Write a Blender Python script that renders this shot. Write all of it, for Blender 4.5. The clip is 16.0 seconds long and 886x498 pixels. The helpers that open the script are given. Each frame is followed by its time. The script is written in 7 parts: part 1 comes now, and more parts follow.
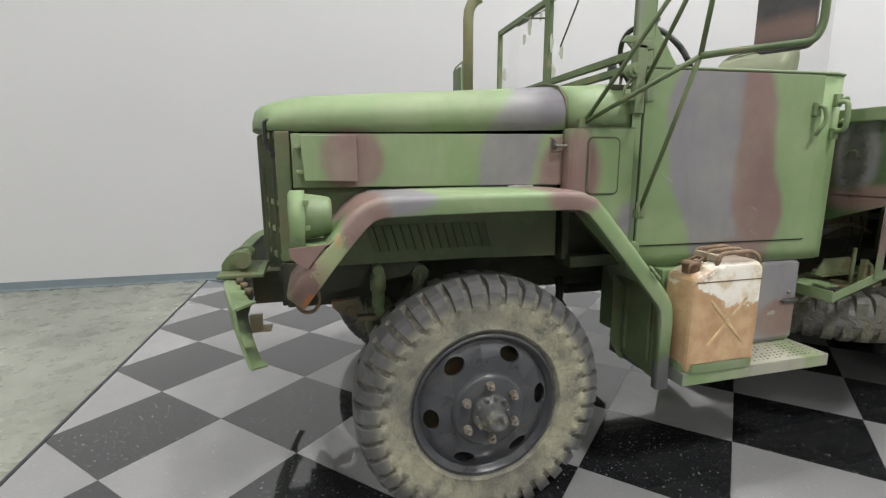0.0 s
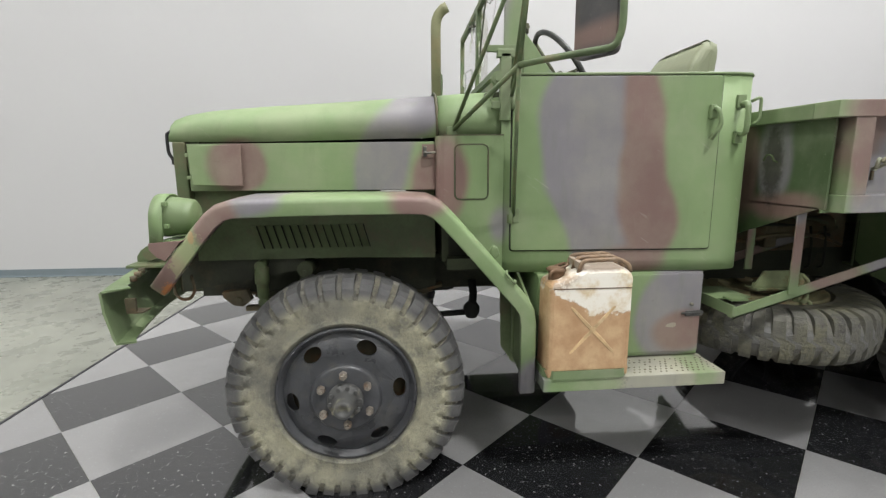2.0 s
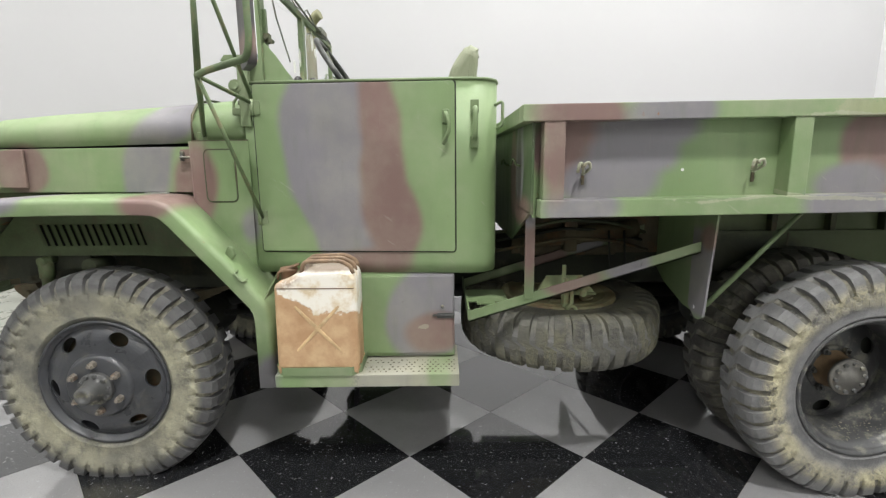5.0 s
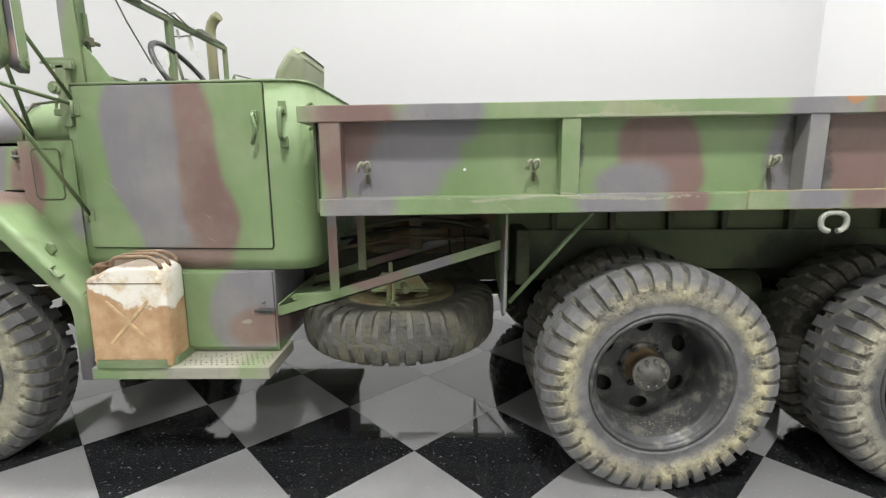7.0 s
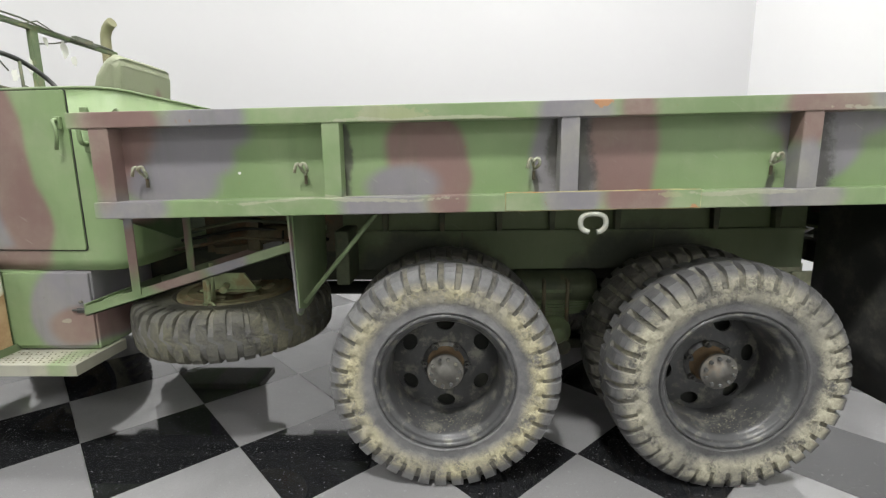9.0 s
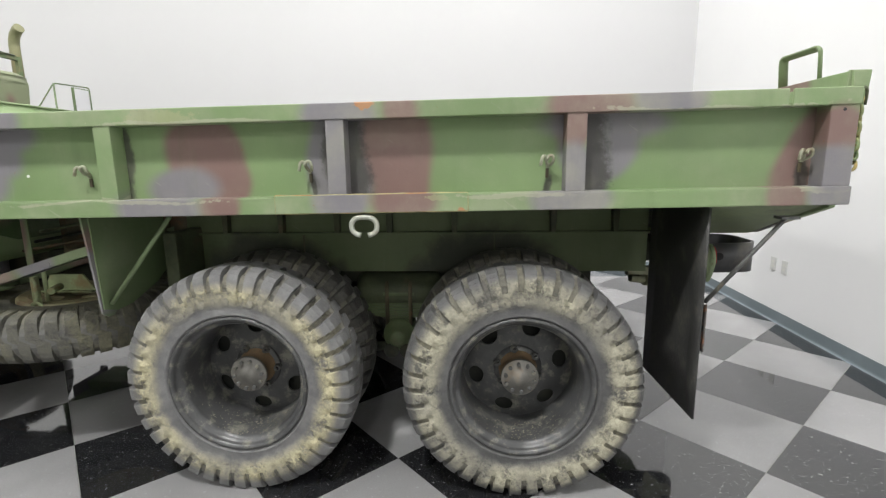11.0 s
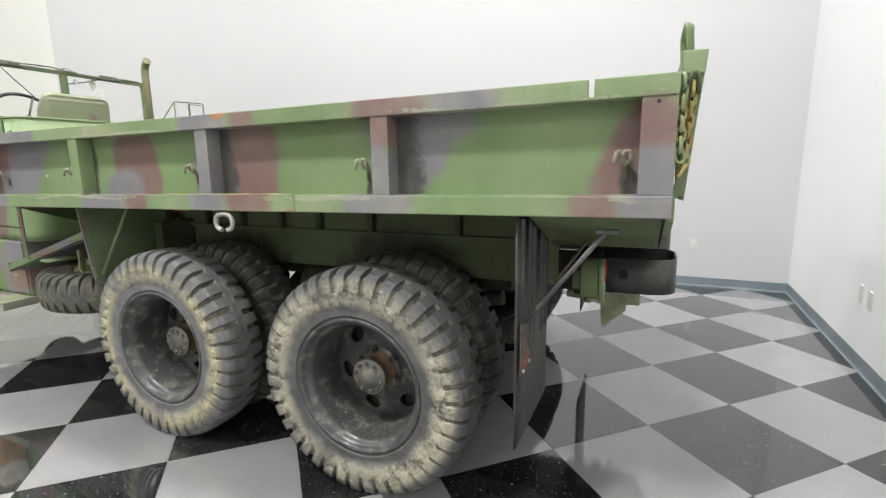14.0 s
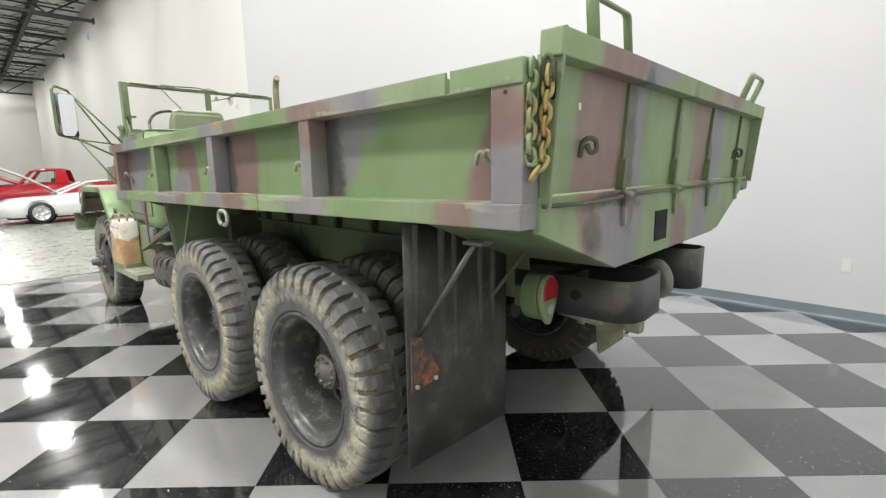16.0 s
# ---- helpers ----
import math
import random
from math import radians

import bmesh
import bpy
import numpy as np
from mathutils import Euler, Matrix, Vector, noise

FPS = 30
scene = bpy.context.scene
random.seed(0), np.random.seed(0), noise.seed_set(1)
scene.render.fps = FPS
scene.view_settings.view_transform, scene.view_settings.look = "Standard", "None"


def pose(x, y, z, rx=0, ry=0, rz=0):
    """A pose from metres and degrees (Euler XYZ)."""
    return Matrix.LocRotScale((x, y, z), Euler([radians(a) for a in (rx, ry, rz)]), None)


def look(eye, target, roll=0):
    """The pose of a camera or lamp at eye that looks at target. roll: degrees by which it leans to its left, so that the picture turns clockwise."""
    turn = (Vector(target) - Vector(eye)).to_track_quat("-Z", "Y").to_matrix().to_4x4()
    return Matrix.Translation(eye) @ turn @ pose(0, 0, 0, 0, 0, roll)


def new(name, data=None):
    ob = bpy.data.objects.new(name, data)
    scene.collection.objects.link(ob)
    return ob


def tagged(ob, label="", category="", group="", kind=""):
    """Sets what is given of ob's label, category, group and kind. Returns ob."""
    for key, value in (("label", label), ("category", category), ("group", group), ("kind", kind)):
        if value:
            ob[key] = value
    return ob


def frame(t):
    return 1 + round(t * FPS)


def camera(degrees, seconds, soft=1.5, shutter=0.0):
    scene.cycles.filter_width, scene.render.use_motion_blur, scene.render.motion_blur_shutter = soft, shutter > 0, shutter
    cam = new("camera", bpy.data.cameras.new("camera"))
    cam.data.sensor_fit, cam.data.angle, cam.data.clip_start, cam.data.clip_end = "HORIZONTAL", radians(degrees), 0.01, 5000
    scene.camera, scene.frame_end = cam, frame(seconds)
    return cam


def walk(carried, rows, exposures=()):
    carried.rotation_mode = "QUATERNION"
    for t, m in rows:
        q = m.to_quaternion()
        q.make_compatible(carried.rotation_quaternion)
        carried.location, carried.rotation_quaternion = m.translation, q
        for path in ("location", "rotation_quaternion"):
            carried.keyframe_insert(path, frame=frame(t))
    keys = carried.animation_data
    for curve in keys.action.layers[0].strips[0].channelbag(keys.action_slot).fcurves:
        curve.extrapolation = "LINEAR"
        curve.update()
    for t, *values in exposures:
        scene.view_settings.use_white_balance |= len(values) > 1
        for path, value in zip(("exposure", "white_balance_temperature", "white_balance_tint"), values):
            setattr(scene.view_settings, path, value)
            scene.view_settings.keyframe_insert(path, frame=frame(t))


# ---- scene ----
cam = camera(86.2, 16.0, 1.3)
PATH = [
    (0, (-0.607, -1.411, 1.415), (-0.1, 0.489, 1.047), -0.3),
    (0.5, (-0.398, -1.518, 1.423), (0.024, 0.402, 1.054), -0.4),
    (1, (-0.187, -1.606, 1.424), (0.154, 0.33, 1.058), -0.4),
    (1.5, (0.035, -1.649, 1.427), (0.272, 0.303, 1.061), -0.5),
    (2, (0.256, -1.688, 1.428), (0.421, 0.273, 1.07), -0.5),
    (2.5, (0.476, -1.718, 1.433), (0.618, 0.245, 1.079), -0.6),
    (3, (0.694, -1.74, 1.435), (0.805, 0.226, 1.084), -0.7),
    (3.5, (0.905, -1.754, 1.432), (0.989, 0.214, 1.084), -0.9),
    (4, (1.13, -1.766, 1.434), (1.164, 0.203, 1.084), -1.0),
    (6.5, (2.172, -1.867, 1.429), (2.162, 0.1, 1.071), -0.4),
    (7, (2.411, -1.867, 1.428), (2.391, 0.101, 1.07), -0.4),
    (7.5, (2.637, -1.872, 1.433), (2.618, 0.095, 1.072), -0.4),
    (8, (2.88, -1.888, 1.43), (2.871, 0.08, 1.073), -0.4),
    (8.5, (3.115, -1.895, 1.43), (3.089, 0.073, 1.073), -0.5),
    (9, (3.36, -1.901, 1.433), (3.309, 0.066, 1.075), -0.7),
    (9.5, (3.616, -1.907, 1.428), (3.551, 0.061, 1.076), -0.7),
    (10, (3.86, -1.898, 1.429), (3.8, 0.069, 1.075), -0.8),
    (12.5, (4.979, -1.774, 1.431), (4.592, 0.156, 1.078), -0.7),
    (13, (5.201, -1.742, 1.43), (4.681, 0.157, 1.08), -0.7),
    (13.5, (5.422, -1.663, 1.431), (4.769, 0.195, 1.082), -0.9),
    (14, (5.635, -1.58, 1.431), (4.855, 0.227, 1.08), -0.9),
    (14.5, (5.847, -1.47, 1.426), (4.893, 0.254, 1.081), -0.9),
    (15, (6.052, -1.337, 1.425), (4.947, 0.295, 1.085), -1.0),
    (15.5, (6.214, -1.188, 1.421), (4.964, 0.336, 1.086), -1.1),
    (16, (6.363, -1.018, 1.42), (5.011, 0.418, 1.085), -1.0),
]
walk(cam, [(t, look(eye, target, roll)) for t, eye, target, roll in PATH],
     [(0.0, -0.3), (2.0, -0.16), (4.0, 0.0), (7.0, 0.1), (9.0, 0.1), (12.5, 0.12), (16.0, 0.16)])

# ---------------------------------------------------------------- light
world = bpy.data.worlds.new("world")
world.use_nodes = True
world.node_tree.nodes["Background"].inputs[0].default_value = (0.5, 0.53, 0.55, 1)
world.node_tree.nodes["Background"].inputs[1].default_value = 0.05
scene.world = world

ROOM = pose(0, 0, 0, 0, 0, -1.66)       # the hall stands 1.66 degrees askew to the truck
X0, X1, Y0, Y1, ZC = -50.0, 6.96, -25.0, 4.675, 9.8
LAMP_W = 490.0
# Row at y = 0.6 follows floor reflections; the others are added fill light
LAMPS = [(-48.4, 0.6, 0.7), (-40.3, 0.6, 0.8), (-33.4, 0.6, 0.8), (-25.0, 0.6, 0.75), (-17.7, 0.6, 0.65), (-12.2, 0.6, 0.65), (-4.6, 1.0, 0.6), (0.2, 1.0, 0.35), (4.6, 1.2, 1.2),
         (-38.0, -8.0, 1.2), (-24.0, -8.0, 1.2), (-12.0, -4.8, 0.5), (-3.6, -4.6, 1.0), (2.6, -4.0, 1.5),
         (-12.0, -11.5, 0.3), (-4.0, -11.5, 0.8), (5.0, -11.5, 0.75), (-4.0, -19.0, 0.4), (5.0, -19.0, 0.4)]


def lamp_light(x, y, power):
    data = bpy.data.lights.new("high_bay_light", "AREA")
    data.shape, data.size, data.energy = "DISK", 0.9, LAMP_W * power
    data.color = (1.0, 0.99, 0.975)
    ob = new("high_bay_light", data)
    ob.matrix_basis = ROOM @ pose(x, y, 9.13)
    return ob


for lx, ly, lp in LAMPS:
    lamp_light(lx, ly, lp)


# ---------------------------------------------------------------- node helpers
def put(nt, socket, v):
    if isinstance(v, bpy.types.NodeSocket):
        nt.links.new(v, socket)
    elif v is not None:
        socket.default_value = v


def rgba(c):
    return (c[0], c[1], c[2], 1.0)


def n_math(nt, op, a, b=None, clamp=False):
    n = nt.nodes.new("ShaderNodeMath")
    n.operation, n.use_clamp = op, clamp
    put(nt, n.inputs[0], a), put(nt, n.inputs[1], b)
    return n.outputs[0]


def n_vec(nt, op, a, b=None):
    n = nt.nodes.new("ShaderNodeVectorMath")
    n.operation = op
    put(nt, n.inputs[0], a)
    if b is not None:
        put(nt, n.inputs[1], b)
    return n.outputs["Value"] if op in ("LENGTH", "DISTANCE", "DOT_PRODUCT") else n.outputs[0]


def n_noise(nt, vec, scale, detail=4.0, rough=0.55, out=0):
    n = nt.nodes.new("ShaderNodeTexNoise")
    put(nt, n.inputs["Vector"], vec)
    n.inputs["Scale"].default_value, n.inputs["Detail"].default_value, n.inputs["Roughness"].default_value = scale, detail, rough
    return n.outputs[out]


def n_range(nt, v, a, b, c=0.0, d=1.0):
    n = nt.nodes.new("ShaderNodeMapRange")
    n.interpolation_type = "SMOOTHSTEP"
    put(nt, n.inputs[0], v)
    for k, val in zip((1, 2, 3, 4), (a, b, c, d)):
        n.inputs[k].default_value = val
    return n.outputs[0]


def n_mix(nt, fac, a, b, blend="MIX"):
    n = nt.nodes.new("ShaderNodeMix")
    n.data_type, n.blend_type = "RGBA", blend
    put(nt, n.inputs[0], fac)
    put(nt, n.inputs[6], rgba(a) if isinstance(a, tuple) else a)
    put(nt, n.inputs[7], rgba(b) if isinstance(b, tuple) else b)
    return n.outputs[2]


def n_place(nt, vec, loc, rot, scale):
    n = nt.nodes.new("ShaderNodeMapping")
    n.vector_type = "TEXTURE"
    put(nt, n.inputs[0], vec)
    n.inputs[1].default_value, n.inputs[2].default_value, n.inputs[3].default_value = loc, rot, scale
    return n.outputs[0]


def n_bump(nt, height, strength, dist=0.01):
    n = nt.nodes.new("ShaderNodeBump")
    put(nt, n.inputs["Height"], height)
    n.inputs["Strength"].default_value, n.inputs["Distance"].default_value = strength, dist
    return n.outputs[0]


def world_pos(nt):
    return nt.nodes.new("ShaderNodeNewGeometry").outputs["Position"]


def own_pos(nt):
    return nt.nodes.new("ShaderNodeTexCoord").outputs["Object"]


def material(name):
    m = bpy.data.materials.new(name)
    m.use_nodes = True
    return m, m.node_tree, m.node_tree.nodes["Principled BSDF"]


def plain(name, col, rough=0.5, metal=0.0, var=0.12, scale=9.0, bump=0.1, dirt=None, dirt_amt=0.5, dirt_scale=4.0):
    """A painted or bare surface with broad and fine variation, and dirt in patches."""
    m, nt, b = material(name)
    p = world_pos(nt)
    broad, fine = n_noise(nt, p, scale, 5), n_noise(nt, p, scale * 14, 3)
    lo, hi = tuple(c * (1 - var) for c in col), tuple(min(1, c * (1 + var)) for c in col)
    c = n_mix(nt, n_range(nt, broad, 0.3, 0.7), lo, hi)
    c = n_mix(nt, n_range(nt, fine, 0.35, 0.75, 0.0, var), c, tuple(x * 0.6 for x in col))
    r = n_range(nt, broad, 0.25, 0.75, max(rough - 0.08, 0.02), min(rough + 0.08, 1))
    if dirt:
        d = n_noise(nt, p, dirt_scale, 8, 0.68)
        f = n_range(nt, d, 0.5, 0.66, 0.0, dirt_amt)
        c = n_mix(nt, f, c, dirt)
    put(nt, b.inputs["Base Color"], c), put(nt, b.inputs["Roughness"], r)
    b.inputs["Metallic"].default_value = metal
    put(nt, b.inputs["Normal"], n_bump(nt, n_math(nt, "ADD", fine, broad), bump, 0.004))
    return m


GREEN, GREY, BROWN = (0.176, 0.254, 0.116), (0.19, 0.181, 0.198), (0.19, 0.121, 0.106)
PALE, RUST, YELLOW, DARKGREEN = (0.36, 0.36, 0.27), (0.4, 0.15, 0.04), (0.3, 0.31, 0.17), (0.052, 0.085, 0.035)
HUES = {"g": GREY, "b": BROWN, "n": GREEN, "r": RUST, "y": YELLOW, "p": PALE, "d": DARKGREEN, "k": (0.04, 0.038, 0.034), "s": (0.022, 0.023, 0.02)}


def camo(name, patches, across="x", ground=GREEN, rough=0.52, dust=0.25, rust=0.0):
    """Sprayed camouflage: soft-edged patches (hue, along, height, half length, half height, tilt) on green."""
    m, nt, b = material(name)
    p = world_pos(nt)
    wob = n_vec(nt, "SUBTRACT", n_noise(nt, p, 3.2, 1, 0.4, 1), (0.5, 0.5, 0.5))
    n = nt.nodes.new("ShaderNodeVectorMath")
    n.operation = "SCALE"
    put(nt, n.inputs[0], wob)
    n.inputs["Scale"].default_value = 0.11
    q = n_vec(nt, "ADD", p, n.outputs[0])
    rough_wob = n_noise(nt, p, 38, 5, 0.7)
    c = n_mix(nt, n_range(nt, n_noise(nt, p, 2.2, 3), 0.3, 0.7), tuple(x * 0.9 for x in ground), tuple(x * 1.1 for x in ground))
    for hue, u, z, ru, rz, tilt in patches:
        if across == "x":
            v = n_place(nt, q, (u, 0, z), (0, radians(tilt), 0), (ru, 60, rz))
        else:
            v = n_place(nt, q, (0, u, z), (radians(tilt), 0, 0), (60, ru, rz))
        d = n_vec(nt, "LENGTH", v)
        soft = 0.022 / min(ru, rz)
        if hue in "ryp":
            d = n_math(nt, "ADD", d, n_math(nt, "MULTIPLY", n_math(nt, "SUBTRACT", rough_wob, 0.5), 2.4))
            soft = 0.12
        # k: near-black marks with ragged edges, mixed in at 0.85
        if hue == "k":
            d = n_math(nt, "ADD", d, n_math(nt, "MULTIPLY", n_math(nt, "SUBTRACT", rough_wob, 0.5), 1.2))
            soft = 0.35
        # s: near-black discs with a soft, uneven edge
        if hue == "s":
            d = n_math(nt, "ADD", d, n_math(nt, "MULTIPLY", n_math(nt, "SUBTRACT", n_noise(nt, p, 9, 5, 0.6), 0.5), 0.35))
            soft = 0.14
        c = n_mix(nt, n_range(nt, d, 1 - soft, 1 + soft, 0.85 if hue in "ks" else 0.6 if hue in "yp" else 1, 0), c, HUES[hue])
    # dust and fading, run-off streaks, thin scratches
    fade = n_noise(nt, p, 3.1, 7, 0.62)
    c = n_mix(nt, n_range(nt, fade, 0.4, 0.72, 0, dust), c, PALE)
    tall = n_place(nt, p, (0, 0, 0), (0, 0, 0), (1, 1, 6))
    run = n_noise(nt, tall, 11, 6, 0.65)
    c = n_mix(nt, n_range(nt, run, 0.52, 0.75, 0, 0.17), c, tuple(x * 0.55 for x in ground))
    c = n_mix(nt, n_range(nt, n_noise(nt, tall, 31, 5, 0.7), 0.6, 0.78, 0, 0.13), c, (0.34, 0.34, 0.27))
    scr = n_noise(nt, n_place(nt, p, (0, 0, 0), (0, radians(35), 0), (12, 1, 1)), 60, 3, 0.6)
    c = n_mix(nt, n_range(nt, scr, 0.69, 0.73, 0, 0.25), c, (0.36, 0.36, 0.3))
    speck = n_noise(nt, p, 70, 6, 0.75)
    c = n_mix(nt, n_range(nt, speck, 0.64, 0.74, 0, 0.45), c, (0.3, 0.31, 0.24))
    c = n_mix(nt, n_range(nt, n_noise(nt, p, 24, 6, 0.7), 0.66, 0.74, 0, 0.3), c, (0.1, 0.09, 0.06))
    if rust:
        spots = n_math(nt, "MULTIPLY", n_range(nt, n_noise(nt, p, 34, 5, 0.7), 0.66, 0.71), n_range(nt, n_noise(nt, p, 2.4, 2), 0.5, 0.62))
        c = n_mix(nt, n_math(nt, "MULTIPLY", spots, rust), c, (0.26, 0.11, 0.04))
    put(nt, b.inputs["Base Color"], c)
    put(nt, b.inputs["Roughness"], n_range(nt, n_math(nt, "ADD", fade, n_math(nt, "MULTIPLY", run, 0.5)), 0.5, 1.0, rough - 0.08, rough + 0.16))
    put(nt, b.inputs["Normal"], n_bump(nt, n_math(nt, "ADD", n_noise(nt, p, 150, 3), n_math(nt, "MULTIPLY", n_noise(nt, p, 3.2, 3), 9.0)), 0.12, 0.004))
    return m


CAMO_CAB = camo("camouflage_cab", [
    ("g", 1.03, 1.56, 0.205, 0.36, 6), ("g", 1.06, 1.32, 0.17, 0.26, -12), ("g", 1.13, 1.1, 0.14, 0.26, -18),
    ("b", 1.28, 1.62, 0.092, 0.25, -6), ("b", 1.3, 1.42, 0.1, 0.2, 0), ("b", 1.325, 1.2, 0.125, 0.24, -8), ("b", 1.24, 0.98, 0.16, 0.065, 0),
    ("b", 0.44, 1.36, 0.075, 0.2, 0), ("g", 0.685, 1.16, 0.04, 0.08, 0), ("g", 0.685, 2.3, 0.048, 0.34, 0)])
CAMO_HOOD = camo("camouflage_hood", [
    ("b", -0.445, 1.42, 0.12, 0.115, 0), ("b", 0.4, 1.36, 0.09, 0.15, 12), ("g", 0.18, 1.4, 0.115, 0.3, 16), ("g", 0.33, 1.72, 0.12, 0.17, 10)], dust=0.3)
CAMO_FENDER = camo("camouflage_fender", [
    ("g", -0.33, 1.29, 0.12, 0.08, 0), ("b", -0.46, 1.21, 0.09, 0.1, 0), ("b", 0.31, 1.28, 0.12, 0.07, 0), ("b", -0.67, 1.04, 0.09, 0.07, 0),
    ("g", 0.8, 0.5, 0.1, 0.12, 0), ("r", -0.655, 0.985, 0.035, 0.02, 0), ("r", -0.552, 1.15, 0.012, 0.018, 0), ("y", -0.585, 1.09, 0.04, 0.08, 40)], dust=0.35, rust=0.4)
CAMO_BOX = camo("camouflage_box", [("g", 1.5, 0.76, 0.2, 0.24, 20), ("b", 1.52, 0.66, 0.13, 0.1, 0), ("p", 1.46, 0.68, 0.018, 0.012, 0)])
CAMO_BOARD = camo("camouflage_board", [("g", 1.3, 0.5, 0.12, 0.1, 0), ("g", 0.83, 0.5, 0.05, 0.1, 0), ("p", 1.35, 0.53, 0.2, 0.1, 0), ("p", 1.0, 0.53, 0.08, 0.1, 0), ("n", 0.98, 0.5, 0.17, 0.1, 0), ("n", 1.55, 0.53, 0.05, 0.1, 0)], ground=(0.21, 0.205, 0.165), dust=0.5)
CAMO_RAIL = camo("camouflage_rail", [
    ("b", 2.06, 1.6, 0.18, 0.09, 0), ("g", 2.4, 1.6, 0.17, 0.09, 0), ("y", 3.13, 1.62, 0.12, 0.035, 0), ("g", 3.82, 1.62, 0.15, 0.09, 0),
    ("b", 4.06, 1.62, 0.06, 0.09, 0), ("b", 4.77, 1.64, 0.17, 0.09, 0), ("g", 5.06, 1.66, 0.13, 0.09, 0), ("r", 3.93, 1.655, 0.04, 0.016, 0),
    ("g", 2.07, 1.26, 0.14, 0.09, 0), ("g", 3.08, 1.27, 0.18, 0.09, 0), ("b", 3.33, 1.27, 0.08, 0.09, 0), ("g", 3.81, 1.28, 0.11, 0.09, 0), ("b", 4.06, 1.28, 0.14, 0.09, 0),
    # Long thin p strips: pale chips plus the rails' edge highlight, painted on
    ("g", 4.69, 1.3, 0.13, 0.09, 0), ("b", 5.48, 1.3, 0.08, 0.09, 0), ("g", 5.65, 1.3, 0.09, 0.09, 0), ("y", 4.2, 1.3, 0.05, 0.012, 0), ("p", 5.62, 1.326, 0.1, 0.012, 0), ("p", 4.5, 1.313, 0.22, 0.009, 0), ("p", 2.9, 1.299, 0.4, 0.008, 0), ("p", 3.3, 1.6, 0.4, 0.008, 0), ("p", 5.2, 1.62, 0.4, 0.009, 0), ("r", 4.31, 1.25, 0.02, 0.02, 0),
    ("b", 1.965, 1.44, 0.06, 0.16, 0), ("g", 3.8, 1.45, 0.07, 0.17, 0), ("b", 4.715, 1.56, 0.07, 0.09, 0), ("g", 4.715, 1.4, 0.07, 0.1, 0), ("b", 5.65, 1.53, 0.09, 0.08, 0), ("g", 5.66, 1.39, 0.09, 0.085, 0)], dust=0.45, rust=0.85)
CAMO_PANEL = camo("camouflage_panel", [
    ("b", 2.05, 1.47, 0.17, 0.16, 25), ("g", 2.34, 1.56, 0.21, 0.09, 0), ("g", 2.27, 1.46, 0.18, 0.1, 0), ("g", 2.17, 1.35, 0.19, 0.1, 0), ("b", 3.24, 1.47, 0.165, 0.16, 0), ("b", 3.3, 1.36, 0.11, 0.12, 0), ("g", 3.14, 1.33, 0.14, 0.08, 0),
    ("g", 3.8, 1.45, 0.13, 0.4, 0), ("b", 4.03, 1.46, 0.13, 0.4, 0), ("b", 4.68, 1.6, 0.05, 0.12, 0), ("g", 4.84, 1.57, 0.24, 0.08, 0), ("g", 4.8, 1.47, 0.15, 0.11, 0), ("g", 4.76, 1.36, 0.07, 0.12, 0),
    # k: near-black upright strips next to the stake posts and below two hooks
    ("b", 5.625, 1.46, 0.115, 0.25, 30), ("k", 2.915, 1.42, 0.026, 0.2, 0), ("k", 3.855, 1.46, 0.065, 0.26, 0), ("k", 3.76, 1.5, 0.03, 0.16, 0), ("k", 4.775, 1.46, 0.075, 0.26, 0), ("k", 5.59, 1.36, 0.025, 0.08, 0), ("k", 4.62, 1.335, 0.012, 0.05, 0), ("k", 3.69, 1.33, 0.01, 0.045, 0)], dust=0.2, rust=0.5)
CAMO_TAIL = camo("camouflage_tailgate", [
    ("b", 0.39, 1.5, 0.15, 0.5, 0), ("g", 0.5, 1.16, 0.15, 0.15, 0), ("g", 0.64, 1.5, 0.085, 0.4, 0), ("b", 1.41, 1.5, 0.12, 0.3, 0), ("g", 1.67, 1.5, 0.13, 0.3, 0), ("b", 1.15, 1.15, 0.1, 0.14, 0), ("g", 1.45, 1.15, 0.13, 0.14, 0),
    # k: near-black strips next to the ribs and along the hinge line
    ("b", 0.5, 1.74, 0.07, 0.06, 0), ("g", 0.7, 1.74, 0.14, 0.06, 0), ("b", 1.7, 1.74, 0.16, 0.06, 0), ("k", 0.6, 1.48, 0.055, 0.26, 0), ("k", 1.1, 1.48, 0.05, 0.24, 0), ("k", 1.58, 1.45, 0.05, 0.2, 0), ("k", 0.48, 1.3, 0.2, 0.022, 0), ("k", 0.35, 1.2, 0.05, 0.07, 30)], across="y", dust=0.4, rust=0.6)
CAMO_MIRROR = camo("camouflage_mirror", [("b", 0.8, 1.95, 0.045, 0.3, 0), ("b", 0.88, 1.81, 0.2, 0.03, 0), ("g", 0.9, 2.15, 0.07, 0.1, 0)], ground=(0.052, 0.05, 0.054), dust=0.15)
# Ground green darkened to paint in the shade between cab and bed
CAMO_BOARD_SHADED = camo("shaded_camouflage_headboard", [("g", 0.3, 1.45, 0.1, 0.2, 0), ("b", 0.47, 1.4, 0.08, 0.22, 0), ("b", 0.25, 1.24, 0.2, 0.05, 0), ("k", 0.31, 1.43, 0.055, 0.16, 0)], across="y", ground=(0.055, 0.09, 0.037))
PAINT = camo("olive_green_paint", [], ground=(0.15, 0.208, 0.1), dust=0.3)
UNDER = plain("dark_green_underbody_paint", (0.072, 0.086, 0.046), 0.66, 0, 0.35, 5, 0.2, (0.13, 0.1, 0.058), 0.7, 4)
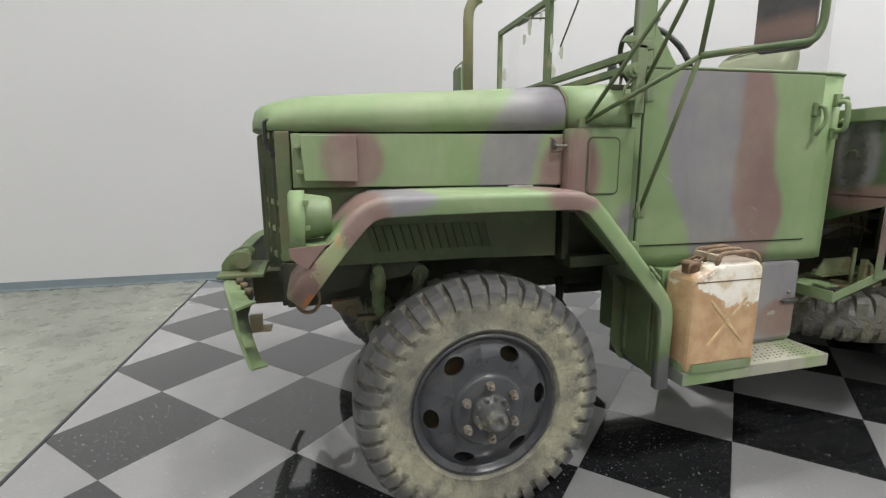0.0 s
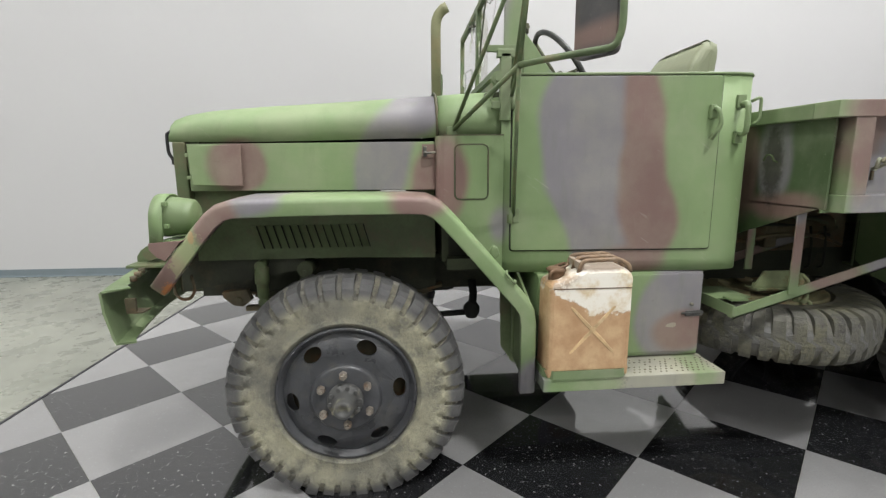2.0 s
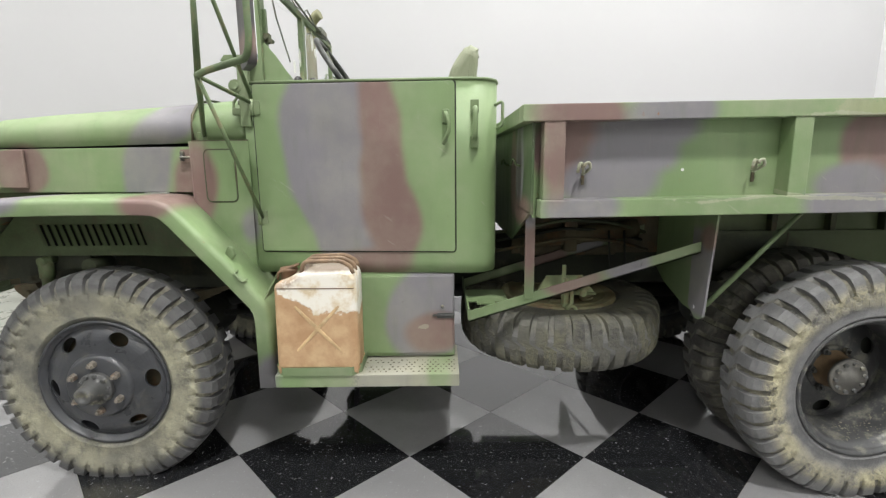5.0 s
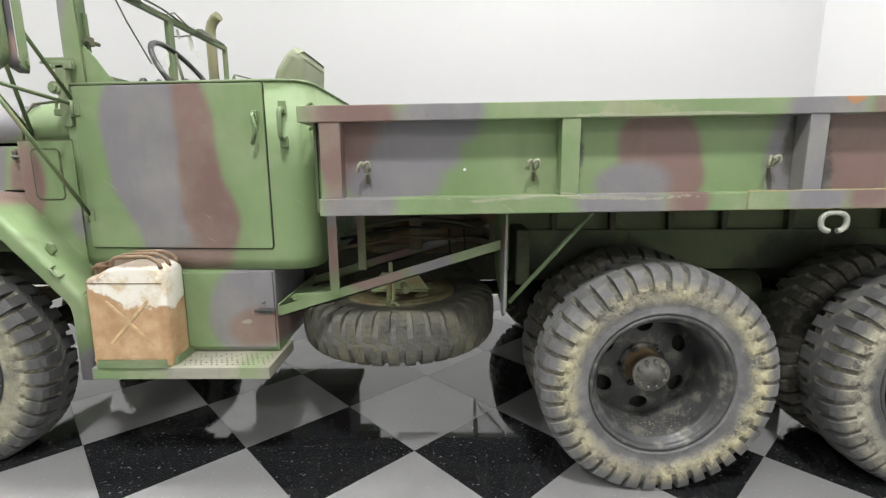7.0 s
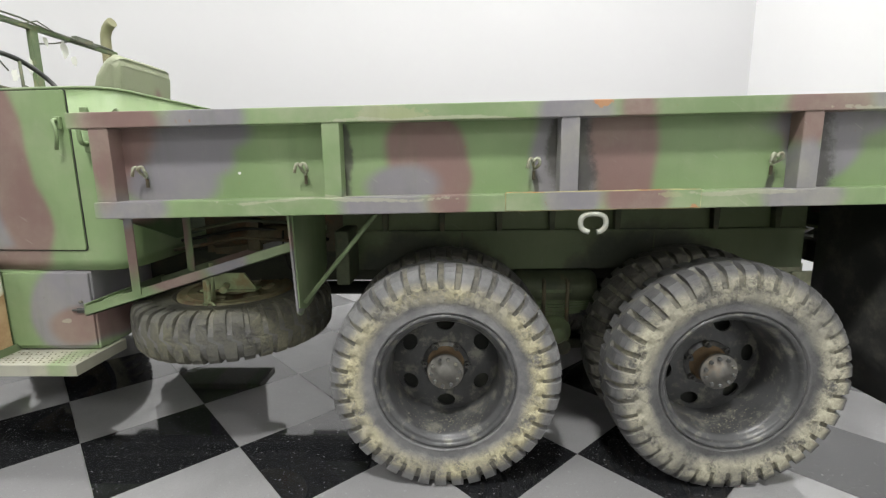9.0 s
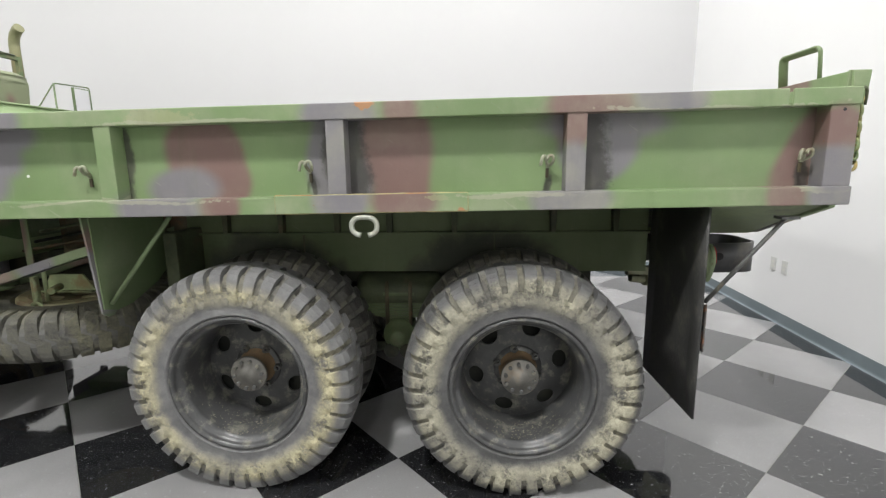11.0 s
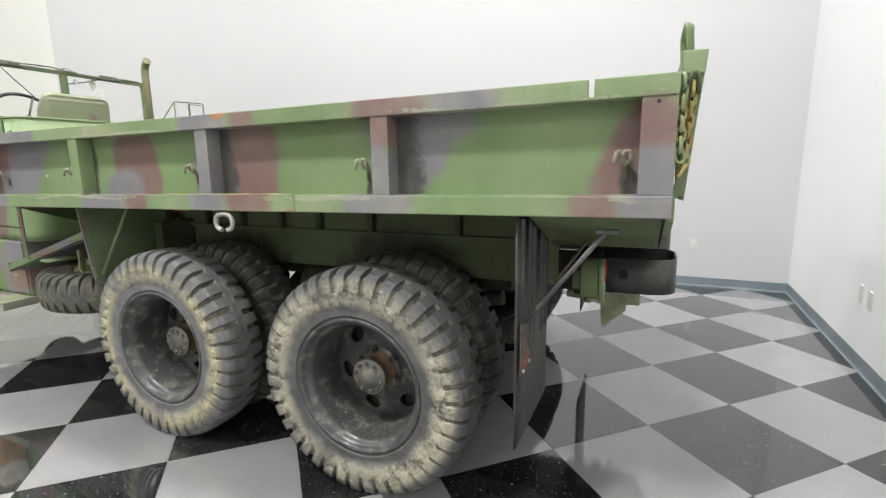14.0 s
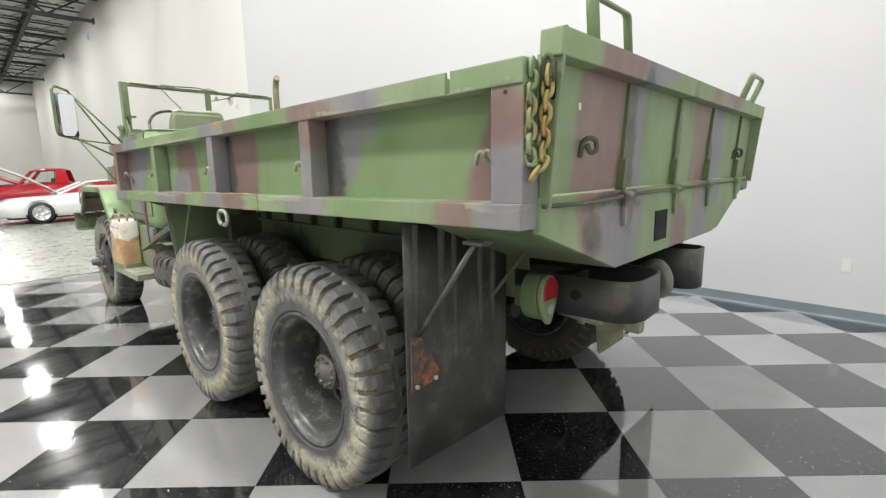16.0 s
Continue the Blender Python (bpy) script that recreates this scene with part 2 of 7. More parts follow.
INNER = plain("green_inner_panel_paint", (0.105, 0.14, 0.065), 0.55, 0, 0.25, 5, 0.2, (0.125, 0.1, 0.06), 0.6, 6)
BELLY = plain("grimy_green_belly_paint", (0.13, 0.163, 0.078), 0.5, 0, 0.3, 4, 0.2, (0.075, 0.07, 0.045), 0.7, 3.5)
UNDER_RUST = plain("rusty_underbody_steel", (0.1, 0.085, 0.05), 0.7, 0, 0.35, 8, 0.3, (0.2, 0.085, 0.03), 0.6, 7)
FRAME_GRIME = plain("grimy_dark_frame_paint", (0.034, 0.038, 0.024), 0.7, 0, 0.35, 6, 0.2, (0.09, 0.075, 0.045), 0.6, 5)
DEEP = plain("black_chassis_grime", (0.02, 0.022, 0.018), 0.75, 0, 0.3, 8, 0.3, (0.05, 0.05, 0.035), 0.5)
STEEL_GREY = plain("grey_wheel_paint", (0.063, 0.064, 0.065), 0.36, 0.0, 0.25, 7, 0.15, (0.25, 0.24, 0.19), 0.55, 14)
STEEL_SLATE = plain("slate_front_wheel_paint", (0.046, 0.048, 0.053), 0.33, 0.0, 0.2, 9, 0.12, (0.1, 0.095, 0.075), 0.3, 12)
HOLE = plain("black_opening", (0.004, 0.004, 0.004), 0.9, 0, 0.1, 10, 0.0)
BROWN_PLATE = camo("brown_plate_paint", [("g", -0.5, 1.1, 0.05, 0.1, 0)], ground=BROWN, dust=0.3)
STEEL_WORN = plain("worn_grey_wheel_paint", (0.075, 0.076, 0.074), 0.45, 0.1, 0.25, 8, 0.2, (0.3, 0.28, 0.2), 0.7, 12)
HUB_RUST = plain("rusty_hub_steel", (0.15, 0.088, 0.048), 0.65, 0.2, 0.35, 14, 0.3, (0.1, 0.085, 0.06), 0.6, 14)
BOLT = plain("bare_bolt_steel", (0.3, 0.27, 0.23), 0.5, 0.5, 0.3, 30, 0.2, (0.25, 0.12, 0.05), 0.6, 20)
BUMPER = plain("black_bumper_paint", (0.042, 0.043, 0.045), 0.42, 0, 0.25, 6, 0.1, (0.12, 0.11, 0.08), 0.5, 5)
FLAP = plain("black_rubber_flap", (0.04, 0.04, 0.038), 0.5, 0, 0.3, 5, 0.3, (0.13, 0.125, 0.095), 0.6, 5)
SEAT = plain("olive_vinyl", (0.2, 0.235, 0.13), 0.5, 0, 0.08, 9, 0.15)
ZINC = plain("bare_steel_latch", (0.55, 0.55, 0.52), 0.35, 0.8, 0.15, 20, 0.1)
RINGS = plain("pale_weathered_steel", (0.42, 0.44, 0.38), 0.55, 0.2, 0.15, 14, 0.2, (0.3, 0.2, 0.1), 0.4, 16)
CHAIN = plain("rusty_green_chain", (0.19, 0.26, 0.13), 0.6, 0.1, 0.25, 14, 0.3, (0.34, 0.24, 0.07), 0.5, 9)
STACK = plain("olive_exhaust_paint", (0.185, 0.185, 0.1), 0.6, 0, 0.15, 6, 0.1, (0.22, 0.17, 0.08), 0.5)
BLACK = plain("black_plastic", (0.018, 0.018, 0.02), 0.4, 0, 0.1, 10, 0.05)
BAR_GREEN = plain("dull_green_tube_paint", (0.105, 0.15, 0.068), 0.5, 0, 0.25, 9, 0.15, (0.2, 0.14, 0.085), 0.5, 9)
WHEEL_BLACK = plain("worn_black_steering_rim", (0.03, 0.032, 0.03), 0.35, 0, 0.2, 20, 0.05, (0.2, 0.2, 0.18), 0.3, 20)


def tyre_material(name, mud_lo, mud_hi, amount, mud=(0.25, 0.235, 0.145), rubber=0.075, crisp=0.13, grain=1.0):
    """Worn rubber with dried mud in a ring on the sidewall."""
    m, nt, b = material(name)
    p = own_pos(nt)
    sep = nt.nodes.new("ShaderNodeSeparateXYZ")
    put(nt, sep.inputs[0], p)
    r = n_math(nt, "SQRT", n_math(nt, "ADD", n_math(nt, "MULTIPLY", sep.outputs[0], sep.outputs[0]), n_math(nt, "MULTIPLY", sep.outputs[2], sep.outputs[2])))
    clump, fine, broad = n_noise(nt, p, 9, 6, 0.7), n_noise(nt, p, 55, 5, 0.7), n_noise(nt, p, 2.6, 3, 0.55)
    r = n_math(nt, "ADD", r, n_math(nt, "MULTIPLY", n_math(nt, "SUBTRACT", clump, 0.5), 0.05))
    ring = n_math(nt, "MULTIPLY", n_range(nt, r, mud_lo - 0.035, mud_lo + 0.02), n_range(nt, r, mud_hi - 0.01, mud_hi + 0.035, 1, 0))
    f = n_math(nt, "MULTIPLY", ring, n_range(nt, n_math(nt, "ADD", n_math(nt, "MULTIPLY", clump, 0.7), n_math(nt, "MULTIPLY", fine, 0.3)), 0.43 - crisp, 0.43 + crisp, 0.06 * amount, amount))
    f = n_math(nt, "MULTIPLY", f, n_range(nt, broad, 0.34, 0.58, 0.35, 1.0))
    c = n_mix(nt, n_range(nt, clump, 0.3, 0.7), (rubber, rubber, rubber * 1.02), (rubber * 1.7, rubber * 1.7, rubber * 1.68))
    c = n_mix(nt, n_range(nt, fine, 0.45, 0.75, 0, 0.18), c, (0.14, 0.138, 0.12))
    c = n_mix(nt, f, c, n_mix(nt, n_range(nt, n_noise(nt, p, 16, 5, 0.65) if grain < 1 else fine, 0.35, 0.68), mud, tuple(x * (1 + 0.4 * grain) for x in mud)))
    put(nt, b.inputs["Base Color"], c)
    put(nt, b.inputs["Roughness"], n_range(nt, f, 0, 1, 0.55, 0.92))
    put(nt, b.inputs["Normal"], n_bump(nt, n_math(nt, "ADD", fine, n_math(nt, "MULTIPLY", f, 3.0)), 0.6 * grain, 0.007))
    return m


TYRE_MUD = tyre_material("muddy_tyre_rubber", 0.376, 0.434, 1.0, (0.37, 0.34, 0.22), 0.112, 0.1)
TYRE_RUBBED = tyre_material("rubbed_muddy_tyre_rubber", 0.37, 0.456, 0.95, (0.35, 0.332, 0.25), 0.068, 0.085)
TYRE_OLIVE = tyre_material("dusty_tyre_rubber", 0.31, 0.425, 1.0, (0.31, 0.298, 0.21), 0.06, 0.2, 0.6)
# Inner tyres: rubber and mud darkened to stand for shade behind the outer pair
TYRE_SHADED = tyre_material("shaded_tyre_rubber", 0.36, 0.5, 0.6, (0.115, 0.108, 0.08), 0.032)

# Groove floors: muddy rubber with depth shade put into its colour
TYRE_GROOVE = tyre_material("shaded_groove_rubber", 0.36, 0.5, 0.8, (0.19, 0.178, 0.128), 0.066)


def can_material():
    m, nt, b = material("rusted_can_paint")
    p = world_pos(nt)
    sep = nt.nodes.new("ShaderNodeSeparateXYZ")
    put(nt, sep.inputs[0], p)
    big, fine = n_noise(nt, p, 9, 5, 0.6), n_noise(nt, p, 60, 6, 0.7)
    c = n_mix(nt, n_range(nt, big, 0.3, 0.7), (0.4, 0.24, 0.125), (0.56, 0.39, 0.225))
    c = n_mix(nt, n_range(nt, fine, 0.5, 0.75, 0, 0.3), c, (0.27, 0.15, 0.075))
    slope = n_math(nt, "MULTIPLY", n_math(nt, "SUBTRACT", n_math(nt, "MINIMUM", sep.outputs[0], 1.02), 1.02), 0.55)
    ragged = n_math(nt, "ADD", n_math(nt, "MULTIPLY", n_math(nt, "SUBTRACT", big, 0.5), 0.2), n_math(nt, "MULTIPLY", n_math(nt, "SUBTRACT", fine, 0.5), 0.035))
    edge = n_math(nt, "ADD", n_math(nt, "ADD", sep.outputs[2], slope), ragged)
    f = n_math(nt, "MULTIPLY", n_range(nt, edge, 0.805, 0.823), n_range(nt, n_math(nt, "ADD", sep.outputs[0], ragged), 0.848, 0.868))
    white = n_mix(nt, n_range(nt, n_noise(nt, p, 7, 5, 0.65), 0.33, 0.52), (0.6, 0.49, 0.31), (0.8, 0.775, 0.7))
    c = n_mix(nt, n_math(nt, "MULTIPLY", f, 0.95), c, white)
    cap = n_math(nt, "MULTIPLY", n_range(nt, n_math(nt, "ADD", sep.outputs[2], ragged), 0.93, 0.95), n_range(nt, n_math(nt, "ADD", sep.outputs[0], ragged), 0.9, 0.96, 1, 0))
    c = n_mix(nt, n_math(nt, "MULTIPLY", cap, 0.75), c, (0.24, 0.14, 0.07))
    top = n_range(nt, n_math(nt, "ADD", sep.outputs[2], n_math(nt, "MULTIPLY", big, 0.05)), 1.012, 1.03)
    c = n_mix(nt, n_math(nt, "MULTIPLY", top, 0.7), c, (0.16, 0.09, 0.045))
    put(nt, b.inputs["Base Color"], c)
    put(nt, b.inputs["Roughness"], n_range(nt, f, 0, 1, 0.6, 0.45))
    put(nt, b.inputs["Normal"], n_bump(nt, n_math(nt, "ADD", fine, f), 0.35, 0.003))
    return m


CAN = can_material()


def tile_material(name, base, speck, speck_amt, speck2):
    m, nt, b = material(name)
    p = world_pos(nt)
    info = nt.nodes.new("ShaderNodeObjectInfo").outputs["Random"]
    base_lo, base_hi = tuple(x * 0.88 for x in base), tuple(x * 1.12 for x in base)
    c = n_mix(nt, info, base_lo, base_hi)
    c = n_mix(nt, n_range(nt, n_noise(nt, p, 5, 5), 0.35, 0.7, 0, 0.25), c, tuple(x * 0.75 for x in base))
    v1 = n_noise(nt, p, 58, 3, 0.62)
    c = n_mix(nt, n_range(nt, v1, 0.625, 0.68, 0, speck_amt), c, speck)
    v2 = n_noise(nt, p, 190, 2, 0.6)
    c = n_mix(nt, n_range(nt, v2, 0.565, 0.64, 0, speck_amt * 0.8), c, speck2)
    put(nt, b.inputs["Base Color"], c)
    wax = n_noise(nt, p, 3.2, 6, 0.6)
    put(nt, b.inputs["Roughness"], n_range(nt, wax, 0.3, 0.75, 0.035, 0.1))
    put(nt, b.inputs["Normal"], n_bump(nt, n_noise(nt, p, 2.0, 2), 0.025, 0.01))
    b.inputs["IOR"].default_value = 1.6
    b.inputs["Coat Weight"].default_value, b.inputs["Coat Roughness"].default_value, b.inputs["Coat IOR"].default_value = 0.8, 0.035, 1.6
    return m


TILE_DARK = tile_material("black_speckled_vinyl_tile", (0.012, 0.0125, 0.014), (0.3, 0.3, 0.295), 0.75, (0.06, 0.06, 0.062))
TILE_LIGHT = tile_material("grey_speckled_vinyl_tile", (0.268, 0.266, 0.268), (0.37, 0.385, 0.385), 0.5, (0.175, 0.175, 0.18))


def concrete_material():
    m, nt, b = material("polished_concrete")
    p = world_pos(nt)
    big, mid, fine = n_noise(nt, p, 0.7, 6, 0.6), n_noise(nt, p, 4.5, 8, 0.68), n_noise(nt, p, 60, 4)
    c = n_mix(nt, n_range(nt, big, 0.3, 0.7), (0.15, 0.155, 0.13), (0.26, 0.268, 0.225))
    c = n_mix(nt, n_range(nt, mid, 0.4, 0.72, 0, 0.4), c, (0.36, 0.37, 0.33))
    c = n_mix(nt, n_range(nt, n_noise(nt, p, 2.1, 8, 0.7), 0.5, 0.66, 0, 0.55), c, (0.13, 0.135, 0.11))
    c = n_mix(nt, n_range(nt, fine, 0.5, 0.8, 0, 0.3), c, (0.15, 0.15, 0.13))
    put(nt, b.inputs["Base Color"], c)
    put(nt, b.inputs["Roughness"], n_range(nt, mid, 0.3, 0.7, 0.22, 0.38))
    put(nt, b.inputs["Normal"], n_bump(nt, mid, 0.06, 0.01))
    return m


CONCRETE = concrete_material()
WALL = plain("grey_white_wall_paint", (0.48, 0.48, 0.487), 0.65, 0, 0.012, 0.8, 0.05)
# Same paint as WALL, lightened in colour to stand for stronger light
WALL_EAST_LIT = plain("brightened_end_wall_paint", (0.71, 0.71, 0.715), 0.65, 0, 0.012, 0.8, 0.05)
WALL_WHITE = plain("cream_white_wall_paint", (0.59, 0.59, 0.55), 0.7, 0, 0.02, 0.8, 0.05)
BASE_VINYL = plain("blue_grey_vinyl_base", (0.16, 0.195, 0.215), 0.35, 0, 0.06, 4, 0.03)
CEIL = plain("grey_roof_deck", (0.7, 0.72, 0.74), 0.7, 0.0, 0.1, 1, 0.05)
TRUSS = plain("dark_grey_joist_paint", (0.035, 0.035, 0.04), 0.6, 0.0, 0.15, 3, 0.05)
OUTLET = plain("white_plastic_plate", (0.68, 0.68, 0.66), 0.35, 0, 0.02, 10, 0.02)
CAR_RED = plain("glossy_red_car_paint", (0.42, 0.012, 0.02), 0.15, 0, 0.03, 2, 0.0)
CAR_WHITE = plain("glossy_white_car_paint", (0.75, 0.75, 0.75), 0.15, 0, 0.02, 2, 0.0)
CAR_TRIM = plain("dark_car_trim", (0.02, 0.02, 0.022), 0.35, 0, 0.1, 5, 0.0)
CAR_ALLOY = plain("silver_alloy", (0.6, 0.6, 0.62), 0.3, 0.8, 0.05, 5, 0.0)


def simple(name, col, rough, metal=0.0, trans=0.0, emit=0.0):
    m, nt, b = material(name)
    b.inputs["Base Color"].default_value = rgba(col)
    b.inputs["Roughness"].default_value, b.inputs["Metallic"].default_value = rough, metal
    b.inputs["Transmission Weight"].default_value = trans
    if emit:
        b.inputs["Emission Color"].default_value = rgba(col)
        b.inputs["Emission Strength"].default_value = emit
    return m


GLASS = simple("window_glass", (1, 1, 1), 0.0, 0, 1.0)
GLASS.node_tree.nodes["Principled BSDF"].inputs["IOR"].default_value = 1.1
MIRROR = simple("mirror_glass", (0.9, 0.9, 0.92), 0.02, 1.0)
RED_LENS = simple("red_lens", (0.3, 0.02, 0.022), 0.25)
LAMP_FACE = simple("lamp_diffuser", (1.0, 0.98, 0.95), 0.5, emit=9.0)


# ---------------------------------------------------------------- mesh helpers
def box(bm, x0, x1, y0, y1, z0, z1, bev=0.0):
    b2 = bmesh.new()
    bmesh.ops.create_cube(b2, size=1.0)
    for v in b2.verts:
        v.co = ((x0 + x1) / 2 + v.co.x * (x1 - x0), (y0 + y1) / 2 + v.co.y * (y1 - y0), (z0 + z1) / 2 + v.co.z * (z1 - z0))
    if bev:
        bmesh.ops.bevel(b2, geom=b2.edges[:], offset=bev, segments=2, affect="EDGES", profile=0.6)
    return join(bm, b2)


def join(bm, other, m=None):
    if m is not None:
        other.transform(m)
    made = [bm.verts.new(v.co) for v in other.verts]
    other.verts.index_update()
    for f in other.faces:
        try:
            g = bm.faces.new([made[v.index] for v in f.verts])
            g.smooth = f.smooth
        except ValueError:
            pass
    other.free()
    return bm


def prism(bm, pts, axis, a, b, bev=0.0, seg=2):
    """A flat outline pulled from a to b along an axis: x takes (y, z), y takes (x, z), z takes (x, y)."""
    b2 = bmesh.new()

    def at(p, w):
        return {"x": (w, p[0], p[1]), "y": (p[0], w, p[1]), "z": (p[0], p[1], w)}[axis]

    lo, hi = [b2.verts.new(at(p, a)) for p in pts], [b2.verts.new(at(p, b)) for p in pts]
    b2.faces.new(lo), b2.faces.new(hi[::-1])
    for i in range(len(pts)):
        j = (i + 1) % len(pts)
        b2.faces.new((lo[j], lo[i], hi[i], hi[j]))
    bmesh.ops.recalc_face_normals(b2, faces=b2.faces[:])
    if bev:
        bmesh.ops.bevel(b2, geom=b2.edges[:], offset=bev, segments=seg, affect="EDGES", profile=0.6)
    return join(bm, b2)


def tube(bm, pts, r, n=8, closed=False, flat=1.0):
    """A round bar along a line of points."""
    pts = [Vector(p) for p in pts]
    rings, up = [], None
    for i, p in enumerate(pts):
        a = pts[i - 1] if i or closed else p
        b = pts[(i + 1) % len(pts)] if i + 1 < len(pts) or closed else p
        d = ((p - a).normalized() if (p - a).length > 1e-7 else Vector()) + ((b - p).normalized() if (b - p).length > 1e-7 else Vector())
        d = d.normalized() if d.length > 1e-6 else Vector((0, 0, 1))
        if up is None:
            up = d.orthogonal().normalized()
        up = (up - d * up.dot(d))
        up = up.normalized() if up.length > 1e-6 else d.orthogonal().normalized()
        side = d.cross(up)
        rings.append([bm.verts.new(p + (up * math.cos(2 * math.pi * k / n) + side * math.sin(2 * math.pi * k / n) * flat) * r) for k in range(n)])
    m = len(rings)
    for i in range(m if closed else m - 1):
        for k in range(n):
            f = bm.faces.new((rings[i][k], rings[i][(k + 1) % n], rings[(i + 1) % m][(k + 1) % n], rings[(i + 1) % m][k]))
            f.smooth = True
    if not closed:
        bm.faces.new(rings[0][::-1]), bm.faces.new(rings[-1])
    return bm


def arc(p, q, bulge, n=6):
    """Points from p to q that bow out by the vector bulge."""
    p, q, w = Vector(p), Vector(q), Vector(bulge)
    return [p.lerp(q, i / n) + w * math.sin(math.pi * i / n) for i in range(n + 1)]


def rounded(pts, r, n=4):
    """The line of points with its inner corners rounded off."""
    pts = [Vector(p) for p in pts]
    out = [pts[0]]
    for a, b, c in zip(pts, pts[1:], pts[2:]):
        u, v = (a - b), (c - b)
        k = min(r, u.length * 0.45, v.length * 0.45)
        s, e = b + u.normalized() * k, b + v.normalized() * k
        out += [(s.lerp(b, i / n)).lerp(b.lerp(e, i / n), i / n) for i in range(n + 1)]
    return out + [pts[-1]]


def lathe(bm, profile, n=48, smooth=True):
    """Turns (radius, y) round the y axis."""
    rings = []
    for r, y in profile:
        rings.append([bm.verts.new((r * math.cos(2 * math.pi * k / n), y, r * math.sin(2 * math.pi * k / n))) for k in range(n)] if r > 1e-5 else [bm.verts.new((0, y, 0))])
    for a, b in zip(rings, rings[1:]):
        for k in range(n):
            j = (k + 1) % n
            vs = [a[k % len(a)], a[j % len(a)], b[j % len(b)], b[k % len(b)]]
            vs = [v for i, v in enumerate(vs) if v not in vs[:i]]
            if len(vs) > 2:
                f = bm.faces.new(vs)
                f.smooth = smooth
    return bm


def rod(bm, p, q, r, n=10):
    return tube(bm, [p, q], r, n)


def mesh_of(name, bm, mat):
    bmesh.ops.recalc_face_normals(bm, faces=bm.faces[:])
    me = bpy.data.meshes.new(name)
    bm.to_mesh(me)
    bm.free()
    me.materials.append(mat)
    return me


def part(name, bm, mat, parent, label="", at=None):
    """One mesh object under a thing or under a part; its mesh is in world places unless at is given."""
    me = bm if isinstance(bm, bpy.types.Mesh) else mesh_of(name, bm, mat)
    ob = new(name, me)
    ob.parent = parent
    if parent.parent is None:
        ob.matrix_parent_inverse = parent.matrix_basis.inverted()
    if at is not None:
        ob.matrix_basis = at
    return tagged(ob, label)


def thing(name, at, label, category, group="", kind=""):
    ob = new(name)
    ob.matrix_basis = at if isinstance(at, Matrix) else Matrix.Translation(at)
    ob.empty_display_size = 0.2
    return tagged(ob, label, category, group, kind)


def solid(name, bm, mat, label, category, kind="", m=None, group=""):
    ob = new(name, mesh_of(name, bm, mat))
    if m is not None:
        ob.matrix_basis = m
    return tagged(ob, label, category, group, kind)


def B():
    return bmesh.new()


# ---------------------------------------------------------------- hall
def slab(name, x0, x1, y0, y1, z0, z1, mat, label, category):
    return solid(name, box(B(), x0, x1, y0, y1, z0, z1), mat, label, category, "structure", ROOM)


EDGE = -2.06
floor = slab("floor", X0 - 0.3, X1 + 0.3, Y0 - 0.3, Y1 + 0.3, -0.3, -0.004, CONCRETE, "mottled grey polished concrete floor with a chequered tile bay", "floor")
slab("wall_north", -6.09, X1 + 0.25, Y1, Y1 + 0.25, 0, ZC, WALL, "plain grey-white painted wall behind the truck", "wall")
slab("wall_north_2", X0, -6.09, Y1 + 0.004, Y1 + 0.25, 0, ZC, WALL_WHITE, "cream-white painted long wall of the hall", "wall")
slab("wall_east", X1, X1 + 0.25, Y0, Y1, 0, ZC, WALL_EAST_LIT, "plain grey-white end wall, colour raised to look brighter lit", "wall")
slab("wall_south", X0, X1 + 0.25, Y0 - 0.25, Y0, 0, ZC, WALL_WHITE, "cream-white painted wall", "wall")
slab("wall_west", X0 - 0.25, X0, Y0 - 0.25, Y1 + 0.25, 0, ZC, WALL_WHITE, "cream-white painted far end wall", "wall")
slab("ceiling", X0 - 0.25, X1 + 0.25, Y0 - 0.25, Y1 + 0.25, ZC, ZC + 0.2, CEIL, "grey ribbed metal roof deck", "ceiling")


def baseboard(name, pts):
    """A vinyl cove base: upright face with a small toe, along one wall."""
    (xa, ya), (xb, yb) = pts
    d = Vector((xb - xa, yb - ya, 0)).normalized()
    nrm = Vector((-d.y, d.x, 0))
    prof = [(0.0, 0.0), (0.0, 0.102), (0.004, 0.102), (0.005, 0.02), (0.009, 0.008), (0.018, 0.002), (0.018, 0.0)]
    bm = B()
    rows = [[bm.verts.new(Vector((x, y, z)) + nrm * w) for w, z in prof] for x, y in pts]
    for i in range(len(prof)):
        j = (i + 1) % len(prof)
        bm.faces.new((rows[0][i], rows[0][j], rows[1][j], rows[1][i]))
    bm.faces.new(rows[0]), bm.faces.new(rows[1][::-1])
    solid(name, bm, BASE_VINYL, "blue-grey vinyl cove base along the wall", "baseboard", "structure", ROOM)


baseboard("baseboard_north", ((X1, Y1), (X0, Y1)))
baseboard("baseboard_east", ((X1, Y0), (X1, Y1 - 0.004)))
solid("trim", box(B(), EDGE - 0.016, EDGE + 0.004, Y0 + 0.02, Y1 - 0.02, -0.004, 0.004, 0.002), TRUSS, "dark metal strip between concrete and tiles", "floor trim", "structure", ROOM)

# ---------------------------------------------------------------- truck
CY = 1.22                                # the truck's middle line
truck = thing("army_truck", (2.5, CY, 0), "three-axle army cargo truck in worn green, grey and brown camouflage", "truck")


def flip(bm):
    """The same on the truck's other side."""
    for v in bm.verts:
        v.co.y = 2 * CY - v.co.y
    return bm


def both(name, make, mat, parent=None, label=""):
    made = part(name, make(), mat, parent or truck, label)
    part(name, flip(make()), mat, parent or truck, label)
    return made


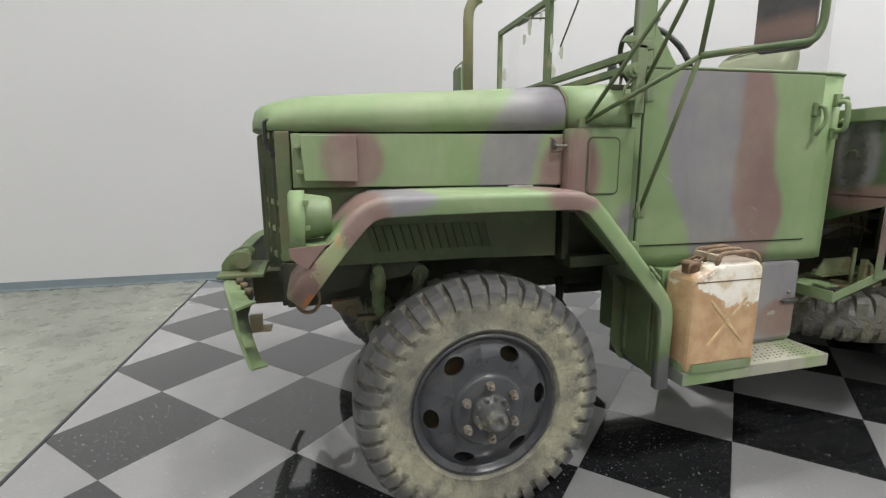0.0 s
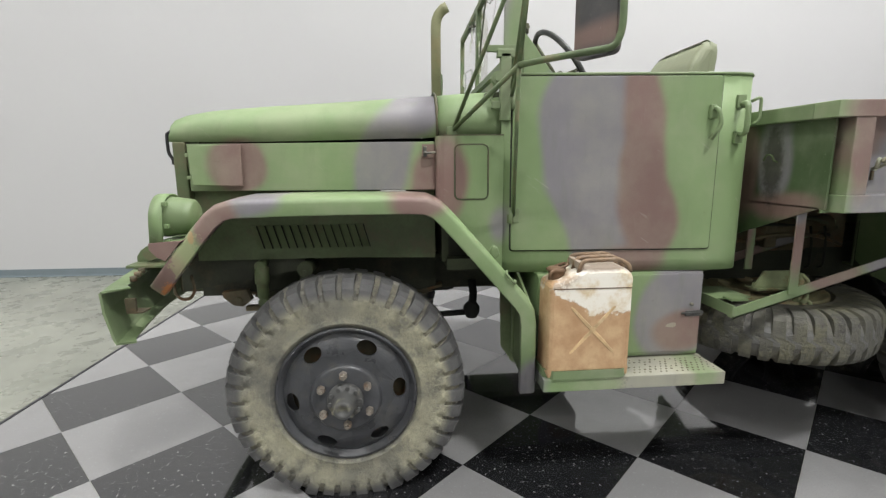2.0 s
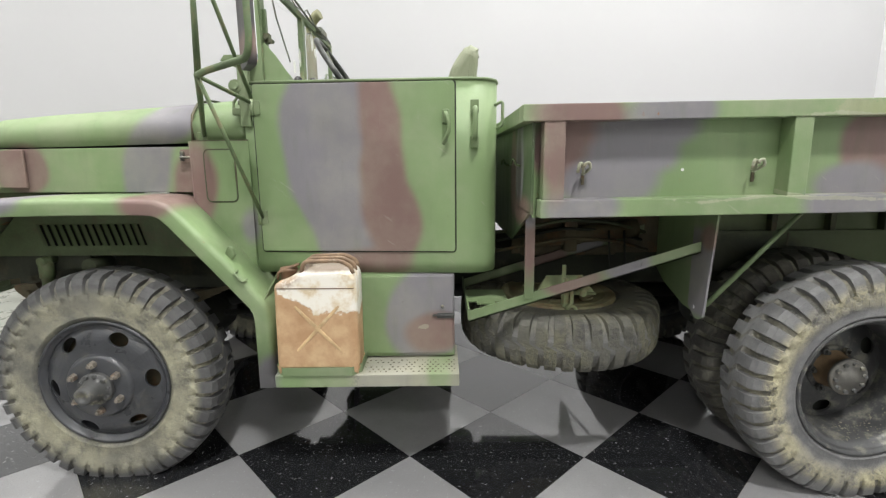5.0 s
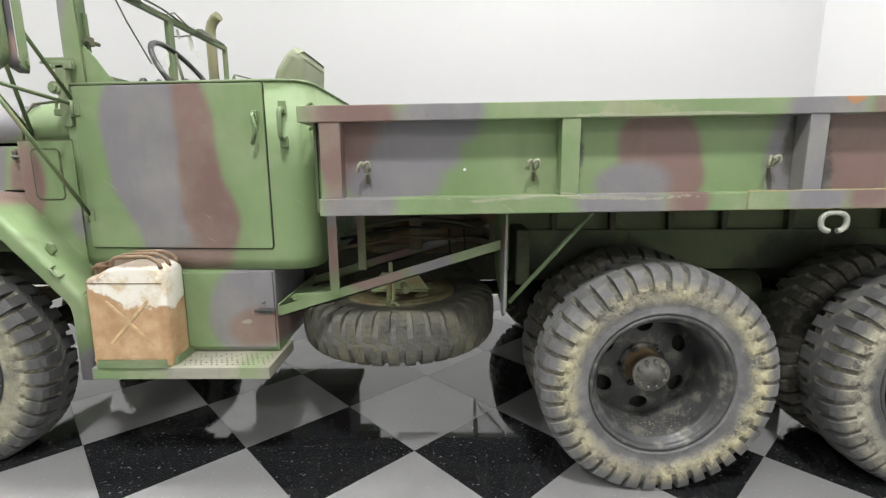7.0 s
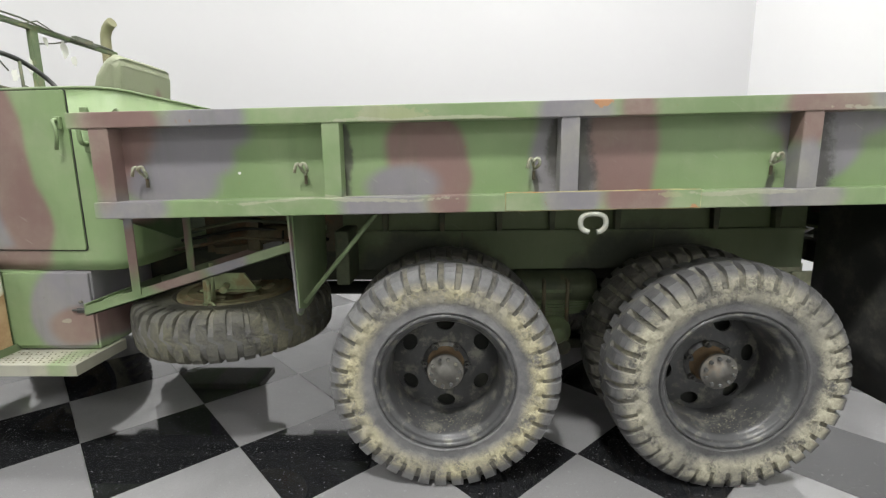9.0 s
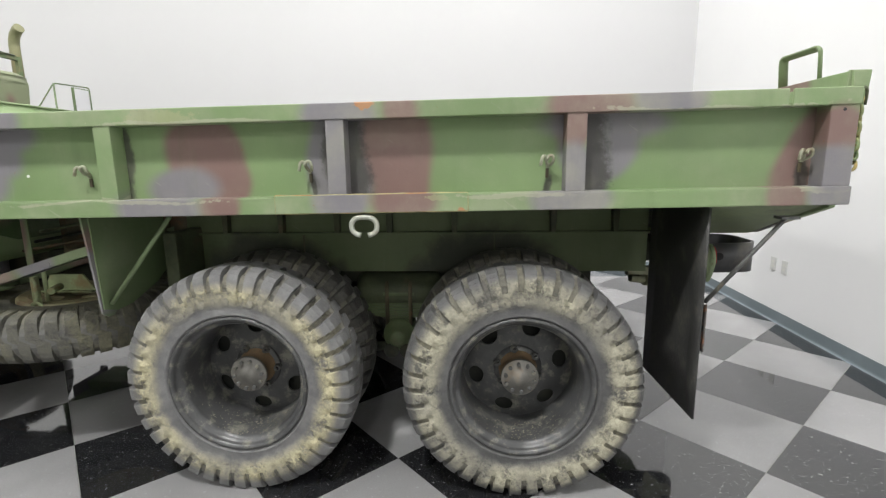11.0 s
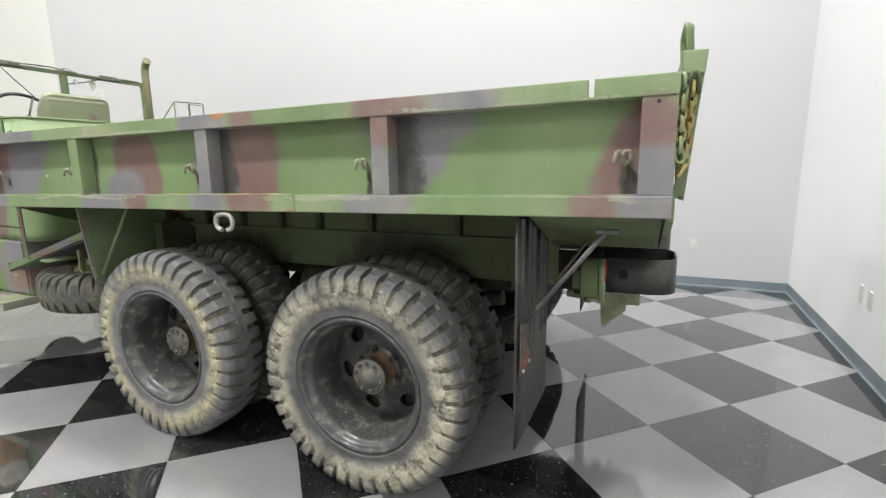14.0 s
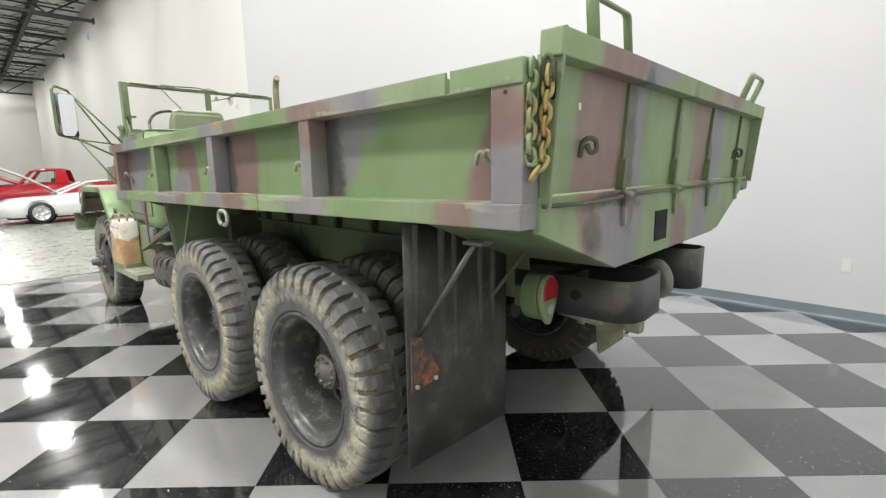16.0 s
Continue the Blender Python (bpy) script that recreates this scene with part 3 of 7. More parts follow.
def loft(bm, rows, close_ends=False, smooth=True):
    vs = [[bm.verts.new(p) for p in row] for row in rows]
    for a, b in zip(vs, vs[1:]):
        for i in range(len(a) - 1):
            f = bm.faces.new((a[i], a[i + 1], b[i + 1], b[i]))
            f.smooth = smooth
    if close_ends:
        bm.faces.new(vs[0]), bm.faces.new(vs[-1][::-1])
    return bm


def thicken(bm, t):
    bmesh.ops.recalc_face_normals(bm, faces=bm.faces[:])
    bmesh.ops.solidify(bm, geom=bm.faces[:], thickness=t)
    return bm


# ---- chassis and running gear
def chassis_rail():
    bm = B()
    for y in (0.80, 2 * CY - 0.88):
        box(bm, -0.78, 5.0, y, y + 0.08, 0.76, 0.95, 0.006)
        box(bm, 5.0, 5.4, y, y + 0.08, 0.88, 0.99, 0.006)
    for x in (-0.7, 0.9, 2.75, 3.9):
        box(bm, x - 0.05, x + 0.05, 0.88, 2 * CY - 0.88, 0.77, 0.91, 0.006)
    return bm


part("chassis", chassis_rail(), FRAME_GRIME, truck, "dark green grimy steel chassis frame")


def subframe():
    """The side sheet of the bed's frame, with a flange along its middle and a turned-in foot."""
    return prism(B(), [(0.69, 0.846), (0.75, 0.846), (0.75, 0.86), (0.7, 0.86), (0.7, 1.235), (0.69, 1.235), (0.69, 1.068), (0.66, 1.068), (0.66, 1.056), (0.69, 1.056)], "x", 2.74, 5.26, 0.002)


# Two near-black discs on the sheet, one behind each rear wheel
DARK_DISCS = camo("dark_disc_subframe_paint", [("s", 3.2, 0.5, 0.53, 0.56, 0), ("s", 4.4, 0.5, 0.56, 0.57, 0)], ground=(0.12, 0.155, 0.072), dust=0.12, rough=0.6)
sub_ob = both("subframe", subframe, DARK_DISCS, label="grimy green side sheet of the bed frame")


part("front_sheet", box(B(), 1.93, 2.739, 0.76, 0.768, 0.94, 1.236), UNDER_RUST, sub_ob, "rusty brown front sheet of the bed frame")


def rib(x):
    """A folded channel stiffener that tapers towards the flange."""
    return prism(B(), [(x - 0.019, 1.235), (x + 0.019, 1.235), (x + 0.013, 1.068), (x - 0.013, 1.068)], "y", 0.645, 0.69, 0.003)


for rx in (2.98, 3.29, 3.6, 3.885, 4.235, 4.757, 5.08):
    part("rib", rib(rx), UNDER, sub_ob)
    part("rib", flip(rib(rx)), UNDER, sub_ob)
for sx in (3.4, 4.45):
    part("seam", box(B(), sx - 0.004, sx + 0.004, 0.686, 0.69, 0.88, 1.056), UNDER, sub_ob)


def axle(x, r):
    bm = B()
    rod(bm, (x, 0.35, 0.505), (x, 2 * CY - 0.35, 0.505), r, 14)
    b2 = lathe(B(), [(0.0, -0.17), (0.09, -0.15), (0.16, -0.08), (0.185, 0), (0.16, 0.08), (0.09, 0.15), (0, 0.17)], 20)
    join(bm, b2, pose(x, CY, 0.5, 0, 0, 90))
    rod(bm, (x, CY, 0.55), (x + 0.3, CY, 0.6), 0.05, 10)
    return bm


for ax in (0.0, 3.312, 4.535):
    part("axle", axle(ax, 0.06), DEEP, truck, "grimy black axle with round differential")


def spring(x, y, half, z, n=7):
    bm = B()
    for i in range(n):
        h = half * (1 - 0.11 * i)
        rows = [(x + h * (k / 8 - 1), z - 0.016 * i + 0.07 * (k / 8 - 1) ** 2 * h / half) for k in range(17)]
        low = [(a, b - 0.012) for a, b in rows[::-1]]
        prism(bm, rows + low, "y", y - 0.035, y + 0.035)
    if n < 9:
        box(bm, x - 0.06, x + 0.06, y - 0.05, y + 0.05, z - 0.15, z + 0.03, 0.008)
    return bm


def trunnion():
    """The seat of the rear springs: a housing with a round cap under the stack."""
    bm = box(B(), 3.84, 4.0, 0.66, 0.82, 0.44, 0.555, 0.02)
    return join(bm, lathe(B(), [(0.0, -0.12), (0.035, -0.118), (0.05, -0.105), (0.055, -0.06), (0.085, -0.055), (0.09, -0.03), (0.09, 0.02)], 24), pose(3.92, 0.7, 0.49))


def u_bolt(x):
    return tube(B(), rounded([(x, 0.672, 0.53), (x, 0.672, 0.78), (x, 0.768, 0.78), (x, 0.768, 0.53)], 0.03), 0.011, 8)


def torque_rod(x):
    return rod(rod(B(), (3.92 + 0.045 * x, 0.7, 0.4), (3.92 + 0.55 * x, 0.72, 0.42), 0.028, 12), (3.92 + 0.045 * x, 0.64, 0.4), (3.92 + 0.045 * x, 0.76, 0.4), 0.042, 16)


for sy in (0.72, 2 * CY - 0.72):
    part("leaf_spring", spring(-0.05, sy, 0.5, 0.74), UNDER_RUST, truck, "rusty leaf spring stack")
    part("leaf_spring", spring(3.92, sy, 0.62, 0.70, 9), INNER, truck, "rusty leaf spring stack")
for far in (False, True):
    def placed(bm):
        return flip(bm) if far else bm
    tr = part("spring_seat", placed(trunnion()), INNER, truck, "grimy green spring seat between the rear wheels")
    part("clamp_plate", placed(box(B(), 3.83, 4.01, 0.67, 0.77, 0.71, 0.73, 0.004)), INNER, tr)
    for ux in (3.855, 3.985):
        part("u_bolt", placed(u_bolt(ux)), UNDER_RUST, tr)
    for tx in (-1, 1):
        part("torque_rod", placed(torque_rod(tx)), FRAME_GRIME, tr)
part("drive_shaft", rod(B(), (0.9, CY, 0.62), (3.1, CY, 0.6), 0.045, 12), DEEP, truck)
part("transfer_case", box(B(), 0.75, 1.4, CY - 0.3, CY + 0.3, 0.7, 1.0, 0.06), DEEP, truck, "grimy black gearbox under the cab")
part("engine", box(B(), -0.6, 0.55, CY - 0.3, CY + 0.3, 0.7, 1.35, 0.05), DEEP, truck)


def steering_linkage():
    bm = tube(B(), rounded([(-0.62, 0.78, 0.86), (-0.35, 0.72, 0.74), (0.0, 0.62, 0.66)], 0.1), 0.022)
    tube(bm, [(-0.33, 0.62, 0.62), (-0.05, 0.6, 0.58)], 0.03)
    box(bm, -0.42, -0.3, 0.56, 0.72, 0.66, 0.8, 0.02)
    rod(bm, (-0.2, 0.48, 0.95), (-0.2, 0.62, 0.95), 0.036, 14)
    tube(bm, [(-0.2, 0.5, 0.95), (-0.22, 0.52, 0.78), (-0.1, 0.55, 0.66)], 0.025)
    return bm


part("drag_link", rod(join(tube(B(), [(0.62, 0.8, 0.8), (0.63, 0.8, 0.72), (0.62, 0.8, 0.64)], 0.022), lathe(B(), [(0.0, -0.05), (0.03, -0.04), (0.045, -0.01), (0.045, 0.02), (0.025, 0.045), (0.0, 0.05)], 14), pose(0.62, 0.8, 0.63, 90)), (0.3, 0.8, 0.605), (0.62, 0.8, 0.62), 0.016), DEEP, truck)


part("steering_linkage", steering_linkage(), UNDER, truck, "grimy green steering drag link")


# ---- wheels
def tyre_mesh(name, mat, lugs=40, solid_w=0.028, deep=0.9, turn=None, load=0.5):
    """A bias tyre with bar lugs on both shoulders, one skin; its axis is y and its middle lies at the origin."""
    half = [(0.288, 0.07, 0), (0.294, 0.09, 0), (0.302, 0.104, 0), (0.316, 0.112, 0), (0.32, 0.1185, 0), (0.326, 0.1185, 0), (0.331, 0.1155, 0), (0.37, 0.125, 0), (0.398, 0.1265, 0), (0.402, 0.127, 0.0), (0.425, 0.125, 0.005), (0.43, 0.1245, 0.011),
            (0.455, 0.119, 0.018), (0.474, 0.108, 0.024), (0.487, 0.09, 0.026), (0.4915, 0.062, 0.0265), (0.493, 0.03, 0.0265), (0.4935, 0.02, 0.0265), (0.4935, 0.012, 0.0265)]
    prof = [(r, -w, h) for r, w, h in half] + [(r, w, h) for r, w, h in half[::-1]]
    pitch = 2 * math.pi / lugs
    rnd = random.Random(5)
    wide = [rnd.uniform(0.29, 0.335) for _ in range(lugs)]
    bm, rings = B(), []
    for r, w, h in prof:
        f = min(1, max(0, (w + 0.012) / 0.024))
        shift = pitch * 0.5 * f
        ring = []
        for k in range(lugs):
            for da, up in ((-wide[k] - 0.035, 0), (-wide[k], 1), (wide[k], 1), (wide[k] + 0.035, 0)):
                a = (k + da) * pitch + shift
                rr = r + h * (1 - deep * (1 - max(up, 1 if abs(w) < solid_w - 0.005 else 0.55 if abs(w) < solid_w + 0.012 else 0)))
                ww = w + (math.copysign(0.009, w) * (up - 0.45) if 0.004 < h < 0.025 else 0)
                ring.append(bm.verts.new((rr * math.cos(a), ww, rr * math.sin(a))))
        rings.append(ring)
    n = lugs * 4
    for i, (a, b) in enumerate(zip(rings, rings[1:] + rings[:1])):
        for k in range(n):
            f = bm.faces.new((a[k], a[(k + 1) % n], b[(k + 1) % n], b[k]))
            f.smooth = prof[i][2] == 0
            f.material_index = 1 if k % 4 == 3 and prof[i][2] > 0.004 and prof[(i + 1) % len(prof)][2] > 0.004 else 0
    if turn is not None:                 # the tyre settles flat on the floor
        turn, back = turn.to_3x3(), turn.to_3x3().inverted()
        for v in bm.verts:
            v.co.x, v.co.z = v.co.x * 0.986, v.co.z * 0.986
            p = turn @ v.co
            low = -load - p.z
            if low > -0.12:
                k = (low + 0.12) / 0.15
                p.y *= 1 + 0.1 * k * k
            p.z = max(p.z, -load)
            v.co = back @ p
    me = mesh_of(name, bm, mat)
    me.materials.append(TYRE_GROOVE)      # groove floors darkened in colour for the shade between the lugs
    return me


def disc_with_holes(r0, r1, y0, y1, holes, hole_r, oval=1.25, out=1.07):
    """A dished disc from radius r0 at y0 to r1 at y1, with oval hand holes through it."""
    bm = B()
    mid = (r0 + r1) / 2 * out

    def ypos(r):
        f = (r - r0) / (r1 - r0)
        return y0 + (y1 - y0) * f * f

    for h in range(holes):
        a0, span = 2 * math.pi * h / holes, 2 * math.pi / holes
        rim_o, rim_i, hole = [], [], []
        m = 24
        for k in range(m):
            t = 2 * math.pi * k / m
            hx, hr = math.cos(t) * hole_r * oval / mid, math.sin(t) * hole_r
            a, r = a0 + hx, mid + hr
            hole.append((a, r))
            # the outer square of the sector
            c, s = math.cos(t), math.sin(t)
            q = max(abs(c), abs(s))
            rim_o.append((a0 + c / q * span / 2, mid + s / q * ((r1 - mid) if s > 0 else (mid - r0))))
        vo = [bm.verts.new((r * math.cos(a), ypos(r), r * math.sin(a))) for a, r in rim_o]
        vh = [bm.verts.new((r * math.cos(a), ypos(r) + 0.001, r * math.sin(a))) for a, r in hole]
        vb = [bm.verts.new((r * math.cos(a), ypos(r) + 0.012, r * math.sin(a))) for a, r in hole]
        for k in range(m):
            j = (k + 1) % m
            bm.faces.new((vo[k], vo[j], vh[j], vh[k]))
            bm.faces.new((vh[k], vh[j], vb[j], vb[k]))
    bmesh.ops.remove_doubles(bm, verts=bm.verts[:], dist=0.0008)
    return bm


def nuts(bm, count, ring, y, r=0.018, high=0.022, turn=0.3):
    for k in range(count):
        a = 2 * math.pi * k / count + turn
        b2 = bmesh.new()
        bmesh.ops.create_cone(b2, segments=6, radius1=r, radius2=r * 0.92, depth=high, cap_ends=True)
        join(bm, b2, pose(ring * math.cos(a), y - high / 2, ring * math.sin(a), 90))
        b2 = bmesh.new()
        bmesh.ops.create_cone(b2, segments=8, radius1=r * 0.5, radius2=r * 0.45, depth=high, cap_ends=True)
        join(bm, b2, pose(ring * math.cos(a), y - high * 1.2, ring * math.sin(a), 90))
    return bm


def front_wheel_meshes():
    barrel = lathe(B(), [(0.262, 0.11), (0.275, 0.1), (0.292, 0.1), (0.3, 0.094), (0.3, -0.1), (0.297, -0.113), (0.29, -0.116), (0.284, -0.112), (0.28, -0.1), (0.272, -0.098), (0.268, -0.09), (0.262, -0.075), (0.255, -0.05), (0.252, 0.05), (0.25, 0.11)], 64)
    disc = disc_with_holes(0.15, 0.271, -0.132, -0.088, 6, 0.029, oval=1.5, out=1.075)
    lathe(disc, [(0.0, -0.152), (0.134, -0.152), (0.144, -0.147), (0.151, -0.132)], 48)
    drum = lathe(B(), [(0.25, -0.02), (0.1, -0.035), (0.0, -0.035)], 32)
    hub = lathe(B(), [(0.0, -0.242), (0.016, -0.242), (0.018, -0.25), (0.033, -0.25), (0.038, -0.244), (0.044, -0.205), (0.05, -0.196), (0.054, -0.178), (0.07, -0.174), (0.075, -0.167), (0.075, -0.15)], 32)
    return [("rim", mesh_of("rim", barrel, STEEL_SLATE)), ("wheel_disc", mesh_of("wheel_disc", disc, STEEL_SLATE)), ("hub", mesh_of("hub", hub, STEEL_WORN)), ("brake_drum", mesh_of("brake_drum", drum, UNDER_RUST))]


def rear_wheel_meshes():
    barrel = lathe(B(), [(0.25, 0.13), (0.25, 0.1), (0.254, 0.02), (0.26, -0.06), (0.272, -0.085), (0.281, -0.088), (0.285, -0.103), (0.294, -0.118), (0.304, -0.118), (0.31, -0.105), (0.308, 0.1), (0.29, 0.13)], 64)
    disc = disc_with_holes(0.11, 0.253, 0.1, 0.125, 6, 0.034)
    lathe(disc, [(0.0, 0.088), (0.104, 0.088), (0.11, 0.1)], 48)
    drum = lathe(B(), [(0.248, 0.165), (0.1, 0.145), (0.0, 0.145)], 32)
    hub = lathe(B(), [(0.08, 0.006), (0.083, 0.012), (0.078, 0.018), (0.078, 0.07), (0.085, 0.078), (0.088, 0.089)], 32)
    cap = lathe(B(), [(0.0, -0.016), (0.035, -0.016), (0.04, -0.008), (0.079, -0.008), (0.083, -0.004), (0.083, 0.009), (0.07, 0.009)], 32)
    return [("rim", mesh_of("rim", barrel, STEEL_GREY)), ("wheel_disc", mesh_of("wheel_disc", disc, STEEL_GREY)), ("hub", mesh_of("hub", hub, plain("ochre_rust_hub_steel", (0.21, 0.14, 0.075), 0.65, 0, 0.35, 14, 0.3, (0.13, 0.095, 0.06), 0.5, 14))),
            ("hub_cap", mesh_of("hub_cap", cap, plain("rusty_grey_hub_cap", (0.15, 0.145, 0.13), 0.55, 0.1, 0.3, 14, 0.3, (0.2, 0.14, 0.08), 0.45, 14))), ("brake_drum", mesh_of("brake_drum", drum, DEEP))]


NUT_FRONT, NUT_REAR = mesh_of("lug_nut", nuts(B(), 1, 0.0, 0.0), BOLT), mesh_of("lug_nut", nuts(B(), 1, 0.0, 0.0), STEEL_WORN)
HUB_BOLT = mesh_of("hub_bolt", rod(B(), (0, 0.02, 0), (0, -0.018, 0), 0.009, 6), STEEL_WORN)
FRONT, REAR = front_wheel_meshes(), rear_wheel_meshes()
T_SPARE = tyre_mesh("tyre", tyre_material("dusty_olive_spare_rubber", 0.28, 0.53, 0.85, (0.125, 0.12, 0.078), 0.045), 40, 0.058, 0.95)


def wheel(kind, m, tyre, label, tyre_label):
    pieces = FRONT if kind == "front" else REAR
    name, me = pieces[0]
    w = part("wheel", me, None, truck, label, m)
    for n, data in pieces[1:]:
        part(n, data, None, w)
    part("tyre", tyre, None, w, tyre_label)
    front = kind == "front"
    for k in range(6):
        a = 2 * math.pi * k / 6 + (0.46 if front else 0.5)
        part("lug_nut", NUT_FRONT if front else NUT_REAR, None, w, "", pose((0.11 if front else 0.1) * math.cos(a), -0.151 if front else 0.09, (0.11 if front else 0.1) * math.sin(a)))
    for k in range(10):
        a = 2 * math.pi * k / 10
        part("hub_bolt", HUB_BOLT, None, w, "", pose(0.063 * math.cos(a), -0.168, 0.063 * math.sin(a)) if front else pose(0.064 * math.cos(a), -0.002, 0.064 * math.sin(a)))
    return w


MUD_CRUMB = plain("pale_mud_crumbs", (0.2, 0.19, 0.145), 0.85, 0, 0.4, 30, 0.2, (0.12, 0.12, 0.1), 0.6, 40)


def letter_bar(w):
    """A raised bar on the sidewall with a short cross stroke."""
    return box(box(B(), -w, w, -0.1275, -0.12, 0.362, 0.395, 0.002), -w * 0.3, w * 1.3, -0.1285, -0.121, 0.374, 0.382, 0.001)


LETTERS = [mesh_of("raised_letter", letter_bar(lw), TYRE_MUD) for lw in (0.009, 0.012, 0.014)]


def lettering(spin, parent):
    for k, a in enumerate([-34 + 8 * k for k in range(5)] + [14 + 7.5 * k for k in range(4)]):
        part("raised_letter", LETTERS[(k * 5 + int(spin)) % 3], None, parent, "", pose(0, 0, 0, 0, a - spin, 0))


def mud_flakes(spin):
    """Loose crumbs that lie in the bottom of the deep rim."""
    bm, rnd = B(), random.Random(7 + int(spin))
    for _ in range(220):
        a, y, r = radians(rnd.gauss(0, 26)), rnd.uniform(-0.075, 0.085), rnd.uniform(0.0016, 0.0048)
        rad = 0.2535 + 0.006 * max(0, -y - 0.02) / 0.05
        m = pose(0, 0, 0, 0, math.degrees(a) - spin, 0) @ pose(0, y, -rad + 0.001, 0, 0, rnd.uniform(0, 360))
        base = [bm.verts.new(m @ Vector((r * rnd.uniform(0.6, 1.3) * math.cos(q), r * rnd.uniform(0.6, 1.3) * math.sin(q), 0))) for q in (0, 1.2, 2.5, 3.8, 5.0)]
        tip = bm.verts.new(m @ Vector((0, 0, r * rnd.uniform(0.4, 0.9))))
        for i in range(5):
            bm.faces.new((base[i], base[(i + 1) % 5], tip))
    return bm


ZW, ZF = 0.5, 0.462
wheel("front", pose(0.0, 0.32, ZF, 0, -6, 0), tyre_mesh("tyre", TYRE_OLIVE, turn=pose(0, 0, 0, 0, -6, 0), load=ZF), "grey steel front wheel with oval hand holes", "bar-tread tyre with dusty olive sidewall")
wheel("front", pose(0.0, 2 * CY - 0.32, ZF, 0, 30, 180), tyre_mesh("tyre", TYRE_OLIVE, turn=pose(0, 0, 0, 0, 30, 180), load=ZF), "grey steel front wheel with oval hand holes", "bar-tread tyre with dusty olive sidewall")
for wx, spin in ((3.312, 30), (4.535, 48)):
    for far in (False, True):
        def m(y, s=spin):
            return pose(wx, 2 * CY - y if far else y, ZW, 0, s, 180 if far else 0)
        outer = wheel("rear", m(0.115), tyre_mesh("tyre", TYRE_MUD if wx < 4 else TYRE_RUBBED, turn=pose(0, 0, 0, 0, spin, 0), load=ZW), "deep-dish grey rear wheel with rusty hub", "bar-tread tyre caked with dried yellow mud")
        if not far:
            lettering(spin, outer)
            tagged(part("dried_mud", mud_flakes(spin), MUD_CRUMB, outer, "crumbs of dried mud in the rim"), kind="stuff")
        inner = part("wheel", REAR[0][1], None, truck, "inner wheel of the rear pair", m(0.45, spin + 17) @ pose(0, 0, 0, 0, 0, 180))
        part("tyre", tyre_mesh("tyre", TYRE_SHADED, turn=pose(0, 0, 0, 0, spin + 17, 0) @ pose(0, 0, 0, 0, 0, 180), load=ZW), None, inner, "bar-tread tyre, colour darkened for shade")

# ---- spare wheel under the bed front, and its hanger
OLIVE_DISC = plain("olive_rust_disc_paint", (0.2, 0.185, 0.1), 0.6, 0, 0.25, 9, 0.2, (0.17, 0.085, 0.04), 0.7, 6)
spare_rim = lathe(B(), [(0.25, 0.122), (0.262, 0.112), (0.285, 0.124), (0.3, 0.12), (0.304, 0.1), (0.3, -0.1), (0.29, -0.11), (0.26, -0.09), (0.25, 0.1)], 56)
spare = part("spare_wheel", spare_rim, OLIVE_DISC, truck, "spare wheel lying flat under the bed", pose(2.15, 0.615, 0.648, 90 + 1.2, 0, 0) @ pose(0, 0, 0, 0, 20, 0) @ Matrix.Diagonal((0.975, 0.975, 0.975, 1)))
part("wheel_disc", disc_with_holes(0.06, 0.253, 0.1, 0.12, 6, 0.036), OLIVE_DISC, spare, "olive and rust stained spare wheel disc")
part("tyre", T_SPARE, None, spare, "dusty bar-tread spare tyre")


def sloped(y, w=0.035):
    """An angle iron that rises along the truck."""
    bm = B()
    a, b = (1.66, 0.805), (2.64, 1.1)
    prism(bm, [a, b, (b[0], b[1] - 0.048), (a[0], a[1] - 0.048)], "y", y, y + 0.006)
    prism(bm, [(a[0], a[1] - 0.042), (b[0], b[1] - 0.042), (b[0], b[1] - 0.048), (a[0], a[1] - 0.048)], "y", y, y + w)
    rod(bm, (2.4, y - 0.004, 1.003), (2.4, y + 0.01, 1.003), 0.011, 8)
    return bm


CAMO_CARRIER = camo("camouflage_carrier", [("g", 2.34, 1.0, 0.11, 0.1, 0), ("b", 2.1, 0.93, 0.13, 0.08, 0), ("b", 1.915, 1.1, 0.05, 0.16, 0), ("g", 1.915, 1.22, 0.05, 0.05, 0)], ground=(0.145, 0.205, 0.096), dust=0.3, rust=0.4)
rack = part("spare_carrier", sloped(0.15), CAMO_CARRIER, truck, "green angle-iron spare wheel carrier")
part("carrier_bar", sloped(0.72), CAMO_CARRIER, rack)


def carrier_plate():
    bm = prism(B(), [(0.15, 0.815), (0.75, 0.815), (0.75, 0.765), (0.15, 0.765)], "x", 1.655, 1.662)
    prism(bm, [(1.66, 0.3), (1.85, 0.3), (1.85, 0.5), (1.66, 0.5)], "z", 0.80, 0.806)
    prism(bm, [(1.7, 0.22), (1.78, 0.22), (1.78, 0.28), (1.7, 0.28)], "z", 0.812, 0.82)
    return bm


part("end_plate", carrier_plate(), PAINT, rack)
for hx, hy in ((1.915, 0.15), (1.975, 0.5)):
    part("hanger", prism(B(), [(hx - 0.02, 1.24), (hx + 0.02, 1.24), (hx + 0.02, 0.86 + 0.03 * (hy > 0.3)), (hx - 0.02, 0.86 + 0.03 * (hy > 0.3))], "y", hy - 0.008, hy, 0.002), CAMO_CARRIER, rack)


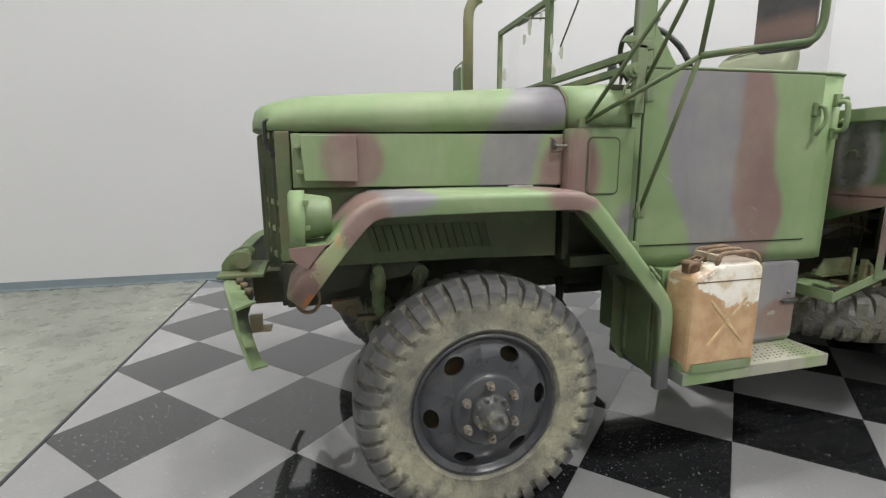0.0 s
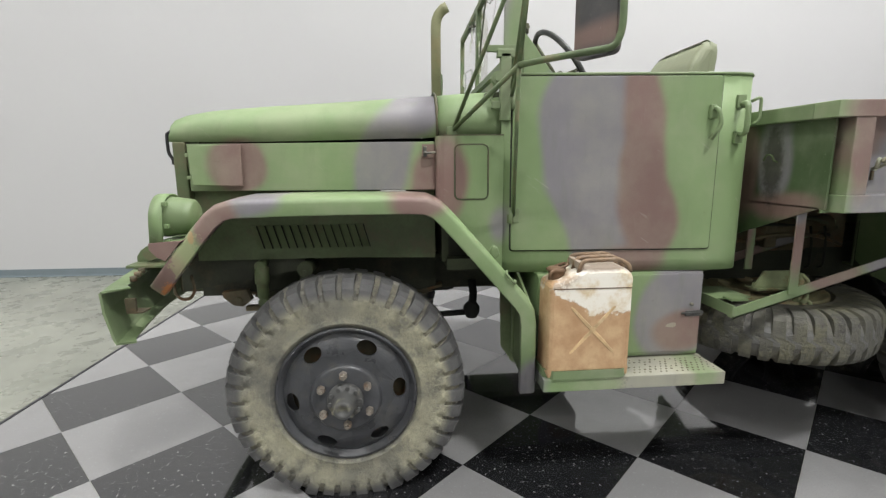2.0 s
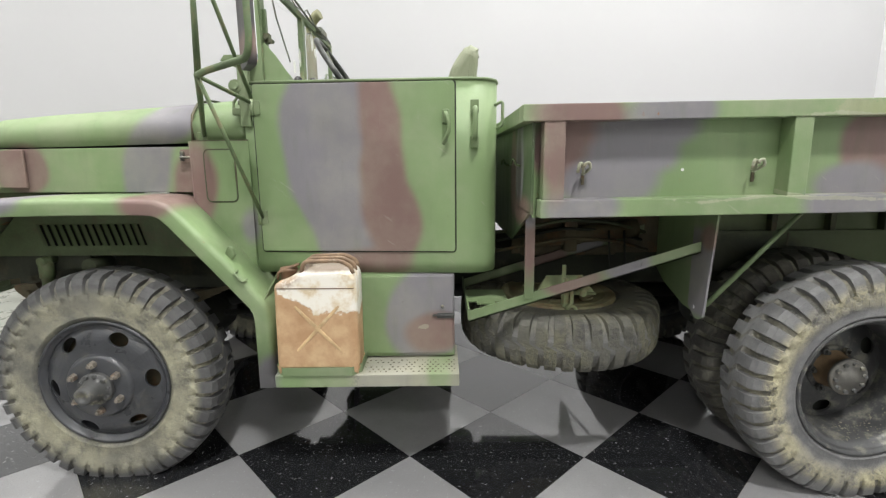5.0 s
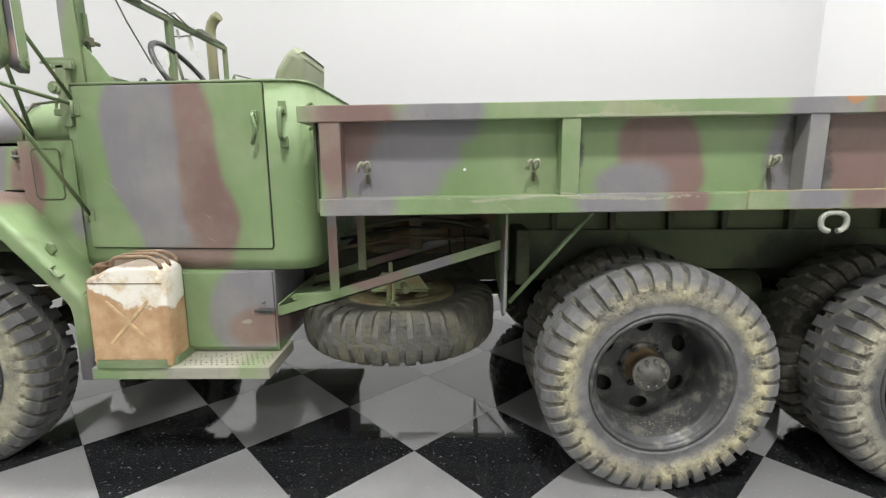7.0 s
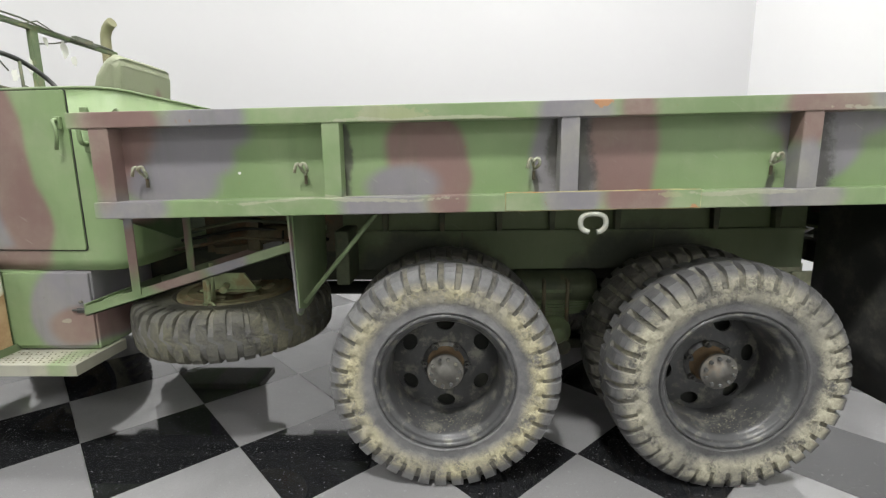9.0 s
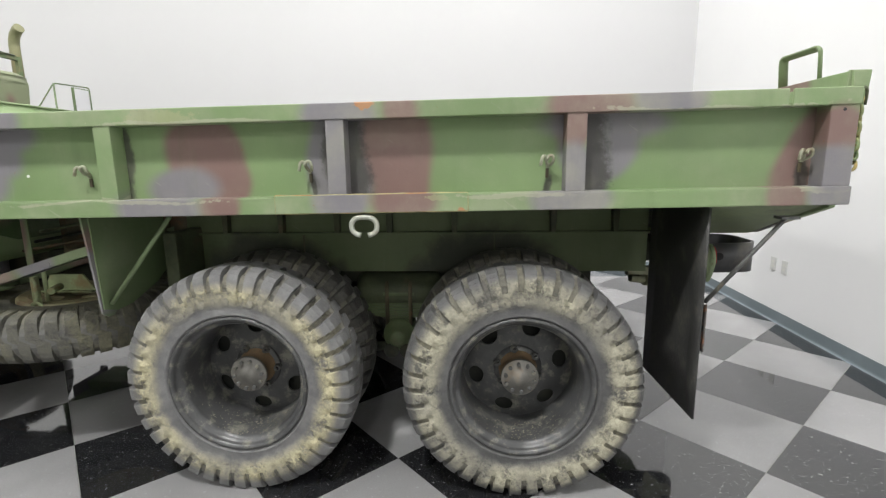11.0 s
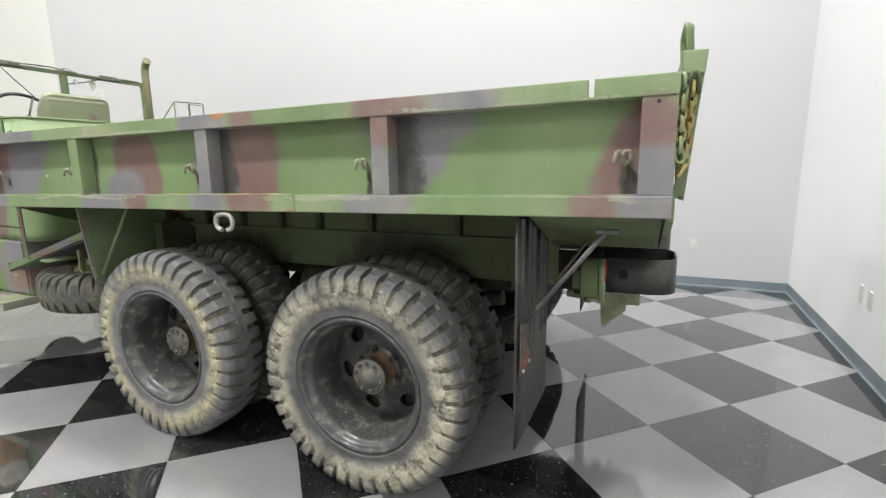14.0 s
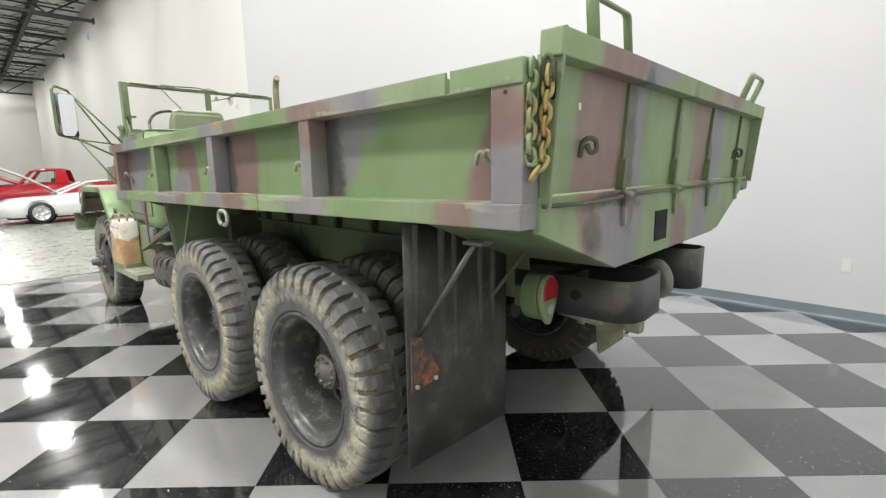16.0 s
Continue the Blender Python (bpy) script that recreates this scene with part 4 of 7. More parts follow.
def spare_clamp():
    """A pressed clamp plate with a draw bolt, a lever and its hanging eye."""
    bm = prism(B(), [(2.07, 0.875), (2.25, 0.875), (2.31, 0.79), (2.02, 0.79)], "y", 0.5, 0.51)
    prism(bm, [(2.02, 0.47), (2.31, 0.47), (2.31, 0.56), (2.02, 0.56)], "z", 0.782, 0.79)
    box(bm, 2.115, 2.14, 0.33, 0.36, 0.75, 0.9, 0.006)
    tube(bm, rounded([(2.125, 0.335, 0.89), (2.15, 0.325, 0.87), (2.15, 0.32, 0.78), (2.12, 0.32, 0.76)], 0.02), 0.009)
    rod(bm, (2.19, 0.42, 0.83), (2.21, 0.34, 0.825), 0.018, 10)
    tube(bm, [(2.15 + 0.022 * math.cos(a), 0.318, 0.745 + 0.026 * math.sin(a)) for a in [2 * math.pi * k / 12 for k in range(12)]], 0.008, 8, True)
    rod(bm, (2.13, 0.4, 0.95), (2.13, 0.4, 0.74), 0.01, 8)
    for x, y in ((2.05, 0.53), (2.28, 0.53)):
        rod(bm, (x, y, 0.79), (x, y, 0.81), 0.014, 6)
    return bm


part("clamp", spare_clamp(), plain("pale_green_clamp_paint", (0.3, 0.35, 0.19), 0.55, 0, 0.2, 12, 0.2, (0.25, 0.13, 0.05), 0.6, 10), rack, "pale green rust-flecked clamp")


def front_guard():
    """The splash plate ahead of the rear wheels."""
    return prism(B(), [(0.1, 1.23), (0.6, 1.23), (0.6, 0.9), (0.5, 0.84), (0.3, 0.78), (0.2, 0.775), (0.12, 0.8)], "x", 2.66, 2.666)


def guard_strip():
    """The heavier outer strip of the splash plate, with a pointed foot and a bolt."""
    bm = prism(B(), [(0.066, 1.23), (0.24, 1.23), (0.24, 0.8), (0.18, 0.757), (0.15, 0.757), (0.115, 0.78)], "x", 2.65, 2.66, 0.002)
    rod(bm, (2.644, 0.19, 0.8), (2.652, 0.19, 0.8), 0.01, 8)
    return bm


GUARD_PAINT = camo("camouflage_splash_plate", [("g", 0.15, 0.97, 0.2, 0.2, 0), ("b", 0.12, 1.14, 0.06, 0.06, 0)], across="y", ground=(0.15, 0.21, 0.1), dust=0.35, rust=0.4)
both("guard_strip", guard_strip, GUARD_PAINT, label="grey and green outer strip of the splash plate")
both("splash_plate", front_guard, CAMO_CARRIER, label="green splash plate ahead of the rear wheels")
both("brace", lambda: rod(B(), (3.02, 0.12, 1.22), (2.68, 0.15, 0.82), 0.01), PAINT)


def hoist():
    """The hoist cylinder housing between the frame rails, with its pipes."""
    bm = box(B(), 1.98, 2.5, 0.74, 0.795, 0.93, 1.2, 0.012)
    rod(bm, (2.0, 0.73, 1.02), (2.6, 0.73, 1.08), 0.05, 16)
    box(bm, 2.2, 2.27, 0.68, 0.79, 0.96, 1.14, 0.01)
    return bm


part("hoist_housing", hoist(), UNDER_RUST, truck, "rusty brown dump hoist housing")
for k, (pz, py) in enumerate(((1.12, 0.66), (1.07, 0.7), (1.03, 0.62))):
    part("hydraulic_line", tube(B(), rounded([(1.82, py, pz - 0.05), (2.0, py, pz - 0.02), (2.2, py - 0.02, pz + 0.02), (2.45, py, pz), (2.64, py + 0.05, pz - 0.06)], 0.06), 0.009), (UNDER, DEEP, UNDER_RUST)[k], truck)
for hx in (2.42, 2.5):
    part("brake_line", tube(B(), rounded([(hx, 0.64, 1.08), (hx, 0.62, 0.98), (hx + 0.02, 0.64, 0.86), (hx + 0.05, 0.7, 0.84)], 0.04), 0.006), DEEP, truck)


# ---- cab
def hood_y(x):
    """The engine side tapers towards the nose."""
    return 0.41 + 0.13 * (0.405 - x) / 1.12


HSKEW = Matrix.Identity(4)
HSKEW[1][0], HSKEW[1][3] = -0.13 / 1.12, 0.41 + 0.13 * 0.405 / 1.12


def on_hood(bm):
    bm.transform(HSKEW)
    return bm


def bow(x, y, full=0.12):
    """How far the nose bows forward at a place across it."""
    k = min(max((-0.38 - x) / 0.36, 0), 1)
    side = hood_y(-0.74)
    return -full * k * k * (1 - min(abs(CY - y) / (CY - side), 1) ** 2.2)


def hood():
    rows = []
    for x, top, inset, low in ((-0.767, 1.552, 0.03, 1.531), (-0.765, 1.59, 0.022, 1.531), (-0.755, 1.622, 0.015, 1.531), (-0.735, 1.643, 0.01, 1.53), (-0.69, 1.664, 0.005, 1.528), (-0.6, 1.682, 0.0, 1.527), (-0.4, 1.698, 0, 1.526), (-0.15, 1.71, 0, 1.528), (0.12, 1.725, 0, 1.532), (0.405, 1.742, 0, 1.537)):
        h = top - low
        sec = [(0.0, 0.0), (0.0, 0.42), (0.018, 0.6), (0.06, 0.78), (0.12, 0.9), (0.21, 0.975), (0.36, 1.03), (0.6, 1.07), (0.81, 1.08)]
        y0 = hood_y(x) + inset
        left = [(y0 + w * (CY - y0) / 0.81, low + h * f) for w, f in sec]
        across = left + [(2 * CY - y, z) for y, z in left[:-1][::-1]]
        rows.append([(x + bow(x, y), y, z) for y, z in across])
    bm = loft(B(), rows)
    bm.faces.new([v for v in bm.verts[: len(rows[0])]])
    return thicken(bm, 0.01)


hood_ob = part("hood", hood(), CAMO_HOOD, truck, "rounded camouflage engine hood")
part("hood_bead", tube(B(), [(0.412, 0.408, 1.54), (0.412, 0.425, 1.66), (0.412, 0.49, 1.72), (0.412, 0.62, 1.748), (0.412, 1.22, 1.765)], 0.006), UNDER, hood_ob)
part("side_panel", on_hood(box(B(), -0.69, 0.402, 0.002, 0.014, 1.312, 1.52, 0.003)), CAMO_HOOD, hood_ob, "camouflage engine side panel")
part("side_panel", flip(on_hood(box(B(), -0.69, 0.402, 0.002, 0.014, 1.312, 1.52, 0.003))), CAMO_HOOD, hood_ob)
def shutter_box():
    """A louvre cover that stands open at its front edge."""
    bm = prism(B(), [(-0.645, 1.342), (-0.445, 1.335), (-0.445, 1.515), (-0.655, 1.508)], "y", -0.022, -0.006, 0.003)
    for v in bm.verts:
        v.co.y -= 0.055 * min(max((-0.445 - v.co.x) / 0.2, 0), 1)
    for z in (1.375, 1.47):
        box(bm, -0.675, -0.64, -0.06, 0.004, z - 0.008, z + 0.008, 0.003)
    return on_hood(bm)


part("shutter_box", shutter_box(), CAMO_HOOD, hood_ob, "raised louvre cover on the side panel")


def latch():
    bm = box(B(), 0.35, 0.366, 0.398, 0.416, 1.455, 1.5, 0.003)
    tube(bm, rounded([(0.358, 0.4, 1.475), (0.358, 0.388, 1.47), (0.42, 0.388, 1.472), (0.42, 0.405, 1.472)], 0.01), 0.006)
    return bm


part("latch_plate", on_hood(box(B(), 0.345, 0.4, -0.003, 0.003, 1.45, 1.508, 0.001)), BROWN_PLATE, hood_ob)
part("latch", latch(), STEEL_WORN, hood_ob, "bare steel hood latch")
part("hinge", box(B(), 0.16, 0.27, 0.41, 0.428, 1.302, 1.312, 0.002), ZINC, hood_ob)
part("hood_clamp", tube(box(B(), -0.77, -0.74, 0.56, 0.59, 1.43, 1.46, 0.004), rounded([(-0.765, 0.575, 1.575), (-0.785, 0.575, 1.565), (-0.785, 0.575, 1.48), (-0.765, 0.575, 1.45)], 0.02), 0.0075), BLACK, hood_ob, "black rubber hood catch")
part("engine_apron", on_hood(box(B(), -0.69, 0.4, 0.035, 0.045, 1.0, 1.318, 0.002)), INNER, hood_ob)
part("engine_bay", box(B(), -0.66, 0.41, 0.6, 2 * CY - 0.6, 1.0, 1.54), DEEP, truck)


def grille():
    bm = B()
    for y in (0.535, 2 * CY - 0.6):
        box(bm, -0.75, -0.695, y, y + 0.065, 1.02, 1.528, 0.006)
    for z in (1.02, 1.13, 1.24, 1.505):
        line = [(bow(-0.74, 0.56 + 1.32 * k / 12) - 0.74, 0.56 + 1.32 * k / 12) for k in range(13)]
        prism(bm, line + [(x + 0.03, y) for x, y in line[::-1]], "z", z, z + 0.022)
    return bm


gr = part("grille", grille(), INNER, truck, "green slatted radiator grille")
for i in range(14):
    gy = 0.6 + i * 0.0945
    gx0 = bow(-0.74, gy) - 0.75
    part("grille_bar", box(B(), gx0, gx0 + 0.035, gy, gy + 0.014, 1.02, 1.528, 0.003), UNDER, gr)
part("radiator", box(B(), -0.69, -0.62, 0.6, 2 * CY - 0.6, 1.02, 1.52), BLACK, gr, "black radiator core")


def fender_rows():
    """The outline of the wing from its front tip over the wheel to the running board, as points (x, z)."""
    line = [(-0.717, 0.978), (-0.61, 1.115), (-0.545, 1.195), (-0.5, 1.245), (-0.455, 1.28), (-0.4, 1.297), (-0.25, 1.301), (0.0, 1.304), (0.28, 1.303), (0.355, 1.298), (0.412, 1.273), (0.46, 1.226), (0.618, 1.047), (0.768, 0.872), (0.794, 0.824), (0.803, 0.76), (0.803, 0.46)]
    return line


def inward(line, d):
    out = []
    for i, (x, z) in enumerate(line):
        a, b = line[max(i - 1, 0)], line[min(i + 1, len(line) - 1)]
        tx, tz = b[0] - a[0], b[1] - a[1]
        k = math.hypot(tx, tz)
        out.append((x + tz / k * d, z - tx / k * d))
    return out


def fender():
    line = fender_rows()
    rows = []
    for y, d in ((0.18, 0.07), (0.151, 0.07), (0.148, 0.069), (0.147, 0.066), (0.147, 0.024), (0.15, 0.012), (0.159, 0.004), (0.176, 0.0), (0.30, -0.003), (0.58, -0.003)):
        rows.append([(x, y, z) for x, z in inward(line, d)])
    bm = loft(B(), rows)
    return thicken(bm, 0.004)


both("fender", fender, CAMO_FENDER, label="camouflage front fender, chipped to rust at its tip")
part("fender_nose", prism(B(), [(-0.7, 1.14), (-0.7, 1.115), (-0.675, 1.085), (-0.645, 1.07), (-0.59, 1.135), (-0.535, 1.175), (-0.545, 1.15)], "y", 0.15, 0.162, 0.002), BROWN_PLATE, truck, "brown plate under the headlight")


def splash():
    bm = prism(B(), [(-0.44, 1.28), (0.4, 1.285), (0.395, 1.03), (0.33, 1.05), (0.28, 1.04), (0.24, 1.005), (-0.66, 1.005), (-0.66, 1.05)], "y", 0.475, 0.483)
    return bm


splash_ob = both("splash_panel", splash, INNER, label="green inner splash panel with louvres")


def louvre(i, mouth):
    """One pressed louvre: a skin that rises to its rear edge, or the dark mouth behind that edge."""
    x, bm, rows = -0.418 + i * 0.0362, B(), []
    for z, dx in ((1.158, 0.0), (1.055, 0.029)):
        a, e = x + dx, 0.0205
        plan = [(a + e - 0.001, 0.4745), (a + e - 0.001, 0.464), (a + e + 0.0035, 0.464), (a + e + 0.0035, 0.4745)] if mouth else [(a - 0.008, 0.4755), (a + e, 0.4615), (a + e, 0.4755)]
        rows.append([bm.verts.new((px, py, z)) for px, py in plan])
    n = len(rows[0])
    for k in range(n):
        bm.faces.new((rows[0][k], rows[0][(k + 1) % n], rows[1][(k + 1) % n], rows[1][k]))
    bm.faces.new(rows[0]), bm.faces.new(rows[1][::-1])
    return bm


for i in range(14):
    part("louvre", louvre(i, False), INNER, splash_ob)
    part("louvre_mouth", louvre(i, True), HOLE, splash_ob)


def apron():
    bm = box(B(), -0.75, 0.42, 0.7, 0.72, 0.78, 1.02, 0.004)
    prism(bm, [(-0.75, 0.86), (-0.2, 0.95), (-0.2, 1.0), (-0.75, 1.02)], "y", 0.5, 0.51)
    prism(bm, [(0.42, 1.25), (0.66, 1.0), (0.66, 0.95), (0.45, 0.95)], "y", 0.46, 0.47)
    return bm


both("wheel_housing", apron, FRAME_GRIME, label="dark grimy inner wheel housing")


def shock():
    """A telescopic damper: body, dust sleeve and the eye at each end."""
    bm = join(B(), lathe(B(), [(0.0, -0.075), (0.018, -0.075), (0.02, -0.07), (0.026, -0.06), (0.026, 0.0), (0.032, 0.002), (0.032, 0.07), (0.024, 0.078), (0.0, 0.08)], 20), pose(-0.383, 0.45, 0.9, 90))
    rod(bm, (-0.383, 0.42, 0.985), (-0.383, 0.5, 0.985), 0.022, 14)
    return rod(bm, (-0.383, 0.43, 0.815), (-0.383, 0.5, 0.815), 0.02, 14)


both("shock_absorber", shock, INNER, label="grimy green shock absorber")


def spring_hanger():
    bm = prism(B(), [(-0.57, 0.86), (-0.46, 0.87), (-0.44, 0.82), (-0.48, 0.79), (-0.52, 0.795), (-0.565, 0.835)], "y", 0.46, 0.5, 0.004)
    rod(bm, (-0.495, 0.44, 0.82), (-0.495, 0.52, 0.82), 0.018, 10)
    return box(bm, -0.47, -0.35, 0.46, 0.5, 0.768, 0.79, 0.004)


both("spring_hanger", spring_hanger, UNDER_RUST, label="rusty spring hanger bracket")


def fender_foot():
    """Splash board that closes the fender's rear leg, rounded at its foot, with two pressed ribs."""
    bm = prism(B(), [(0.17, 0.86), (0.5, 0.98), (0.52, 0.96), (0.52, 0.62), (0.5, 0.56), (0.44, 0.515), (0.36, 0.5), (0.17, 0.47)], "x", 0.765, 0.775)
    for y in (0.24, 0.4):
        box(bm, 0.753, 0.766, y, y + 0.02, 0.54, 0.86, 0.004)
    prism(bm, [(0.7, 0.9), (0.78, 0.82), (0.78, 0.47), (0.76, 0.48), (0.71, 0.56)], "y", 0.44, 0.448)
    return bm


both("fender_foot", fender_foot, INNER, label="green splash board inside the fender's rear leg")


def fender_lug():
    bm = prism(B(), [(0.605, 1.06), (0.63, 1.03), (0.65, 1.05), (0.642, 1.085), (0.62, 1.092)], "y", 0.2, 0.225, 0.008)
    return bm


part("footman_loop", fender_lug(), PAINT, truck)
part("footman_loop", tube(B(), rounded([(0.672, 0.165, 0.992), (0.665, 0.138, 0.985), (0.7, 0.138, 0.945), (0.707, 0.165, 0.952)], 0.008), 0.006), PAINT, truck)

# headlight with its deep hood
hl = part("headlight", join(B(), lathe(B(), [(0.072, -0.01), (0.081, -0.01), (0.081, 0.03), (0.077, 0.042), (0.075, 0.06), (0.069, 0.1), (0.064, 0.122), (0.054, 0.13), (0.0, 0.132)], 36), pose(-0.688, 0.262, 1.23, 0, 0, -90)), PAINT, truck, "green round headlight")
part("headlight", flip(join(B(), lathe(B(), [(0.078, -0.01), (0.088, -0.01), (0.088, 0.03), (0.082, 0.042), (0.079, 0.07), (0.07, 0.1), (0.05, 0.118), (0.0, 0.124)], 36), pose(-0.688, 0.262, 1.23, 0, 0, -90))), PAINT, truck, "green round headlight")
part("lens", join(B(), lathe(B(), [(0.0, -0.012), (0.05, -0.006), (0.08, 0.005)], 32), pose(-0.688, 0.262, 1.23, 0, 0, -90)), GLASS, hl)


def guard():
    """Half-round brush guard in front of the lamp, with its foot."""
    pts = [(-0.685, 0.262 + 0.106 * math.cos(a), 1.213 + 0.106 * math.sin(a)) for a in [math.pi * k / 16 for k in range(17)]]
    pts = [(-0.69, 0.368, 1.13)] + pts + [(-0.69, 0.156, 1.13)]
    bm = B()
    rows = [[(x - 0.008, y, z) for x, y, z in pts], [(x + 0.04, y, z) for x, y, z in pts]]
    loft(bm, rows)
    thicken(bm, 0.006)
    prism(bm, [(-0.7, 1.138), (-0.545, 1.15), (-0.545, 1.14), (-0.7, 1.128)], "y", 0.156, 0.368, 0.003)
    for z in (1.2, 1.285, 1.14):
        box(bm, -0.647, -0.63, 0.17, 0.19, z - 0.008, z + 0.008, 0.003)
    return bm


both("lamp_guard", guard, CAMO_FENDER, label="green headlight guard")


def bumper():
    """A channel bumper: bowed back at its ends, with a cut and bent outer end."""
    rows = []
    for y, x in ((0.105, -0.872), (0.2, -0.898), (0.4, -0.945), (0.6, -0.985), (0.71, -1.003), (0.95, -1.015), (1.22, -1.02)):
        rows.append([(x + 0.055, y + (0.11 if y < 0.15 else 0.04), 0.958), (x + 0.01, y, 0.97), (x, y, 0.962), (x + 0.004, y, 0.885), (x + 0.03, y, 0.775), (x + 0.038, y, 0.76), (x + 0.083, y + (0.05 if y < 0.15 else 0), 0.748)])
    rows += [[(x, 2 * CY - y, z) for x, y, z in r] for r in rows[:-1][::-1]]
    return thicken(loft(B(), rows, smooth=False), 0.008)


bp = part("bumper", bumper(), PAINT, truck, "green steel channel bumper")
shackle = part("tow_shackle", join(join(rod(B(), (-0.9, 0.56, 1.034), (-0.9, 0.75, 1.034), 0.026, 18), rod(B(), (-0.9, 0.545, 1.034), (-0.9, 0.565, 1.034), 0.034, 18)), box(B(), -0.99, -0.82, 0.5, 0.78, 0.972, 0.986, 0.004)), INNER, bp, "grimy green tow shackle")
for sy in (0.59, 0.69):
    part("shackle_cheek", prism(B(), [(-0.985, 0.985), (-0.93, 0.985), (-0.868, 1.02), (-0.868, 1.05), (-0.885, 1.066), (-0.92, 1.066), (-0.965, 1.04), (-0.985, 1.01)], "y", sy, sy + 0.03, 0.004), INNER, shackle)
for bx, by in ((-0.85, 0.3), (-0.875, 0.38), (-0.9, 0.46)):
    part("bumper_bolt", rod(B(), (bx, by, 0.962), (bx, by, 0.982), 0.014, 6), UNDER_RUST, bp)
part("step_bracket", join(box(B(), -0.84, -0.8, 0.2, 0.215, 0.86, 0.915, 0.003), box(B(), -0.838, -0.775, 0.2, 0.26, 0.853, 0.86, 0.002)), UNDER_RUST, bp, "rusty bracket behind the bumper end")
part("bumper_stay", box(B(), -0.9, -0.7, 0.8, 0.88, 0.78, 0.93, 0.005), UNDER, bp)
part("bumper_stay", box(B(), -0.9, -0.7, 2 * CY - 0.88, 2 * CY - 0.8, 0.78, 0.93, 0.005), UNDER, bp)
part("lifting_loop", tube(B(), rounded([(-0.695, 0.3, 0.98), (-0.692, 0.3, 0.9), (-0.668, 0.3, 0.876), (-0.632, 0.3, 0.88), (-0.612, 0.3, 0.915), (-0.622, 0.3, 0.98)], 0.02), 0.0065), UNDER_RUST, truck, "bent rod loop under the fender")


def side_y(x):
    return 0.365 - 0.09 * (x - 0.4) / 1.33


def cab_shell():
    """Cab tub: cowl sides, sills and rounded back corners, as an upright wall of one outline."""
    bm = B()
    line = [(0.68, side_y(0.68)), (1.2, side_y(1.2)), (1.6, side_y(1.6)), (1.68, 0.283), (1.745, 0.3), (1.785, 0.345), (1.8, 0.42), (1.8, CY)]
    rows = [[(x, y, z) for x, y in line] for z in (0.945, 1.0, 1.4, 1.785)]
    loft(bm, rows)
    bmesh.ops.duplicate(bm, geom=bm.verts[:] + bm.edges[:] + bm.faces[:])
    half = len(bm.verts) // 2
    bm.verts.ensure_lookup_table()
    for v in bm.verts[half:]:
        v.co.y = 2 * CY - v.co.y
    bmesh.ops.remove_doubles(bm, verts=bm.verts[:], dist=0.0005)
    return thicken(bm, 0.006)


cab = part("cab", cab_shell(), CAMO_CAB, truck, "open-topped camouflage steel cab")


def cab_rim():
    line = [(0.7, side_y(0.7)), (1.6, side_y(1.6)), (1.68, 0.283), (1.745, 0.3), (1.785, 0.345), (1.8, 0.42), (1.8, CY)]
    pts = [(x, y, 1.787) for x, y in line] + [(x, 2 * CY - y, 1.787) for x, y in line[:-1][::-1]]
    return tube(B(), pts, 0.0065)


part("cab_rim", cab_rim(), PAINT, cab)


def cowl_side():
    line = [(0.408, 0.43), (0.409, 0.39), (0.413, 0.377), (0.422, 0.368), (0.436, side_y(0.436)), (0.69, side_y(0.69))]
    bm = loft(B(), [[(x, y, 1.541 if top else 1.2 - max(x - 0.44, 0) * 1.05) for x, y in line] for top in (0, 1)], smooth=False)
    return thicken(bm, 0.006)


both("cowl_side", cowl_side, CAMO_CAB, cab, "camouflage cowl side with access cover")
part("firewall", box(B(), 0.43, 0.46, 0.44, 2 * CY - 0.44, 0.98, 1.6), UNDER, cab)


def cowl():
    rows = []
    for x, top in ((0.415, 1.742), (0.5, 1.745), (0.62, 1.752), (0.72, 1.76)):
        h = top - 1.535
        sec = [(0.0, 0.0), (0.0, 0.42), (0.018, 0.6), (0.06, 0.78), (0.12, 0.9), (0.21, 0.975), (0.36, 1.03), (0.6, 1.07), (0.81, 1.08)]
        y0 = 0.412 if x < 0.45 else side_y(x) + 0.012
        left = [(x, y0 + w * (CY - y0) / 0.81, 1.535 + h * f) for w, f in sec]
        rows.append(left + [(a, 2 * CY - y, z) for a, y, z in left[:-1][::-1]])
    return thicken(loft(B(), rows), 0.008)


part("cowl", cowl(), CAMO_CAB, cab, "camouflage scuttle ahead of the windshield")


def rounded_rect(x0, x1, z0, z1, r, n=4):
    pts = []
    for cx, cz, a0 in ((x1 - r, z1 - r, 0), (x0 + r, z1 - r, 90), (x0 + r, z0 + r, 180), (x1 - r, z0 + r, 270)):
        pts += [(cx + r * math.cos(radians(a0 + 90 * k / n)), cz + r * math.sin(radians(a0 + 90 * k / n))) for k in range(n + 1)]
    return pts


SKEW = Matrix.Identity(4)
SKEW[1][0], SKEW[1][3] = -0.09 / 1.33, 0.365 + 0.09 * 0.4 / 1.33     # lays y = 0 onto the slanting cab side


def on_side(bm):
    bm.transform(SKEW)
    return bm


def outline(pts, r=0.003):
    return tube(B(), [(x, -0.0085, z) for x, z in pts], r, 6, True)


